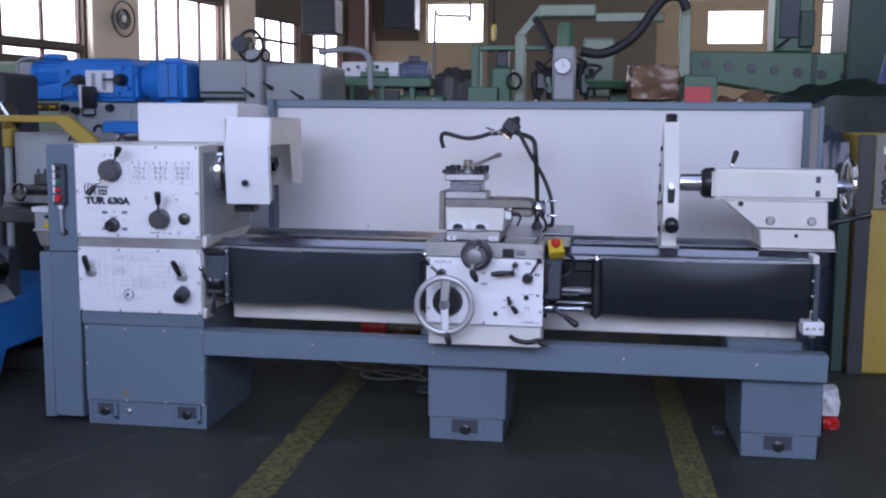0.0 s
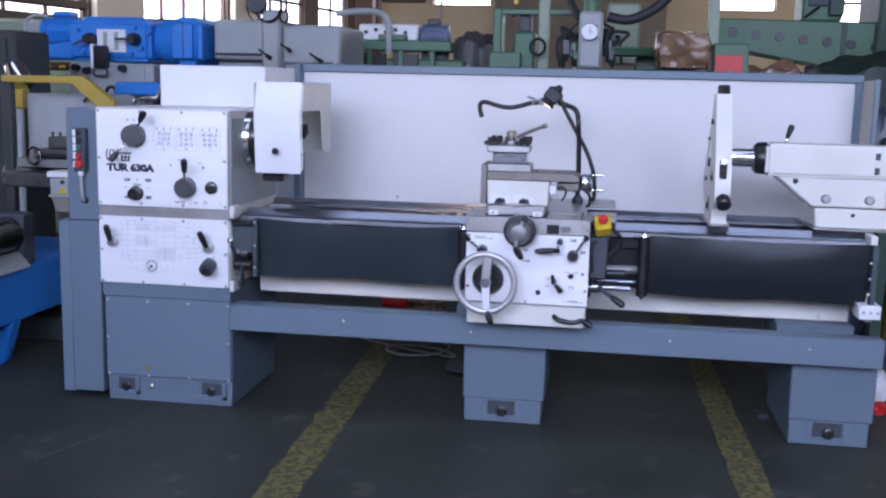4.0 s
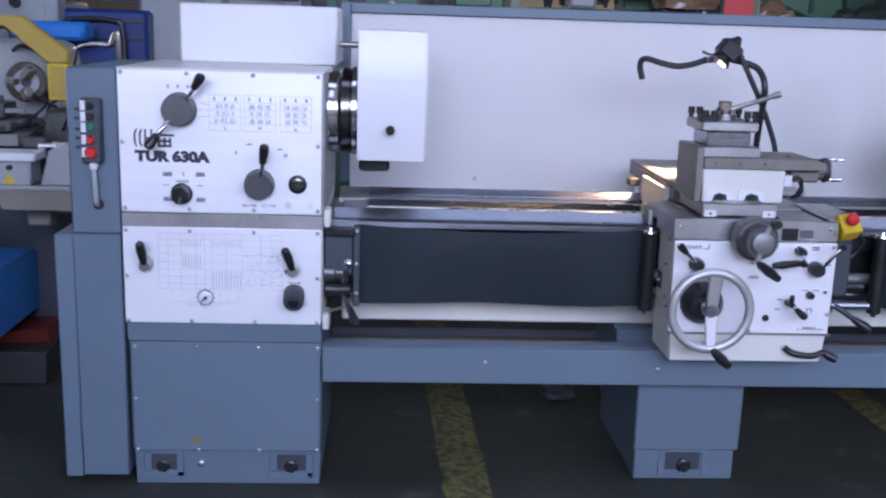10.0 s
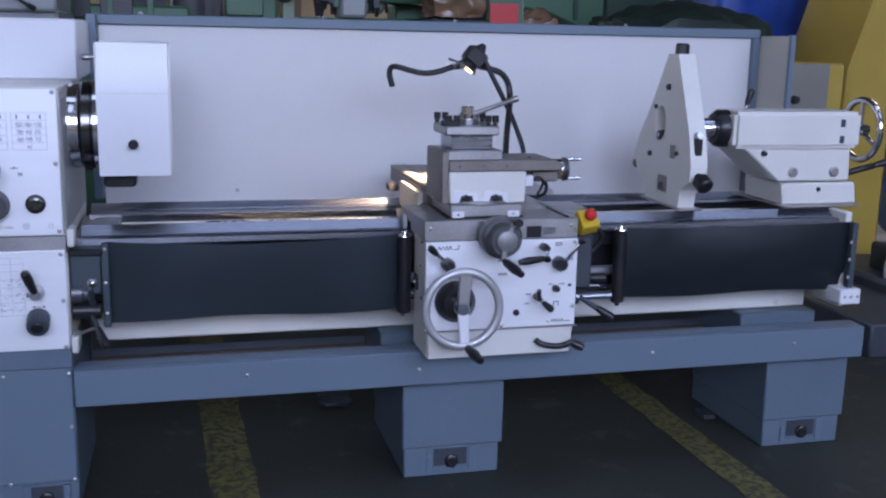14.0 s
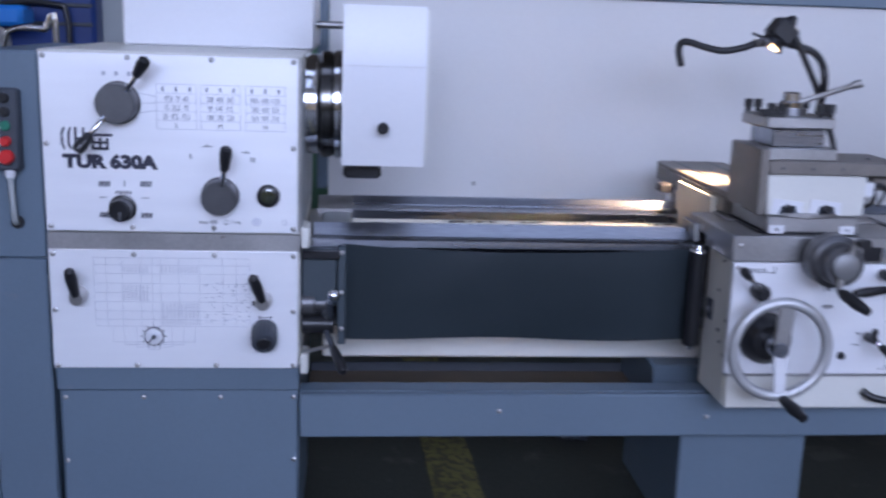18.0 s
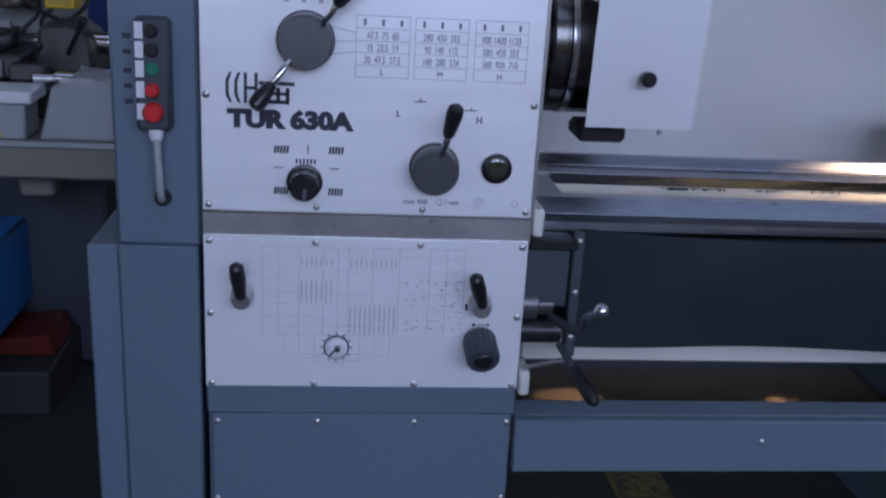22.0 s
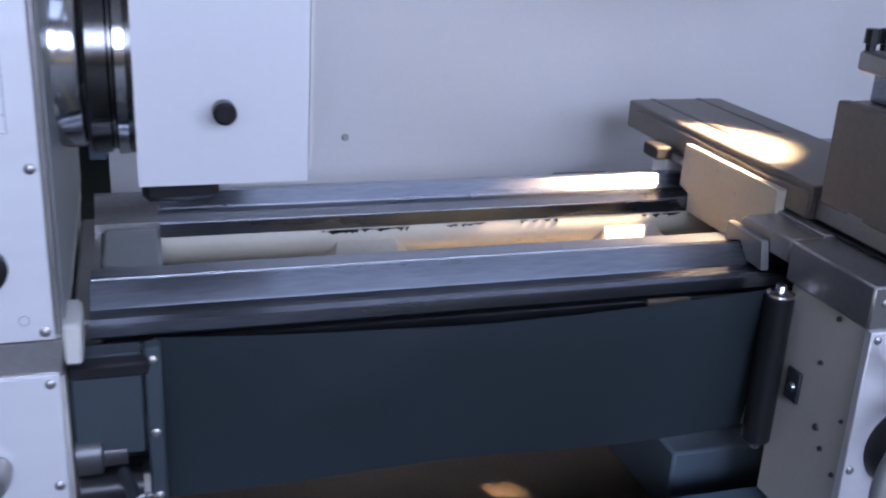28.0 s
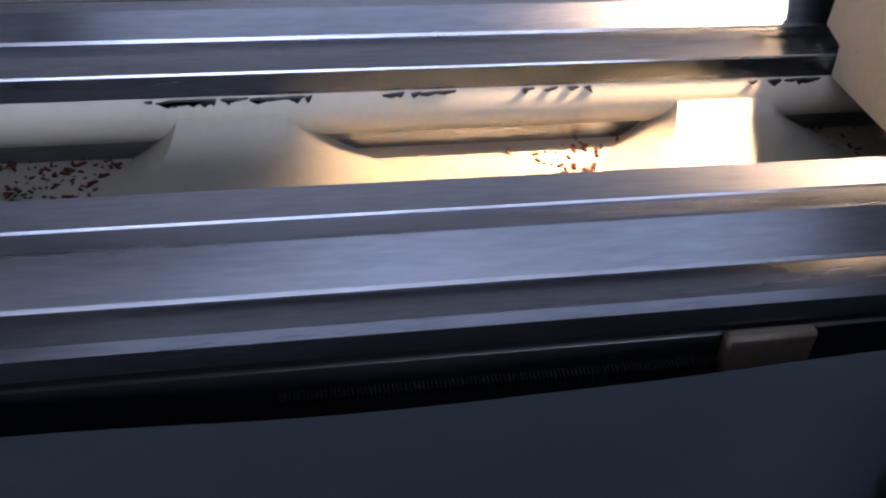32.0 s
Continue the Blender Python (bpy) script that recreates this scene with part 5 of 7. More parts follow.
part("latch_screw", turned((0.997, 0.024, 0.660), (0.992, 0.024, 0.660), [(0, 0.008), (1, 0.006)], None, 10), STEEL, car)
for y, z, r in ((-0.034, 0.625, 0.006), (-0.019, 0.719, 0.004), (-0.050, 0.600, 0.004), (-0.082, 0.577, 0.004), (-0.080, 0.66, 0.003), (-0.038, 0.794, 0.004)):
    part("side_bolt", turned((1.0045, y, z), (1.000, y, z), [(0, r), (1, r * 0.8)], None, 8), DIAL, car)
# emergency stop
es = part("emergency_stop", B(-0.034, 0.034, -0.030, 0.030, -0.036, 0.036, 0.005), YELLOW, car, "yellow emergency stop box with a red mushroom button")
button = turned((0, -0.030, 0.002), (0, -0.062, 0.002), [(0, 0.012), (0.35, 0.012), (0.4, 0.020), (0.8, 0.020), (1, 0.013)], None, 24)
tilt = Matrix.Translation((1.507, -0.055, 0.845)) @ Matrix.Scale(0.88, 4) @ Matrix.Rotation(radians(-38), 4, "X") @ Matrix.Rotation(radians(-10), 4, "Y")
es.data.transform(tilt)
button.transform(tilt)
part("mushroom_button", button, RED, es, "red mushroom button")
part("stop_bracket", B(1.480, 1.535, -0.045, 0.02, 0.780, 0.815, 0.004), DARKGREY, car)
part("stop_cable", tube([(1.54, -0.04, 0.83), (1.575, -0.02, 0.80), (1.57, 0.0, 0.76), (1.53, 0.0, 0.72)], 0.007), RUBBER, car)

# ---- work lamp and coolant hose on the carriage ----
lamp_t = thing("work_lamp", (1.40, 0.42, 0.88), "black machine lamp on a bent post, lit warm", "lamp")
part("post", tube([(1.400, 0.44, 0.872), (1.398, 0.42, 1.05), (1.392, 0.38, 1.20), (1.378, 0.410, 1.262), (1.334, 0.432, 1.284), (1.304, 0.440, 1.290)], 0.0105, None, 12, 8), BLACK, lamp_t)
part("post_foot", turned((1.400, 0.44, 0.8725), (1.400, 0.44, 0.905), [(0, 0.024), (0.5, 0.024), (1, 0.013)]), DARKGREY, lamp_t)
head = bmesh.new()
own = B(-0.040, 0.040, -0.035, 0.035, -0.030, 0.034, 0.008)
join(head, own)
turned((0.0, 0, 0.034), (0.0, 0, 0.062), [(0, 0.026), (0.5, 0.018), (1, 0.010)], head, 16)
turned((0, 0, -0.028), (0, 0, -0.052), [(0, 0.030), (1, 0.042)], head, 24)
lm = Matrix.Translation((1.280, 0.428, 1.320)) @ Matrix.Rotation(radians(38), 4, "Y") @ Matrix.Scale(0.86, 4)
head.transform(lm)
hd = part("lamp_head", head, BLACK, lamp_t)
bulb = turned((0, 0, -0.0525), (0, 0, -0.0545), [(0, 0.030), (1, 0.027)], None, 24)
bulb.transform(lm)
bl = part("lamp_glass", bulb, BULB, hd, "glowing halogen lamp glass")
part("lamp_cable", tube([(1.292, 0.41, 1.347), (1.33, 0.40, 1.27), (1.38, 0.40, 1.18), (1.43, 0.42, 1.09), (1.462, 0.42, 1.00), (1.468, 0.43, 0.90), (1.45, 0.45, 0.885)], 0.0085, None, 10, 8), RUBBER, lamp_t)
hose = thing("coolant_hose", (1.25, 0.40, 1.28), "dark jointed coolant hose clipped to the lamp arm", "hose")
part("hose", tube([(1.245, 0.420, 1.292), (1.19, 0.380, 1.288), (1.15, 0.370, 1.276), (1.10, 0.368, 1.268), (1.05, 0.366, 1.276), (1.005, 0.365, 1.288), (0.985, 0.364, 1.284), (0.980, 0.364, 1.262), (0.990, 0.364, 1.225)], 0.0085, None, 10, 9, ribs=0.18), RUBBER, hose)
part("valve", turned((1.255, 0.425, 1.294), (1.190, 0.380, 1.290), [(0, 0.007), (0.2, 0.012), (0.5, 0.012), (0.6, 0.008), (1, 0.011)], None, 12), STEEL_DULL, hose)
part("valve_lever", rod((1.215, 0.370, 1.302), (1.175, 0.365, 1.316), 0.004), STEEL, hose)
part("hose_loop", tube([(1.40, 0.20, 0.96), (1.43, 0.17, 0.955), (1.452, 0.16, 0.93), (1.452, 0.17, 0.90), (1.44, 0.2, 0.885)], 0.006, None, 8, 6), RUBBER, hose)

# ---- steady rest ----
steady = thing("steady_rest", (1.95, 0.28, 0.84), "cream cast-iron steady rest clamped on the bed", "steady rest")
own = bmesh.new()
shape = [(0.175, 0.842), (0.165, 0.900), (0.105, 0.935), (0.100, 0.990), (0.125, 1.090), (0.150, 1.150), (0.235, 1.345), (0.305, 1.345), (0.400, 1.190), (0.500, 1.050), (0.530, 0.985), (0.500, 0.930), (0.440, 0.900), (0.425, 0.842)]
inner = [(0.336 + 0.038 * math.cos(a), 1.112 + 0.058 * math.sin(a)) for a in [k * math.tau / 28 for k in range(28)]]
for x in (1.925, 1.985):
    o_v = [own.verts.new((x, *p)) for p in shape]
    i_v = [own.verts.new((x, *p)) for p in inner]
    edges = [own.edges.new((vs[k], vs[(k + 1) % len(vs)])) for vs in (o_v, i_v) for k in range(len(vs))]
    bmesh.ops.triangle_fill(own, use_beauty=True, edges=edges)
own.verts.ensure_lookup_table()
n_o, n_i = len(shape), len(inner)
per = n_o + n_i
for base, n in ((0, n_o), (n_o, n_i)):
    for k in range(n):
        j = (k + 1) % n
        own.faces.new((own.verts[base + k], own.verts[base + j], own.verts[per + base + j], own.verts[per + base + k]))
bmesh.ops.recalc_face_normals(own, faces=own.faces[:])
part("frame", own, CREAM, steady)
part("top_screw", turned((1.955, 0.270, 1.345), (1.955, 0.270, 1.380), [(0, 0.024), (0.8, 0.024), (1, 0.018)], None, 8), BLACK, steady)
part("finger", rod((1.955, 0.290, 1.34), (1.955, 0.320, 1.150), 0.016), STEEL, steady)
part("clamp_stud", turned((1.985, 0.334, 1.070), (1.918, 0.334, 1.070), [(0, 0.010), (0.7, 0.010), (0.72, 0.019), (1, 0.016)], None, 12), BLACK, steady)
part("stud_end", turned((1.918, 0.334, 1.070), (1.914, 0.334, 1.070), [(0, 0.009), (1, 0.007)], None, 12), STEEL, steady)
# flat darker plates paint the shade of two hollows in the casting
part("cast_recess_shade", B(1.9235, 1.9246, 0.262, 0.330, 0.880, 0.935, 0.0004), SHADECREAM, steady)
part("cast_recess_shade", B(1.9235, 1.9246, 0.215, 0.252, 1.000, 1.045, 0.0004), SHADECREAM, steady)
part("finger", rod((1.955, 0.11, 0.99), (1.955, 0.235, 1.060), 0.016), STEEL, steady)
part("finger", rod((1.955, 0.50, 0.98), (1.955, 0.335, 1.060), 0.016), STEEL, steady)
part("side_knob", turned((1.955, 0.105, 0.955), (1.958, 0.050, 0.925), [(0, 0.014), (0.3, 0.014), (0.35, 0.028), (0.9, 0.028), (1, 0.020)], None, 10), BLACK, steady, "black adjusting knob")
part("side_knob", turned((1.955, 0.515, 0.965), (1.955, 0.565, 0.945), [(0, 0.012), (0.3, 0.024), (1, 0.020)], None, 10), BLACK, steady)
part("clamp_slot", B(1.940, 1.968, 0.108, 0.126, 1.010, 1.080, 0.003), BLACK, steady)
part("clamp_eye", turned((1.953, 0.120, 1.085), (1.953, 0.100, 1.090), [(0, 0.014), (1, 0.012)]), STEEL, steady)
for y, z, r in ((0.285, 1.235, 0.012), (0.400, 1.00, 0.010), (0.20, 1.02, 0.008), (0.30, 0.90, 0.013), (0.37, 1.165, 0.008)):
    part("bolt", turned((1.9248, y, z), (1.916, y, z), [(0, r), (1, r * 0.8)], None, 8), BLACK, steady)
part("clamp_foot", B(1.915, 1.995, 0.135, 0.445, 0.8365, 0.8425, 0.001), STEEL_DULL, steady)

# ---- tailstock ----
tail = thing("tailstock", (2.42, 0.26, 0.84), "cream lathe tailstock with a bright handwheel", "tailstock")
part("barrel", B(2.120, 2.605, 0.175, 0.350, 1.036, 1.160, 0.012, seg=2), CREAM, tail)
part("collar", turned((2.082, 0.262, 1.098), (2.130, 0.262, 1.098), [(0, 0.050), (0.3, 0.062), (1, 0.064)], None, 36), BLACK, tail)
part("quill", turned((1.995, 0.262, 1.098), (2.09, 0.262, 1.098), [(0, 0.024), (0.02, 0.034), (0.25, 0.036), (1, 0.036)], None, 36), CHROME, tail)
part("upper_body", prism([(2.165, 1.034), (2.572, 1.034), (2.578, 0.922), (2.300, 0.922)], "y", 0.180, 0.400, None, 0.006), CREAM, tail)
part("lower_body", prism([(2.312, 0.918), (2.600, 0.918), (2.612, 0.842), (2.318, 0.842)], "y", 0.176, 0.420, None, 0.006), CREAM, tail)
part("sole_plate", B(2.312, 2.610, 0.150, 0.50, 0.8362, 0.8415, 0.001), STEEL_DULL, tail)
for x in (2.352, 2.512):
    part("clamp_screw", turned((x, 0.181, 0.955), (x, 0.170, 0.955), [(0, 0.018), (0.6, 0.018), (1, 0.013)], None, 20), STEEL_DULL, tail)
part("set_screw", turned((2.455, 0.178, 0.895), (2.455, 0.170, 0.895), [(0, 0.009), (1, 0.007)], None, 8), BLACK, tail)
part("set_screw", turned((2.235, 0.181, 1.020), (2.235, 0.168, 1.020), [(0, 0.011), (1, 0.009)], None, 8), BLACK, tail)
for z in (1.122, 1.066):
    part("index_plate", B(2.520, 2.538, 0.1735, 0.1752, z - 0.013, z + 0.013, 0.0003), DARKGREY, tail)
wh = part("tail_wheel", ring((2.665, 0.262, 1.092), (1, 0, 0), 0.105, 0.0115, None, 48, 10), CHROME, tail, "bright tailstock handwheel")
part("hub", turned((2.600, 0.262, 1.092), (2.690, 0.262, 1.092), [(0, 0.030), (0.5, 0.030), (0.55, 0.022), (1, 0.018)], None, 24), STEEL, wh)
for k in range(3):
    a = radians(90 + 120 * k)
    part("spoke", rod((2.662, 0.262, 1.092), (2.665, 0.262 + 0.1 * math.cos(a), 1.092 + 0.1 * math.sin(a)), 0.008), CHROME, wh)
lever((2.588, 0.215, 0.945), (2.745, 0.200, 0.985), 0.011, 0.013, 0.35, tail, "clamp_lever", BLACK)
lever((2.200, 0.262, 1.160), (2.222, 0.262, 1.232), 0.006, 0.012, 0.72, tail, "quill_lever")

# ---- small things on the floor and round the lathe ----
bg = thing("plastic_bag", (2.74, 0.61, 0.0), "white bag with a red bottom on the floor beside the lathe", "bag")
part("bag_body", crumpled(2.665, 2.745, 0.52, 0.66, 0.055, 0.185, 8, 0.2, 2), BAGWHITE, bg)
part("bag_bottom", crumpled(2.67, 2.745, 0.51, 0.66, 0.0, 0.06, 8, 0.2, 6), RED, bg)
wire = [(0.62 + 0.16 * math.cos(a) * (1 + 0.1 * math.sin(3 * a)), 1.02 + 0.13 * math.sin(a), 0.008 + 0.004 * k) for k, a in enumerate([j * math.tau / 10 for j in range(14)])]
single("wire_coil", tube([(0.20, 1.45, 0.006), (0.32, 1.25, 0.006)] + wire, 0.006, None, 8, 6), GREYMACHINE, "loose loop of grey cable on the floor", "cable")
can = thing("oil_can", (0.33, 1.97, 0.0), "red oil can lying among rags on the floor", "can")
part("can_body", turned((0.24, 1.96, 0.06), (0.40, 1.98, 0.06), [(0, 0.055), (0.9, 0.058), (1, 0.03)], None, 20), RED, can)
part("can_cap", turned((0.40, 1.98, 0.06), (0.45, 1.985, 0.06), [(0, 0.022), (1, 0.016)]), BLACK, can)
single("rag", crumpled(0.42, 0.62, 1.86, 2.02, 0.0, 0.10, 8, 0.3, 4), BROWNFILM, "crumpled oily rag on the floor", "rag")
single("rag", crumpled(0.80, 0.92, 0.75, 0.86, 0.0, 0.04, 6, 0.4, 9), DARKGREY, "scrap lying on the floor under the lathe", "scrap")
pl = thing("steel_bar", (2.12, 0.35, 0.0), "short dark steel bar on the floor beside the foot", "bar")
part("bar_body", B(2.19, 2.235, 0.36, 0.44, 0.0, 0.02, 0.003), DARKGREY, pl)

# ---- plate rolls standing left of the lathe ----
rolls = thing("plate_rolls", (-1.45, 0.2, 0), "blue plate bending rolls with dark polished rollers", "bending machine")
part("frame_beam", B(-1.75, -1.20, -1.6, 1.45, 0.20, 0.45, 0.012), BLUE, rolls)
for y0, y1 in ((-1.6, -1.35), (0.10, 0.20), (0.40, 0.48), (1.25, 1.45)):
    part("frame_leg", prism([(-1.74, 0.0), (-1.26, 0.0), (-1.20, 0.21), (-1.75, 0.21)], "y", y0, y1, None, 0.008), BLUE, rolls)
for x, z, r in ((-1.30, 0.60, 0.085), (-1.46, 0.765, 0.095), (-1.62, 0.60, 0.085)):
    part("roller", rod((x, -1.45, z), (x, 0.56, z), r, None, 36, 0.01), CHUCK, rolls, "dark polished steel roller")
part("guide_plate", prism([(-1.22, 0.45), (-1.18, 0.45), (-1.24, 0.52), (-1.26, 0.52)], "y", -1.5, 0.55, None, 0.003), GREYMACHINE, rolls)
part("bearing_block", B(-1.72, -1.22, 0.55, 0.66, 0.45, 0.70, 0.01), DARKGREY, rolls)
part("roller_clamp", prism([(-1.24, 0.45), (-1.10, 0.47), (-1.12, 0.55), (-1.24, 0.60)], "y", -0.35, -0.05, None, 0.02), GREYMACHINE, rolls)
lever((-1.72, 0.62, 0.70), (-1.86, 0.60, 1.08), 0.022, 0.035, 0.2, rolls, "hand_lever", WHITE)
duct = thing("steel_box", (-1.3, 1.05, 0), "sheet-steel box, coloured dark for shade, with red scrap on the floor", "box")
part("box_side", B(-1.58, -1.07, 0.87, 1.22, 0.0, 0.125, 0.006), SHADEGREY, duct)
part("scrap_sheet", prism([(-1.50, 0.127), (-1.08, 0.127), (-1.10, 0.185), (-1.44, 0.150)], "y", 0.98, 1.18, None, 0.004), ORANGE, duct)

# ---- machines in the background ----
def motor(x0, x1, y, z, r, m, parent):
    mo = part("motor", turned((x0, y, z), (x1, y, z), [(0, r * 0.6), (0.06, r), (0.2, r), (0.22, r * 0.93), (0.8, r * 0.93), (0.82, r), (0.95, r), (1, r * 0.5)], None, 24), m, parent)
    for k in range(10):
        a = k * math.tau / 10
        c = Vector((0, y + r * 0.97 * math.cos(a), z + r * 0.97 * math.sin(a)))
        part("cooling_fin", B(x0 + 0.25 * (x1 - x0), x0 + 0.78 * (x1 - x0), c.y - 0.006, c.y + 0.006, c.z - 0.006, c.z + 0.006, 0.001), m, mo)


bmach = thing("boring_machine", (-1.7, 3.1, 0), "bright blue horizontal boring machine with a white dial plate", "machine tool")
part("machine_column", B(-2.20, -1.62, 2.95, 3.6, 0.0, 1.44, 0.02), PALEGREEN, bmach)
part("blue_column", B(-1.615, -1.12, 2.90, 3.6, 0.0, 1.40, 0.02), mat("dark_blue_paint", (0.012, 0.035, 0.16), 0.4, vary=0.2, scale=4), bmach)
for z in (1.10, 1.24, 1.33):
    part("column_rib", B(-1.60, -1.13, 2.888, 2.899, z, z + 0.018, 0.003), DARKGREY, bmach)
part("hydraulic_pipe", tube([(-1.56, 2.86, 0.9), (-1.56, 2.86, 1.28), (-1.50, 2.86, 1.34), (-1.30, 2.86, 1.34), (-1.24, 2.86, 1.28), (-1.24, 2.86, 0.9)], 0.014, None, 8, 6), BLACK, bmach)
part("headstock_box", B(-2.20, -1.60, 2.82, 3.5, 1.47, 1.745, 0.03, seg=3), BLUE, bmach)
part("headstock_lid", B(-2.10, -1.68, 2.86, 3.4, 1.745, 1.772, 0.01), BLUE, bmach)
part("spindle_flange", turned((-1.62, 3.02, 1.615), (-1.42, 3.02, 1.615), [(0, 0.12), (0.3, 0.12), (0.32, 0.15), (1, 0.165)], None, 36), BLUE, bmach)
part("side_gearbox", B(-1.44, -1.225, 2.78, 3.5, 1.45, 1.775, 0.05, seg=3), BLUE, bmach)
part("side_seam", B(-1.345, -1.339, 2.776, 2.79, 1.49, 1.74, 0.001), DARKGREY, bmach)
part("front_ledge", prism([(-2.66, 1.475), (-2.16, 1.475), (-2.16, 1.60), (-2.28, 1.585), (-2.64, 1.515)], "y", 2.80, 3.3, None, 0.012), BLUE, bmach)
motor(-2.50, -2.21, 3.05, 1.675, 0.10, BLUE, bmach)
part("terminal_box", B(-2.40, -2.27, 2.98, 3.12, 1.775, 1.815, 0.01), BLUE, bmach)
part("dial_plate", B(-1.975, -1.765, 2.800, 2.818, 1.53, 1.685, 0.003), WHITE, bmach)
for x in (-1.925, -1.845):
    part("plate_column", B(x, x + 0.028, 2.790, 2.799, 1.545, 1.665, 0.002), GREYMACHINE, bmach)
for x, z, r in ((-2.12, 1.68, 0.018), (-1.70, 1.70, 0.016), (-1.66, 1.56, 0.022), (-2.08, 1.53, 0.020), (-1.73, 1.52, 0.014), (-1.60, 1.66, 0.014)):
    part("boss", turned((x, 2.82, z), (x, 2.79, z), [(0, r), (0.7, r), (1, r * 0.7)], None, 14), BLUE, bmach)
for x, z, tx, tz in ((-2.02, 1.615, -2.10, 1.575), (-1.70, 1.620, -1.80, 1.615)):
    hb = part("control_hub", turned((x, 2.82, z), (x, 2.73, z), [(0, 0.042), (0.5, 0.042), (1, 0.030)], None, 18), BLACK, bmach)
    part("hub_arm", rod((x, 2.74, z), (tx, 2.71, tz), 0.009), BLACK, hb)
for x, z in ((-2.10, 1.42), (-2.02, 1.40), (-2.06, 1.33), (-1.76, 1.42)):
    part("small_knob", turned((x, 2.84, z), (x, 2.70, z), [(0, 0.012), (0.6, 0.012), (0.7, 0.028), (1, 0.022)], None, 14), BLACK, bmach)
part("switch_box", B(-1.955, -1.865, 2.70, 2.76, 1.42, 1.57, 0.008), BLACK, bmach)
part("switch_label", B(-1.975, -1.957, 2.70, 2.75, 1.42, 1.58, 0.002), WHITE, bmach)
part("box_handle", tube([(-1.955, 2.71, 1.415), (-1.955, 2.71, 1.372), (-1.865, 2.71, 1.372), (-1.865, 2.71, 1.415)], 0.007, None, 8, 3), BLACK, bmach)
part("white_apron", B(-2.18, -1.56, 2.78, 2.94, 1.10, 1.455, 0.015), GREYMACHINE, bmach)
part("apron_door", B(-2.02, -1.62, 2.768, 2.779, 1.16, 1.42, 0.004), GREYMACHINE, bmach)
part("coolant_tray", B(-2.66, -2.2, 2.82, 3.2, 1.40, 1.455, 0.01), RUSTFRAME, bmach)
for k in range(4):
    part("tray_lamp", B(-2.60 + 0.11 * k, -2.55 + 0.11 * k, 2.812, 2.82, 1.415, 1.435, 0.003), YELLOW, bmach)
part("blue_wheel", ring((-1.78, 2.6, 1.25), (0.3, 1, 0), 0.045, 0.012, None, 28, 8), BLACK, bmach)
part("blue_arm", B(-1.74, -1.36, 2.55, 2.75, 1.235, 1.33, 0.02), BLUE, bmach)
part("conduit", tube([(-2.50, 2.86, 1.60), (-2.53, 2.86, 1.72), (-2.47, 2.86, 1.77), (-2.36, 2.86, 1.77)], 0.012), GREYMACHINE, bmach)
gback = thing("green_milling_machine", (-3.1, 4.4, 0), "pale green milling machine behind the boring machine", "machine tool")
part("column", B(-3.9, -2.75, 4.3, 5.0, 0.0, 1.84, 0.03), PALEGREEN, gback)
part("head", B(-3.35, -2.90, 4.18, 4.3, 1.62, 1.82, 0.02), GREYMACHINE, gback)
part("wheel", ring((-3.02, 4.14, 1.70), (0, 1, 0), 0.06, 0.012, None, 24, 6), DARKGREY, gback)
part("arm", B(-2.95, -1.9, 4.4, 4.7, 1.80, 1.86, 0.01), GREENPAINT, gback)

crane = thing("yellow_bracket", (-1.6, 1.05, 0), "yellow steel bracket arm on a post", "bracket")
part("post", B(-1.60, -1.55, 1.03, 1.08, 0.0, 1.32, 0.005), SHADEGREY, crane)
part("arm", prism([(-1.60, 1.318), (-1.21, 1.318), (-1.060, 1.19), (-0.985, 1.19), (-0.985, 1.235), (-1.15, 1.358), (-1.60, 1.355)], "y", 1.03, 1.08, None, 0.005), YELLOWPAINT, crane)
part("end_plate", B(-1.060, -0.985, 1.02, 1.09, 1.055, 1.189, 0.004), YELLOW, crane)
part("plate_rim", B(-1.050, -0.995, 1.016, 1.0195, 1.066, 1.180, 0.002), YELLOWPAINT, crane)
glamp = thing("machine_lamp", (-1.80, 1.5, 0), "bright cylindrical lamp on a pale stand", "lamp")
part("stand", rod((-1.80, 1.5, 0.0), (-1.78, 1.5, 1.24), 0.022), GREYMACHINE, glamp)
part("collar", B(-1.83, -1.74, 1.46, 1.54, 1.17, 1.28, 0.006), YELLOWPAINT, glamp)
part("shade", turned((-1.76, 1.48, 1.30), (-1.82, 1.52, 1.40), [(0, 0.075), (0.1, 0.078), (1, 0.062)], None, 28), CHROME, glamp)
# cabinet's shade is painted in by its very dark grey
gcab = thing("control_cabinet", (-2.3, 1.7, 0), "large grey machine cabinet, coloured dark for the shade on it", "cabinet")
part("cabinet_body", B(-2.95, -1.95, 1.75, 2.15, 0.0, 1.62, 0.02), SHADEGREY, gcab)
part("cabinet_door", B(-2.90, -2.0, 1.735, 1.749, 0.10, 1.0, 0.004), SHADEGREY, gcab)
part("cabinet_top_door", B(-2.90, -2.0, 1.735, 1.749, 1.03, 1.57, 0.004), SHADEGREY, gcab)

# oily iron darkened further to paint in the dimness of this corner
DIMIRON = mat("dimmed_oily_iron", (0.085, 0.088, 0.085), 0.42, metal=0.5, vary=0.4, scale=14, bump=0.15, stain=(0.16, 0.15, 0.13), stain_at=0.62)
glathe = thing("small_lathe", (-1.15, 0.8, 0), "grey lathe with oily steel slides and a cream chip pan, both coloured dim for shade", "lathe")
part("stand", B(-1.42, -0.98, 1.22, 1.50, 0.0, 0.68, 0.01), DARKGREY, glathe)
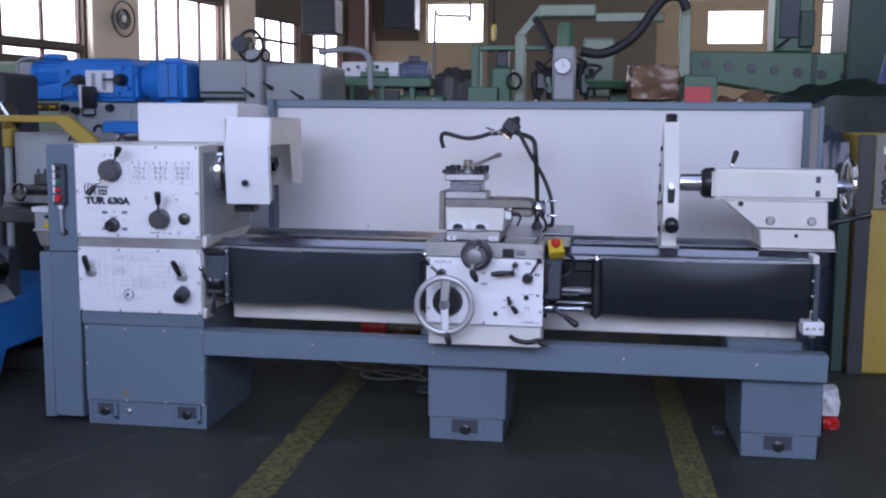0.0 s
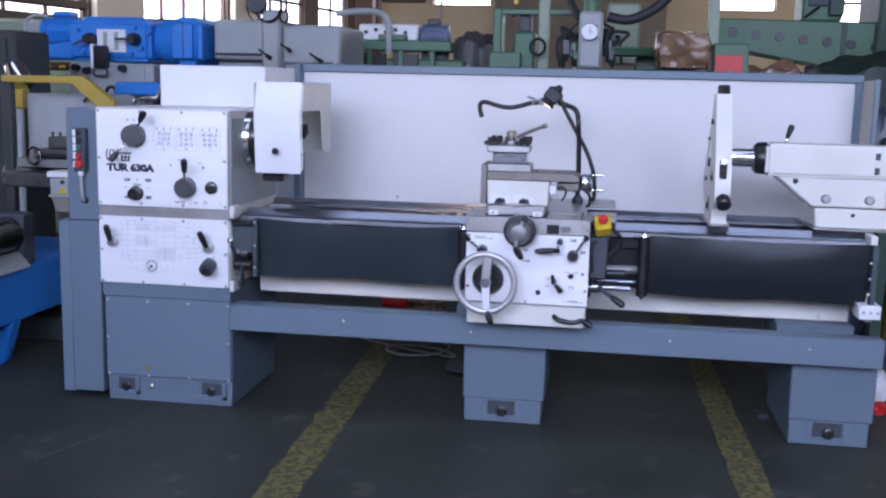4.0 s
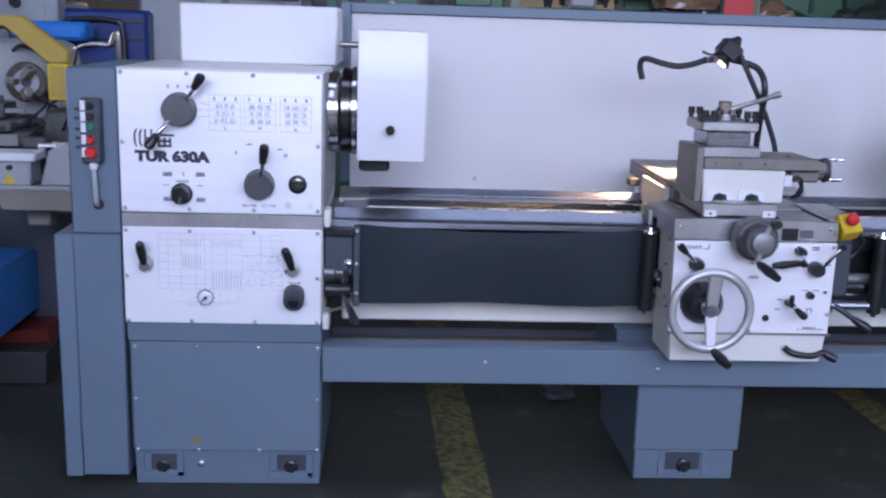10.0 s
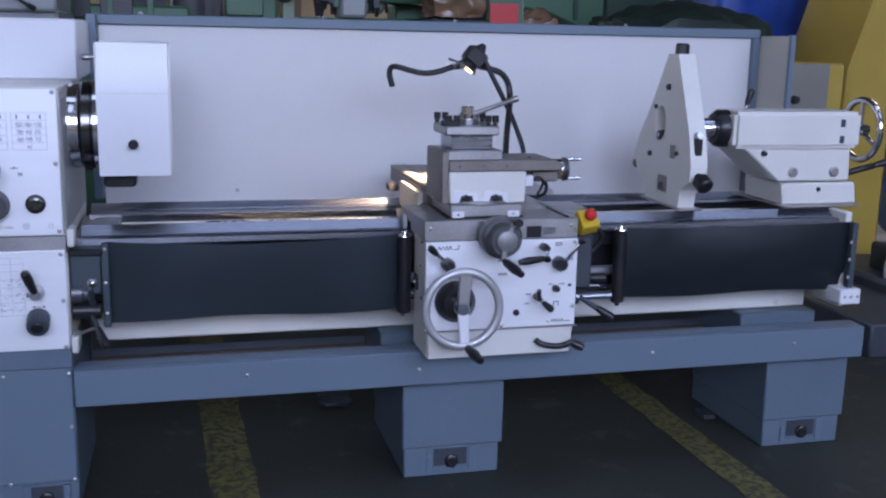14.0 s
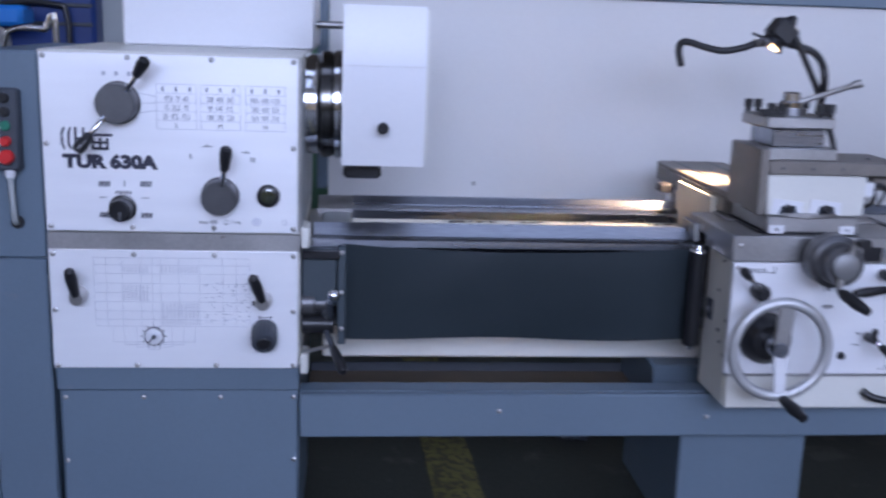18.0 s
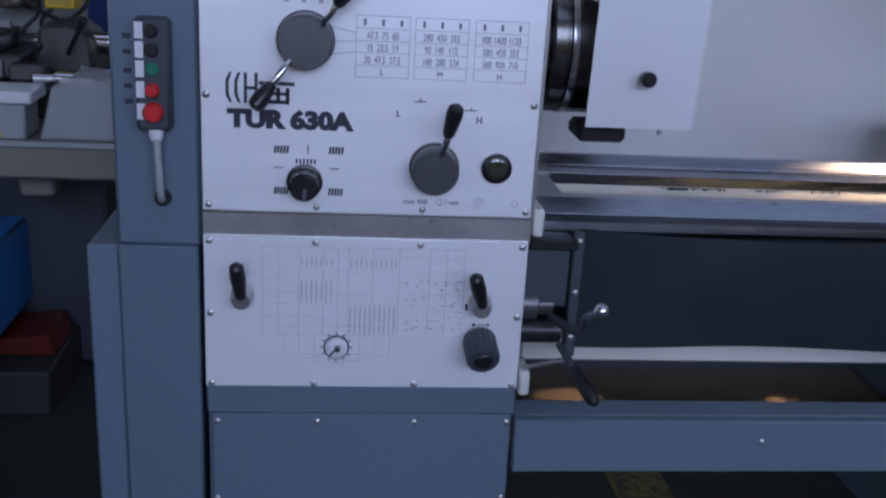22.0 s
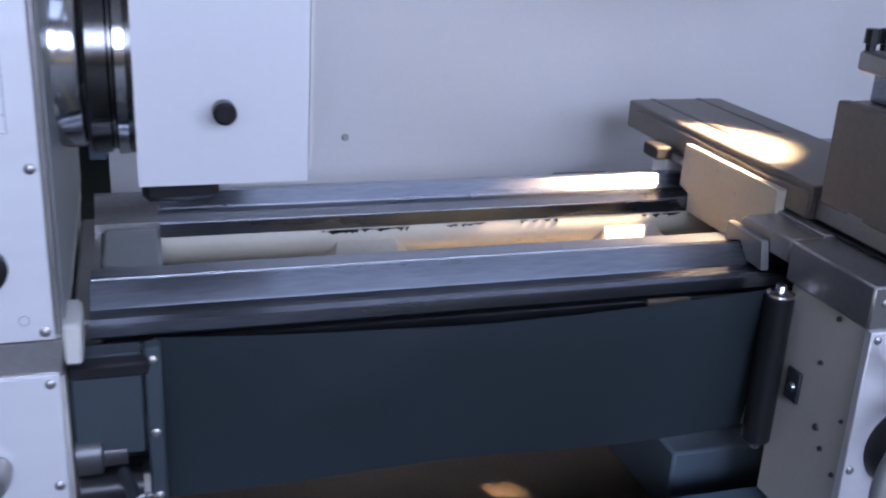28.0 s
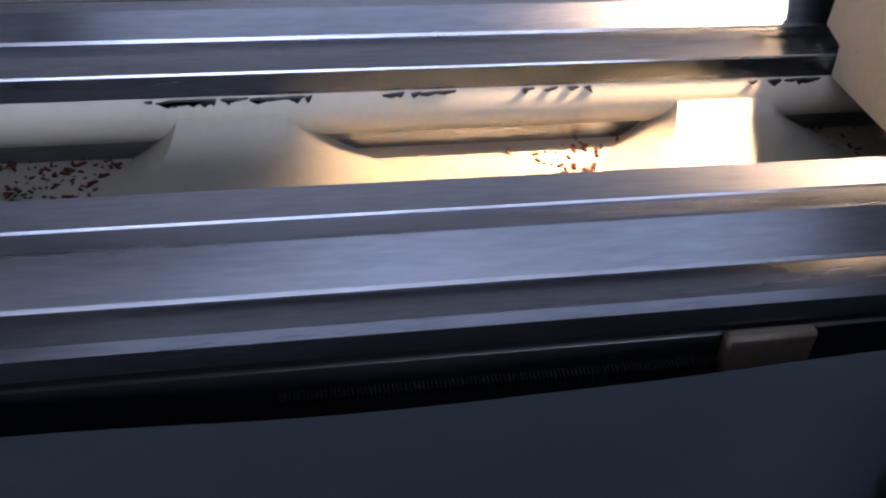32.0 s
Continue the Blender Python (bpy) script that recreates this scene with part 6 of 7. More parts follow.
part("pan_drain", B(-1.10, -1.015, 0.84, 0.93, 0.615, 0.690, 0.008), SHADECREAM, glathe)
part("chip_pan", prism([(-1.145, 0.690), (-0.78, 0.690), (-0.78, 0.775), (-1.172, 0.775)], "y", 0.72, 1.30, None, 0.008), SHADECREAM, glathe)
part("pan_lip", B(-1.176, -0.78, 0.712, 0.728, 0.768, 0.782, 0.003), GREYMACHINE, glathe)
part("bed", B(-1.62, -0.80, 1.02, 1.25, 0.776, 0.86, 0.01), DIMIRON, glathe)
for y in (1.06, 1.18):
    part("bed_way", prism([(y - 0.022, 0.8605), (y + 0.022, 0.8605), (y, 0.884)], "x", -1.62, -0.80), IRON, glathe)
box = part("switch_box", B(-1.185, -1.045, 0.745, 0.86, 0.776, 0.862, 0.006), GREYMACHINE, glathe)
part("box_cap", B(-1.198, -1.026, 0.738, 0.87, 0.8625, 0.892, 0.005), WHITE, box, "pale blue-white cap")
part("warning_label", prism([(-1.140, 0.785), (-1.096, 0.785), (-1.118, 0.822)], "y", 0.7425, 0.7445), YELLOW, box, "small yellow warning triangle")
part("switch", turned((-1.115, 0.745, 0.842), (-1.115, 0.73, 0.842), [(0, 0.010), (1, 0.008)]), BLACK, box)
part("carriage", B(-1.46, -1.10, 0.93, 1.24, 0.886, 0.945, 0.012), DIMIRON, glathe)
part("saddle_face", B(-1.46, -1.14, 0.915, 0.929, 0.893, 0.938, 0.003), IRON, glathe)
part("slide", B(-1.36, -1.16, 0.90, 1.20, 0.946, 0.988, 0.006), DIMIRON, glathe)
part("slide_strip", B(-1.34, -1.18, 0.892, 0.899, 0.955, 0.968, 0.001), BLACK, glathe)
part("tool_block", B(-1.31, -1.20, 0.96, 1.09, 0.989, 1.048, 0.006), DIMIRON, glathe)
for x in (-1.295, -1.255, -1.215):
    part("tool_screw", turned((x, 0.985, 1.049), (x, 0.985, 1.072), [(0, 0.006), (0.5, 0.006), (0.55, 0.008), (1, 0.007)], None, 8), BLACK, glathe)
part("tool_shank", B(-1.215, -1.13, 0.97, 0.988, 1.008, 1.026, 0.002), IRON, glathe)
head = part("headstock", prism([(-1.60, 0.887), (-1.115, 0.887), (-1.10, 1.02), (-1.13, 1.235), (-1.19, 1.262), (-1.60, 1.262)], "y", 1.26, 1.66, None, 0.012), GREYMACHINE, glathe, "pale grey headstock with a rounded shoulder")
part("lamp_bracket", tube([(-1.26, 1.255, 1.225), (-1.21, 1.20, 1.245), (-1.13, 1.19, 1.215), (-1.08, 1.19, 1.14)], 0.008, None, 8, 5), BLACK, head)
ck = part("chuck", turned((-1.215, 1.255, 1.112), (-1.175, 1.130, 1.112), [(0, 0.052), (0.3, 0.052), (0.34, 0.074), (0.92, 0.074), (1, 0.070)], None, 40), CHUCK, glathe, "dark three-jaw chuck")
part("chuck_bore", turned((-1.1755, 1.1315, 1.112), (-1.1740, 1.1265, 1.112), [(0, 0.048), (1, 0.046)], None, 32), IRON, ck)
part("spindle_bore", turned((-1.1745, 1.128, 1.112), (-1.1733, 1.1240, 1.112), [(0, 0.020), (1, 0.019)], None, 24), BLACK, ck)
for k in range(3):
    own = B(-0.013, 0.013, -0.045, 0.0, 0.022, 0.066, 0.003)
    own.transform(Matrix.Translation((-1.172, 1.122, 1.112)) @ Matrix.Rotation(radians(-17.7), 4, "Z") @ Matrix.Rotation(radians(35 + 120 * k), 4, "Y"))
    part("jaw", own, STEEL_DULL, ck)
part("tailstock", prism([(-1.105, 0.887), (-0.94, 0.887), (-0.95, 0.985), (-1.00, 1.025), (-1.08, 1.015)], "y", 1.02, 1.20, None, 0.015), DIMIRON, glathe)
part("tailstock_quill", turned((-1.145, 1.10, 0.965), (-0.90, 1.10, 0.965), [(0, 0.012), (0.2, 0.022), (0.5, 0.022), (0.52, 0.030), (1, 0.028)], None, 20), CHROME, glathe)
for a0, a1 in (((-1.03, 1.02, 1.03), (-1.10, 0.96, 1.075)), ((-1.00, 0.98, 0.95), (-0.94, 0.92, 1.045)), ((-1.10, 0.93, 0.93), (-1.035, 0.88, 0.985))):
    lever(a0, a1, 0.006, 0.011, 0.35, glathe, "clamp_lever", BLACK)
hwl = part("slide_wheel", ring((-1.335, 0.865, 0.955), (0.2, 1, 0), 0.042, 0.007, None, 28, 8), CHUCK, glathe)
part("wheel_hub", turned((-1.335, 0.895, 0.955), (-1.335, 0.855, 0.955), [(0, 0.012), (0.8, 0.014), (1, 0.010)], None, 14), IRON, hwl)
part("feed_screw", turned((-1.05, 0.86, 0.905), (-0.955, 0.86, 0.905), [(0, 0.013), (0.5, 0.013), (0.55, 0.020), (1, 0.018)], None, 16), CHROME, glathe)
part("screw_block", B(-1.115, -1.03, 0.875, 0.929, 0.893, 0.934, 0.006), DIMIRON, glathe)
for k, (x, z) in enumerate(((-1.08, 1.06), (-1.015, 1.05), (-1.14, 1.02))):
    part("cable", tube([(x, 1.24, z + 0.06), (x + 0.025, 1.17, z + 0.01), (x - 0.02, 1.13, z - 0.05), (x + 0.01, 1.08, z - 0.11)], 0.006, None, 8, 5), BLACK, glathe)
crate = thing("tote_box", (-0.88, 0.85, 0.775), "pale grey plastic box holding clear film", "box")
part("box_shell", prism([(-1.02, 0.7755), (-0.80, 0.7755), (-0.77, 0.905), (-0.985, 0.905)], "y", 0.76, 1.00, None, 0.006), GREYMACHINE, crate)
part("film", crumpled(-0.975, -0.80, 0.775, 0.985, 0.84, 0.925, 6, 0.3, 12), mat("clouded_clear_film", (0.36, 0.37, 0.37), 0.25, vary=0.35, scale=12, bump=0.4), crate)
junk = thing("wrapped_part", (-1.0, 1.1, 0), "bundle wrapped in crumpled clear film on the floor", "wrapped part")
part("bundle", crumpled(-1.14, -0.86, 1.45, 1.75, 0.0, 0.42, 10, 0.16, 13), mat("crumpled_film", (0.20, 0.22, 0.25), 0.25, vary=0.35, scale=12, bump=0.4), junk)
cart = thing("trolley_handle", (-1.05, 1.6, 0), "bent chrome trolley handle", "trolley")
part("handle", tube([(-1.13, 1.5, 0.0), (-1.12, 1.5, 1.0), (-1.10, 1.5, 1.20), (-1.06, 1.5, 1.245), (-0.96, 1.5, 1.245), (-0.92, 1.5, 1.20), (-0.92, 1.5, 0.0)], 0.012, None, 10, 6), CHROME, cart)

gmill = thing("grey_machine", (-0.7, 3.2, 0), "grey milling machine with handwheels on its side", "machine tool")
part("base", B(-1.20, -0.30, 3.05, 3.9, 0, 1.50, 0.02), GREYMACHINE, gmill)
part("head", B(-1.19, -0.78, 2.95, 3.7, 1.50, 1.77, 0.015), GREYMACHINE, gmill)
part("head", B(-0.76, -0.30, 3.0, 3.7, 1.48, 1.745, 0.015), GREYMACHINE, gmill)
part("spindle_column", B(-0.83, -0.70, 2.9, 3.1, 1.42, 1.84, 0.02), GREYMACHINE, gmill)
part("feed_wheel", ring((-0.66, 2.88, 1.79), (0.5, 1, 0), 0.04, 0.008, None, 20, 6), BLACK, gmill)
part("belt_wheel", ring((-0.78, 2.90, 1.86), (0.3, 1, 0), 0.105, 0.012, None, 30, 6), BLACK, gmill)
part("belt_hub", turned((-0.85, 2.92, 1.87), (-0.85, 2.86, 1.87), [(0, 0.06), (1, 0.055)], None, 20), DARKGREY, gmill)
for x, z in ((-0.86, 1.57), (-0.50, 1.55), (-0.72, 1.62)):
    lever((x, 2.94, z), (x + 0.11, 2.86, z - 0.06), 0.008, 0.016, 0.4, gmill, "feed_lever", BLACK)
part("groove", B(-1.18, -0.82, 2.945, 2.951, 1.525, 1.545, 0.001), BLACK, gmill)

pgl = thing("green_lathe", (-0.2, 4.3, 0), "pale green lathe with a white gearbox", "lathe")
part("bed", B(-0.70, 0.40, 4.15, 4.7, 0.0, 1.56, 0.02), GREENPAINT, pgl)
part("bed_rail", B(-0.66, 0.30, 4.12, 4.5, 1.62, 1.70, 0.01), GREENPAINT, pgl)
part("gearbox", B(-0.46, 0.02, 4.2, 4.6, 1.70, 1.83, 0.015), WHITE, pgl)
for x0, x1 in ((-0.40, -0.22), (-0.16, 0.04)):
    part("cupboard", B(x0, x1, 4.12, 4.155, 1.47, 1.60, 0.004), BLACK, pgl)
part("pipe", tube([(-0.62, 4.1, 1.90), (-0.40, 4.1, 1.92), (-0.26, 4.1, 1.90), (-0.20, 4.1, 1.82), (-0.19, 4.1, 1.60)], 0.026), GREYMACHINE, pgl)
gm = thing("electric_motor", (0.12, 4.4, 1.56), "blue-grey electric motor on the green lathe bed", "motor")
motor(0.02, 0.26, 4.35, 1.74, 0.10, mat("blue_grey_motor_paint", (0.10, 0.13, 0.20), 0.45, vary=0.2), gm)
part("motor_foot", B(0.04, 0.24, 4.28, 4.44, 1.56, 1.65, 0.005), DARKGREY, gm)
part("motor_box", B(0.08, 0.18, 4.30, 4.40, 1.83, 1.88, 0.008), DARKGREY, gm)
single("covered_machine", crumpled(0.26, 0.64, 4.3, 4.9, 0.0, 1.80, 22, 0.10, 3), mat("dark_grey_sheeting", (0.055, 0.052, 0.055), 0.5, vary=0.35, scale=6, bump=0.3), "small machine under loose dark grey sheeting", "covered machine")
pail = thing("bucket", (-0.52, 4.08, 1.47), "white plastic bucket on the green lathe", "bucket")
part("pail", turned((-0.52, 4.08, 1.50), (-0.52, 4.08, 1.63), [(0, 0.055), (0.9, 0.068), (0.92, 0.072), (1, 0.072)], None, 24), BAGWHITE, pail)
part("pail_shelf", B(-0.62, -0.42, 4.0, 4.149, 1.47, 1.4995, 0.004), GREENPAINT, pgl)
for k in range(5):
    part("control_knob", turned((-0.40 + 0.08 * k, 4.2, 1.765 + 0.02 * (k % 2)), (-0.40 + 0.08 * k, 4.17, 1.765 + 0.02 * (k % 2)), [(0, 0.016), (1, 0.012)], None, 12), BLACK, pgl)
for k in range(4):
    part("bed_foot", B(-0.62 + 0.25 * k, -0.58 + 0.25 * k, 4.11, 4.15, 1.46, 1.62, 0.004), GREENPAINT, pgl)
part("slide", B(-0.28, -0.06, 4.1, 4.3, 1.70, 1.745, 0.006), GREENPAINT, pgl)

radial = thing("hydraulic_press", (1.2, 4.0, 0), "pale green portal machine with a round gauge", "machine tool")
part("leg", B(0.985, 1.065, 4.0, 4.12, 0.0, 2.02, 0.008), PALEGREEN, radial)
part("brace", prism([(0.985, 2.02), (1.065, 2.02), (1.20, 2.17), (1.17, 2.24)], "y", 4.0, 4.12, None, 0.006), PALEGREEN, radial)
part("beam", B(1.165, 1.600, 3.96, 4.14, 2.155, 2.245, 0.01), PALEGREEN, radial)
part("beam_arm", B(1.600, 2.12, 4.0, 4.10, 2.115, 2.185, 0.008), PALEGREEN, radial)
part("cross_bar", B(0.70, 1.30, 4.02, 4.08, 1.905, 1.945, 0.006), GREENPAINT, radial)
part("leg", B(0.64, 0.70, 4.02, 4.10, 0.0, 1.945, 0.006), GREENPAINT, radial)
part("pump_body", B(1.300, 1.47, 3.55, 3.85, 1.50, 1.90, 0.02), GREYMACHINE, radial)
part("pump_table", B(1.05, 1.75, 3.6, 4.3, 0.0, 1.50, 0.02), GREENPAINT, radial)
part("cylinder", turned((1.385, 3.70, 1.88), (1.385, 3.70, 2.08), [(0, 0.06), (0.9, 0.06), (1, 0.045)], None, 24), GREENPAINT, radial)
gauge = part("gauge", turned((1.378, 3.55, 1.755), (1.378, 3.51, 1.755), [(0, 0.062), (0.8, 0.062), (1, 0.055)], None, 32), STEEL, radial)
part("gauge_face", turned((1.378, 3.5095, 1.755), (1.378, 3.508, 1.755), [(0, 0.053), (1, 0.053)], None, 32), WHITE, gauge)
part("gauge_hand", bars([(1.376, 1.380, 1.74, 1.795), (1.378, 1.40, 1.752, 1.756)], 3.5078), INK, gauge)
rnd = random.Random(8)
for k in range(16):
    x = (1.16 if k % 2 else 1.50) + rnd.uniform(0, 0.12)
    z = 1.50 + rnd.uniform(0, 0.08)
    part("hydraulic_hose", tube([(x, 3.66, z), (x + rnd.uniform(-0.03, 0.03), 3.62, z + 0.14), (x + rnd.uniform(-0.04, 0.04), 3.68, z + 0.22), ((1.30 if k % 2 else 1.47), 3.72, 1.66 + rnd.uniform(0, 0.2))], rnd.uniform(0.007, 0.014), None, 8, 5), RUBBER, radial)
for k in range(8):
    x = (1.18 if k % 2 else 1.50) + rnd.uniform(0, 0.09)
    z0 = 1.52 + rnd.uniform(0, 0.12)
    part("valve_block", B(x, x + rnd.uniform(0.03, 0.06), 3.60, 3.70, z0, z0 + rnd.uniform(0.05, 0.12), 0.006), rnd.choice((DARKGREY, GREENPAINT, BLACK)), radial)
part("left_hose", tube([(1.14, 3.95, 2.14), (1.19, 3.9, 2.06), (1.24, 3.85, 1.96), (1.30, 3.75, 1.86)], 0.026, None, 10, 6, ribs=0.1), RUBBER, radial)
part("guard_plate", B(1.50, 1.76, 4.5, 4.56, 1.55, 2.04, 0.02), PALEGREEN, radial)
part("round_table", turned((1.66, 3.8, 1.60), (1.66, 3.8, 1.66), [(0, 0.20), (0.8, 0.24), (1, 0.235)], None, 36), GREENPAINT, radial)
part("pillar_wheel", ring((0.99, 3.9, 1.66), (0.4, 1, 0), 0.06, 0.012, None, 24, 6), BLACK, radial)
part("slim_post", B(0.700, 0.725, 4.05, 4.08, 1.60, 1.94, 0.003), PALEGREEN, radial)
part("low_box", B(0.62, 0.86, 3.95, 4.2, 1.50, 1.62, 0.01), GREENPAINT, radial)
hoist = thing("hoist_hook", (0.80, 4.2, 1.9), "yellow hoist hook block on a dark cable", "hoist")
part("hook_block", B(0.775, 0.815, 4.18, 4.22, 1.99, 2.12, 0.01), YELLOW, hoist)
part("cable", rod((0.797, 4.2, 2.12), (0.797, 4.2, 7.0), 0.006, None, 8), BLACK, hoist)
part("hook", tube([(0.795, 4.2, 1.99), (0.79, 4.2, 1.93), (0.77, 4.2, 1.90), (0.755, 4.2, 1.93)], 0.008, None, 8, 5), DARKGREY, hoist)
part("column", B(0.79, 0.96, 4.05, 4.4, 0.0, 1.78, 0.02), GREENPAINT, radial)
part("column_top", B(0.83, 0.92, 4.1, 4.3, 1.78, 1.95, 0.01), DARKGREY, radial)
part("suction_hose", tube([(1.50, 3.8, 1.88), (1.65, 3.8, 1.86), (1.80, 3.8, 1.92), (1.93, 3.8, 2.03), (2.03, 3.8, 2.18), (2.12, 3.8, 2.27), (2.22, 3.8, 2.27), (2.27, 3.8, 2.18)], 0.035, None, 12, 8, ribs=0.1), RUBBER, radial)
part("post", B(2.235, 2.315, 3.95, 4.05, 0.0, 2.20, 0.008), PALEGREEN, radial)
part("plate", B(1.72, 1.98, 3.9, 4.2, 1.50, 1.60, 0.01), GREENPAINT, radial)
single("pallet_box", B(1.84, 2.215, 3.42, 3.78, 0.0, 1.50, 0.01), DARKGREY, "dark pallet box carrying a wrapped part", "box")
single("wrapped_part", crumpled(1.84, 2.22, 3.40, 3.80, 1.5, 1.77, 16, 0.13, 7), BROWNFILM, "machine part wrapped in shiny brown film", "wrapped part")
rbox = thing("green_cabinet", (2.36, 3.6, 0), "green cabinet with a red front plate", "cabinet")
part("cabinet_body", B(2.24, 2.48, 3.5, 3.9, 0.0, 1.69, 0.01), GREENPAINT, rbox)
part("red_plate", B(2.25, 2.44, 3.49, 3.499, 1.48, 1.61, 0.002), RED, rbox)

drill = thing("radial_drill", (3.2, 5.2, 0), "green radial drill arm with a row of dark holes", "machine tool")
own = prism([(2.40, 1.965), (3.75, 1.945), (3.75, 1.50), (3.45, 1.50), (3.20, 1.60), (2.62, 1.70), (2.42, 1.70)], "y", 5.0, 5.4, None, 0.012)
part("arm", own, GREENPAINT, drill)
for k in range(7):
    x = 2.535 + 0.19 * k
    part("arm_hole", turned((x, 4.999, 1.855 - 0.018 * k), (x, 4.993, 1.855 - 0.018 * k), [(0, 0.040), (1, 0.038)], None, 20), BLACK, drill)
part("column", B(3.10, 3.42, 5.1, 5.5, 1.96, 2.9, 0.015), GREENPAINT, drill)
part("head_panel", B(3.14, 3.30, 5.06, 5.099, 2.08, 2.42, 0.006), DARKGREY, drill)
part("pillar", B(3.66, 4.20, 4.9, 5.6, 0.0, 3.2, 0.02), DARKGREEN, drill)
part("arm_rib", B(3.40, 3.44, 4.985, 4.999, 1.55, 1.94, 0.004), DARKGREEN, drill)
part("head_box", B(3.30, 3.42, 5.04, 5.099, 2.0, 2.30, 0.01), DARKGREEN, drill)
part("lock_lever", rod((3.1, 4.99, 1.98), (3.2, 4.93, 2.06), 0.012), BLACK, drill)
part("drill_base", B(2.5, 3.66, 5.0, 5.5, 0.0, 1.2, 0.02), GREENPAINT, drill)
single("covered_part", crumpled(2.55, 3.10, 4.0, 4.6, 0.0, 1.60, 22, 0.12, 11), BROWNFILM, "parts heaped under brown film", "covered machine")

single("covered_machine", crumpled(2.72, 3.75, 2.45, 3.2, 0.0, 1.60, 24, 0.10, 5), TARP_GREEN, "machine covered with a dark green tarpaulin", "covered machine")
single("covered_machine", crumpled(3.55, 4.75, 3.0, 3.9, 0.0, 2.0, 24, 0.11, 8), TARP, "machine under a shiny blue tarpaulin", "covered machine")
single("film_covered_machine", crumpled(2.74, 3.02, 1.75, 2.3, 0.0, 1.34, 20, 0.11, 15), mat("grey_blue_film", (0.028, 0.038, 0.055), 0.3, vary=0.4, scale=8, bump=0.4), "machine under crumpled grey-blue film", "covered machine")
ycab = thing("yellow_cabinet", (3.3, 1.7, 0), "yellow machine cabinet with a pale switch panel", "cabinet")
part("cabinet_body", B(3.02, 3.55, 1.62, 2.15, 0.0, 1.30, 0.015), YELLOWPAINT, ycab)
part("cabinet_edge", B(3.015, 3.095, 1.605, 1.619, 0.0, 1.295, 0.004), SHADEGREY, ycab)
pnl = part("switch_panel", B(3.10, 3.45, 1.600, 1.619, 0.90, 1.295, 0.004), SHADECREAM, ycab)
for k, (x, z, m) in enumerate([(3.17, 1.12, ORANGE), (3.16, 1.04, DARKGREY), (3.16, 0.995, DARKGREY), (3.16, 0.95, DARKGREY), (3.24, 1.02, DARKGREY), (3.26, 1.12, BLACK)]):
    part("switch", turned((x, 1.60, z), (x, 1.575, z), [(0, 0.022), (1, 0.018)], None, 16), m, pnl)
part("panel_label", B(3.14, 3.22, 1.597, 1.5995, 1.19, 1.23, 0.0003), WHITE, pnl)
part("green_post", B(2.94, 3.005, 1.65, 1.72, 0.0, 1.14, 0.006), DARKGREEN, ycab)
big = thing("large_lathe", (4.1, 1.6, 0), "large yellow facing lathe with a dark round faceplate", "lathe")
part("headstock", prism([(3.86, 0.0), (4.18, 0.0), (4.18, 1.05), (4.46, 2.2), (4.18, 2.2), (3.88, 1.25)], "y", 2.05, 2.7, None, 0.02), YELLOWPAINT, big)
part("gear_cover", B(3.50, 3.86, 2.1, 2.6, 0.0, 1.275, 0.02), YELLOWPAINT, big)
part("rating_plate", B(3.53, 3.64, 2.094, 2.0995, 1.08, 1.22, 0.001), CREAM, big)
part("bed", B(3.75, 6.2, 0.9, 2.6, 0.0, 0.22, 0.02), DARKGREY, big)
part("foundation", B(3.30, 4.6, 0.9, 1.7, 0.0, 0.16, 0.01), DARKGREY, big)
fc, fn = Vector((4.72, 1.95, 0.80)), Vector((-0.55, -0.83, 0)).normalized()
fp = part("faceplate", turned(fc - fn * 0.10, fc, [(0, 0.66), (0.9, 0.66), (1, 0.64)], None, 72), DARKGREY, big, "dark slotted faceplate")
part("plate_rim", ring(fc - fn * 0.02, fn, 0.655, 0.012, None, 72, 6), IRON, fp)
turn = fn.to_track_quat("Y", "Z").to_matrix().to_4x4()
for k in range(10):
    own = B(-0.035, 0.035, 0.001, 0.006, 0.22, 0.55, 0.002)
    own.transform(Matrix.Translation(fc) @ turn @ Matrix.Rotation(k * math.tau / 10, 4, "Y"))
    part("slot", own, BLACK, fp)
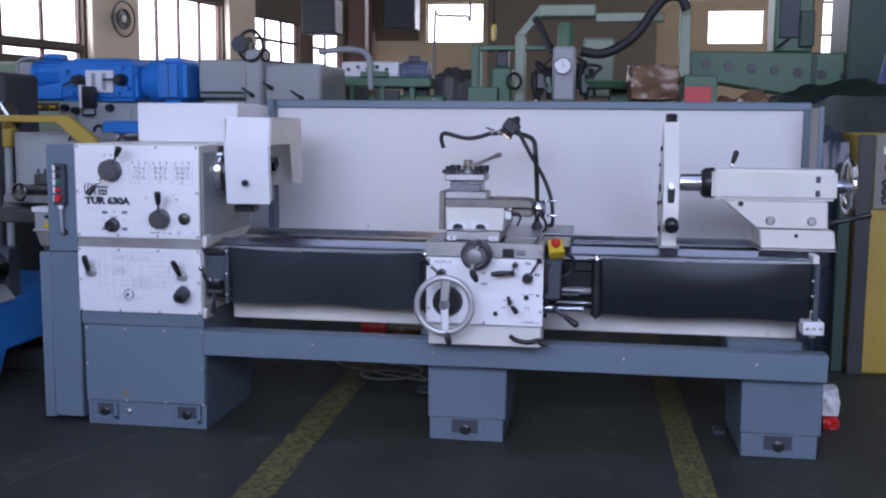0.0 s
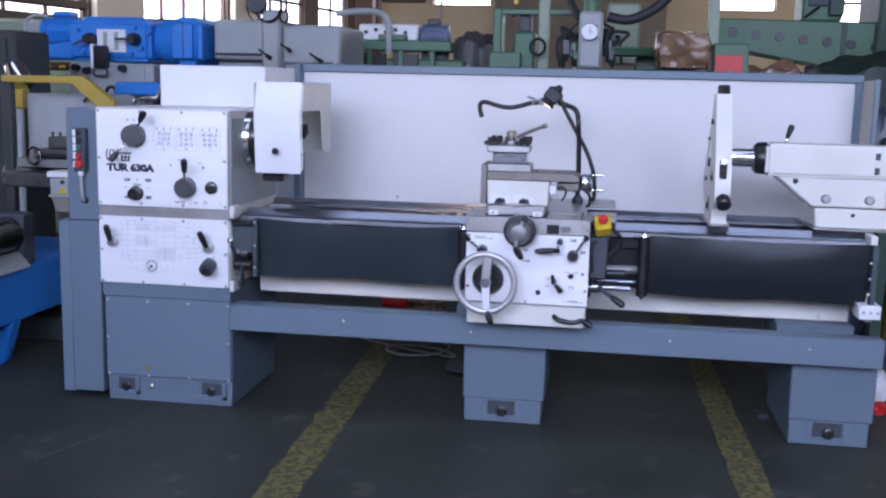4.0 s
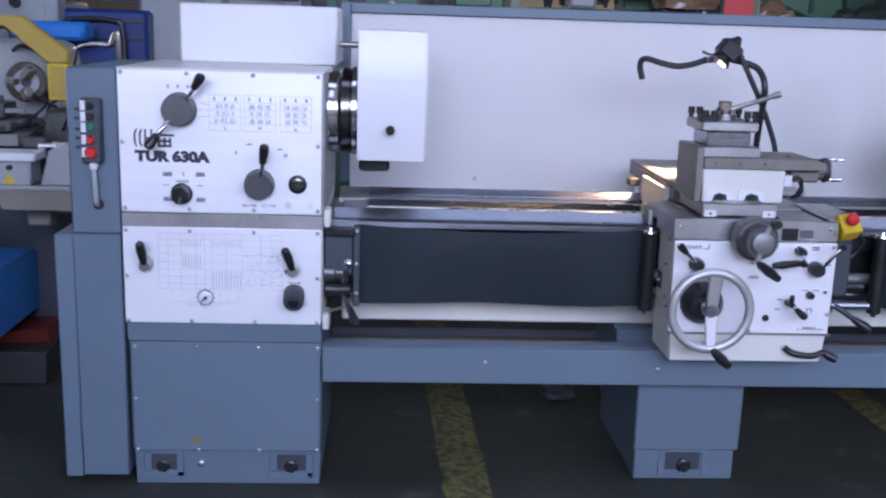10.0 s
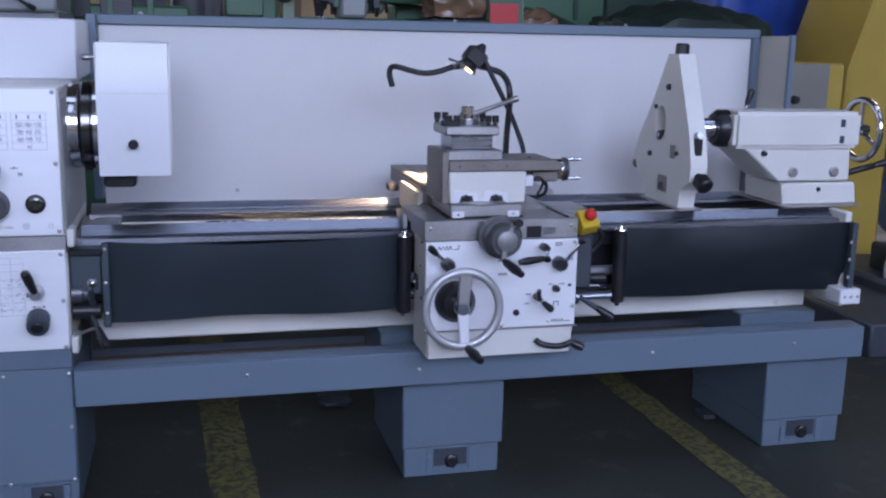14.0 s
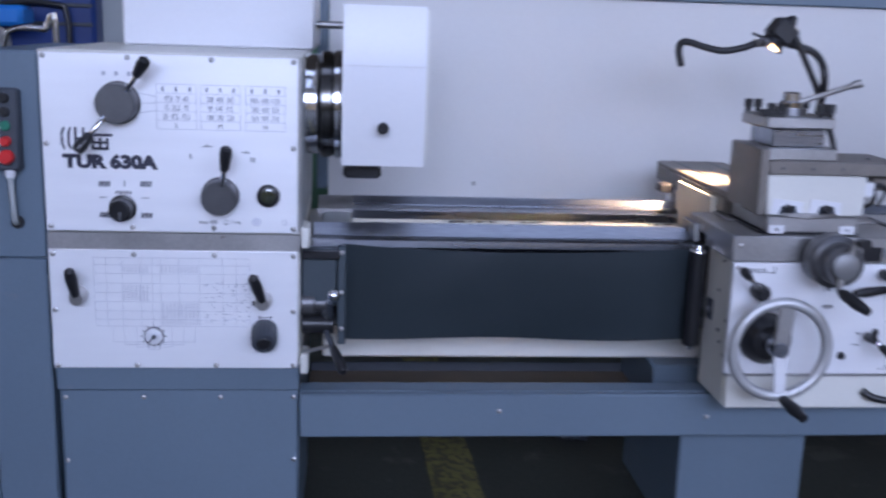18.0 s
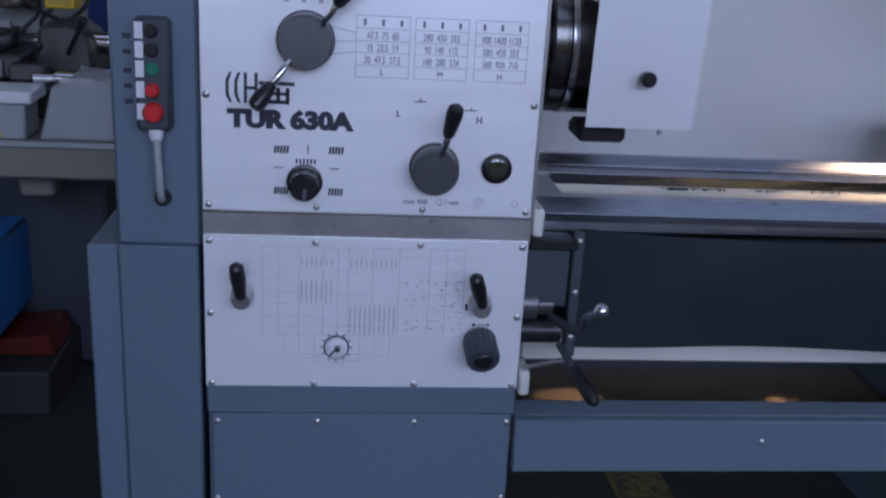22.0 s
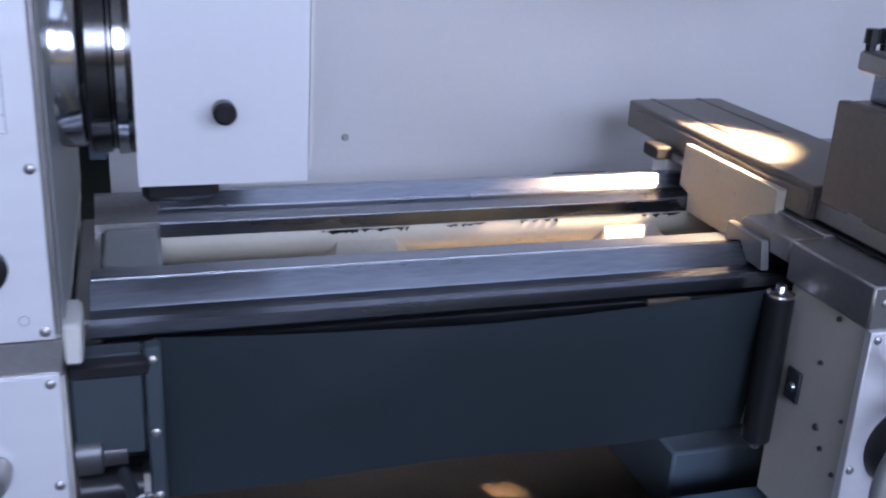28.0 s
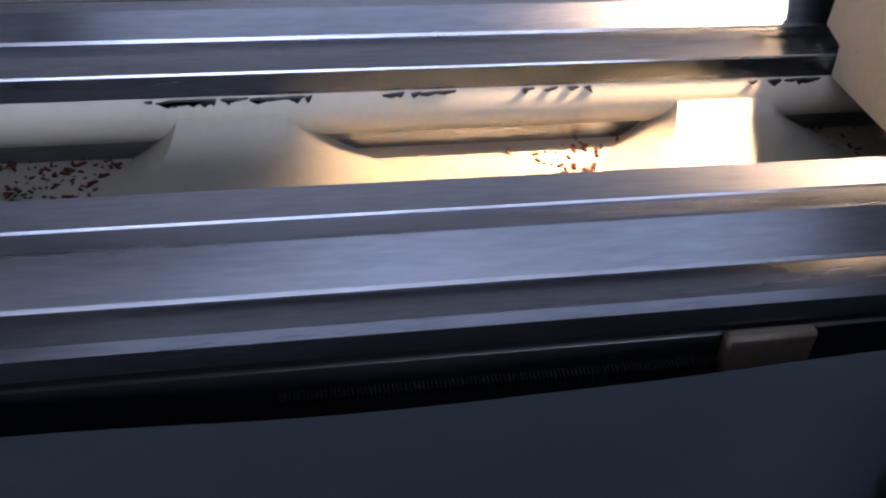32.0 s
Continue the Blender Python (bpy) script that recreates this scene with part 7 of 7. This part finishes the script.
hwb = part("hand_wheel", ring((3.94, 1.45, 0.26), (-0.4, -1, 0), 0.13, 0.018, None, 36, 8), ALU, big)
part("wheel_disc", turned((3.94, 1.46, 0.26), (3.92, 1.42, 0.26), [(0, 0.115), (1, 0.08)], None, 28), YELLOWPAINT, hwb)
part("wheel_bearing", B(3.90, 4.00, 1.46, 1.75, 0.16, 0.36, 0.01), DARKGREY, big)

# fans on the piers
for x, z, r in ((10.9, 2.85, 0.26), (14.5, 2.72, 0.27)):
    fan = tagged(new("wall_fan"), "round wall fan in a wire cage on a pier", "fan", "wall fans")
    for rr in (r, r * 0.55):
        bm = ring((x, -0.25, z), (0, 1, 0), rr, 0.012, None, 30, 6)
        bm.transform(ms)
        part("cage_ring", bm, BLACK, fan)
    for k in range(8):
        a = k * math.tau / 8
        bm = B(-0.045, 0.045, -0.235, -0.225, 0.04, r * 0.52, 0.002)
        bm.transform(ms @ Matrix.Translation((x, 0, z)) @ Matrix.Rotation(a, 4, "Y"))
        part("blade", bm, BLACK, fan)
    bm = turned((x, -0.12, z), (x, -0.26, z), [(0, 0.05), (0.6, 0.07), (1, 0.05)], None, 16)
    bm.transform(ms)
    part("fan_motor", bm, CREAM, fan)

# posts and pipes along the far bay
for x, y, w in ((-2.92, 15.0, 0.16), (-3.35, 17.6, 0.14)):
    single("column", B(x - w, x + w, y - 0.15, y + 0.15, 0.0, 7.0, 0.01), RUSTFRAME, "dark steel hall column", "column", "hall columns", "structure", False)
for x0, x1, y, z0, z1 in ((-3.95, -3.30, 15.0, 2.98, 3.62), (-3.0, -2.3, 17.8, 3.3, 4.1)):
    single("air_duct", B(x0, x1, y - 0.3, y + 0.3, z0, z1, 0.03), DARKGREY, "dark sheet-metal duct under the hall windows", "duct", "ducts", "structure", False)
single("wall_pipe", tube([(-2.1, 18.9, 0.5), (-2.1, 18.9, 3.6), (-2.0, 18.9, 3.72), (-1.4, 18.9, 3.72), (-1.3, 18.9, 3.85), (-1.3, 18.9, 7.0)], 0.03, None, 8, 4), GREYMACHINE, "grey pipe up the end wall", "pipe", kind="structure")
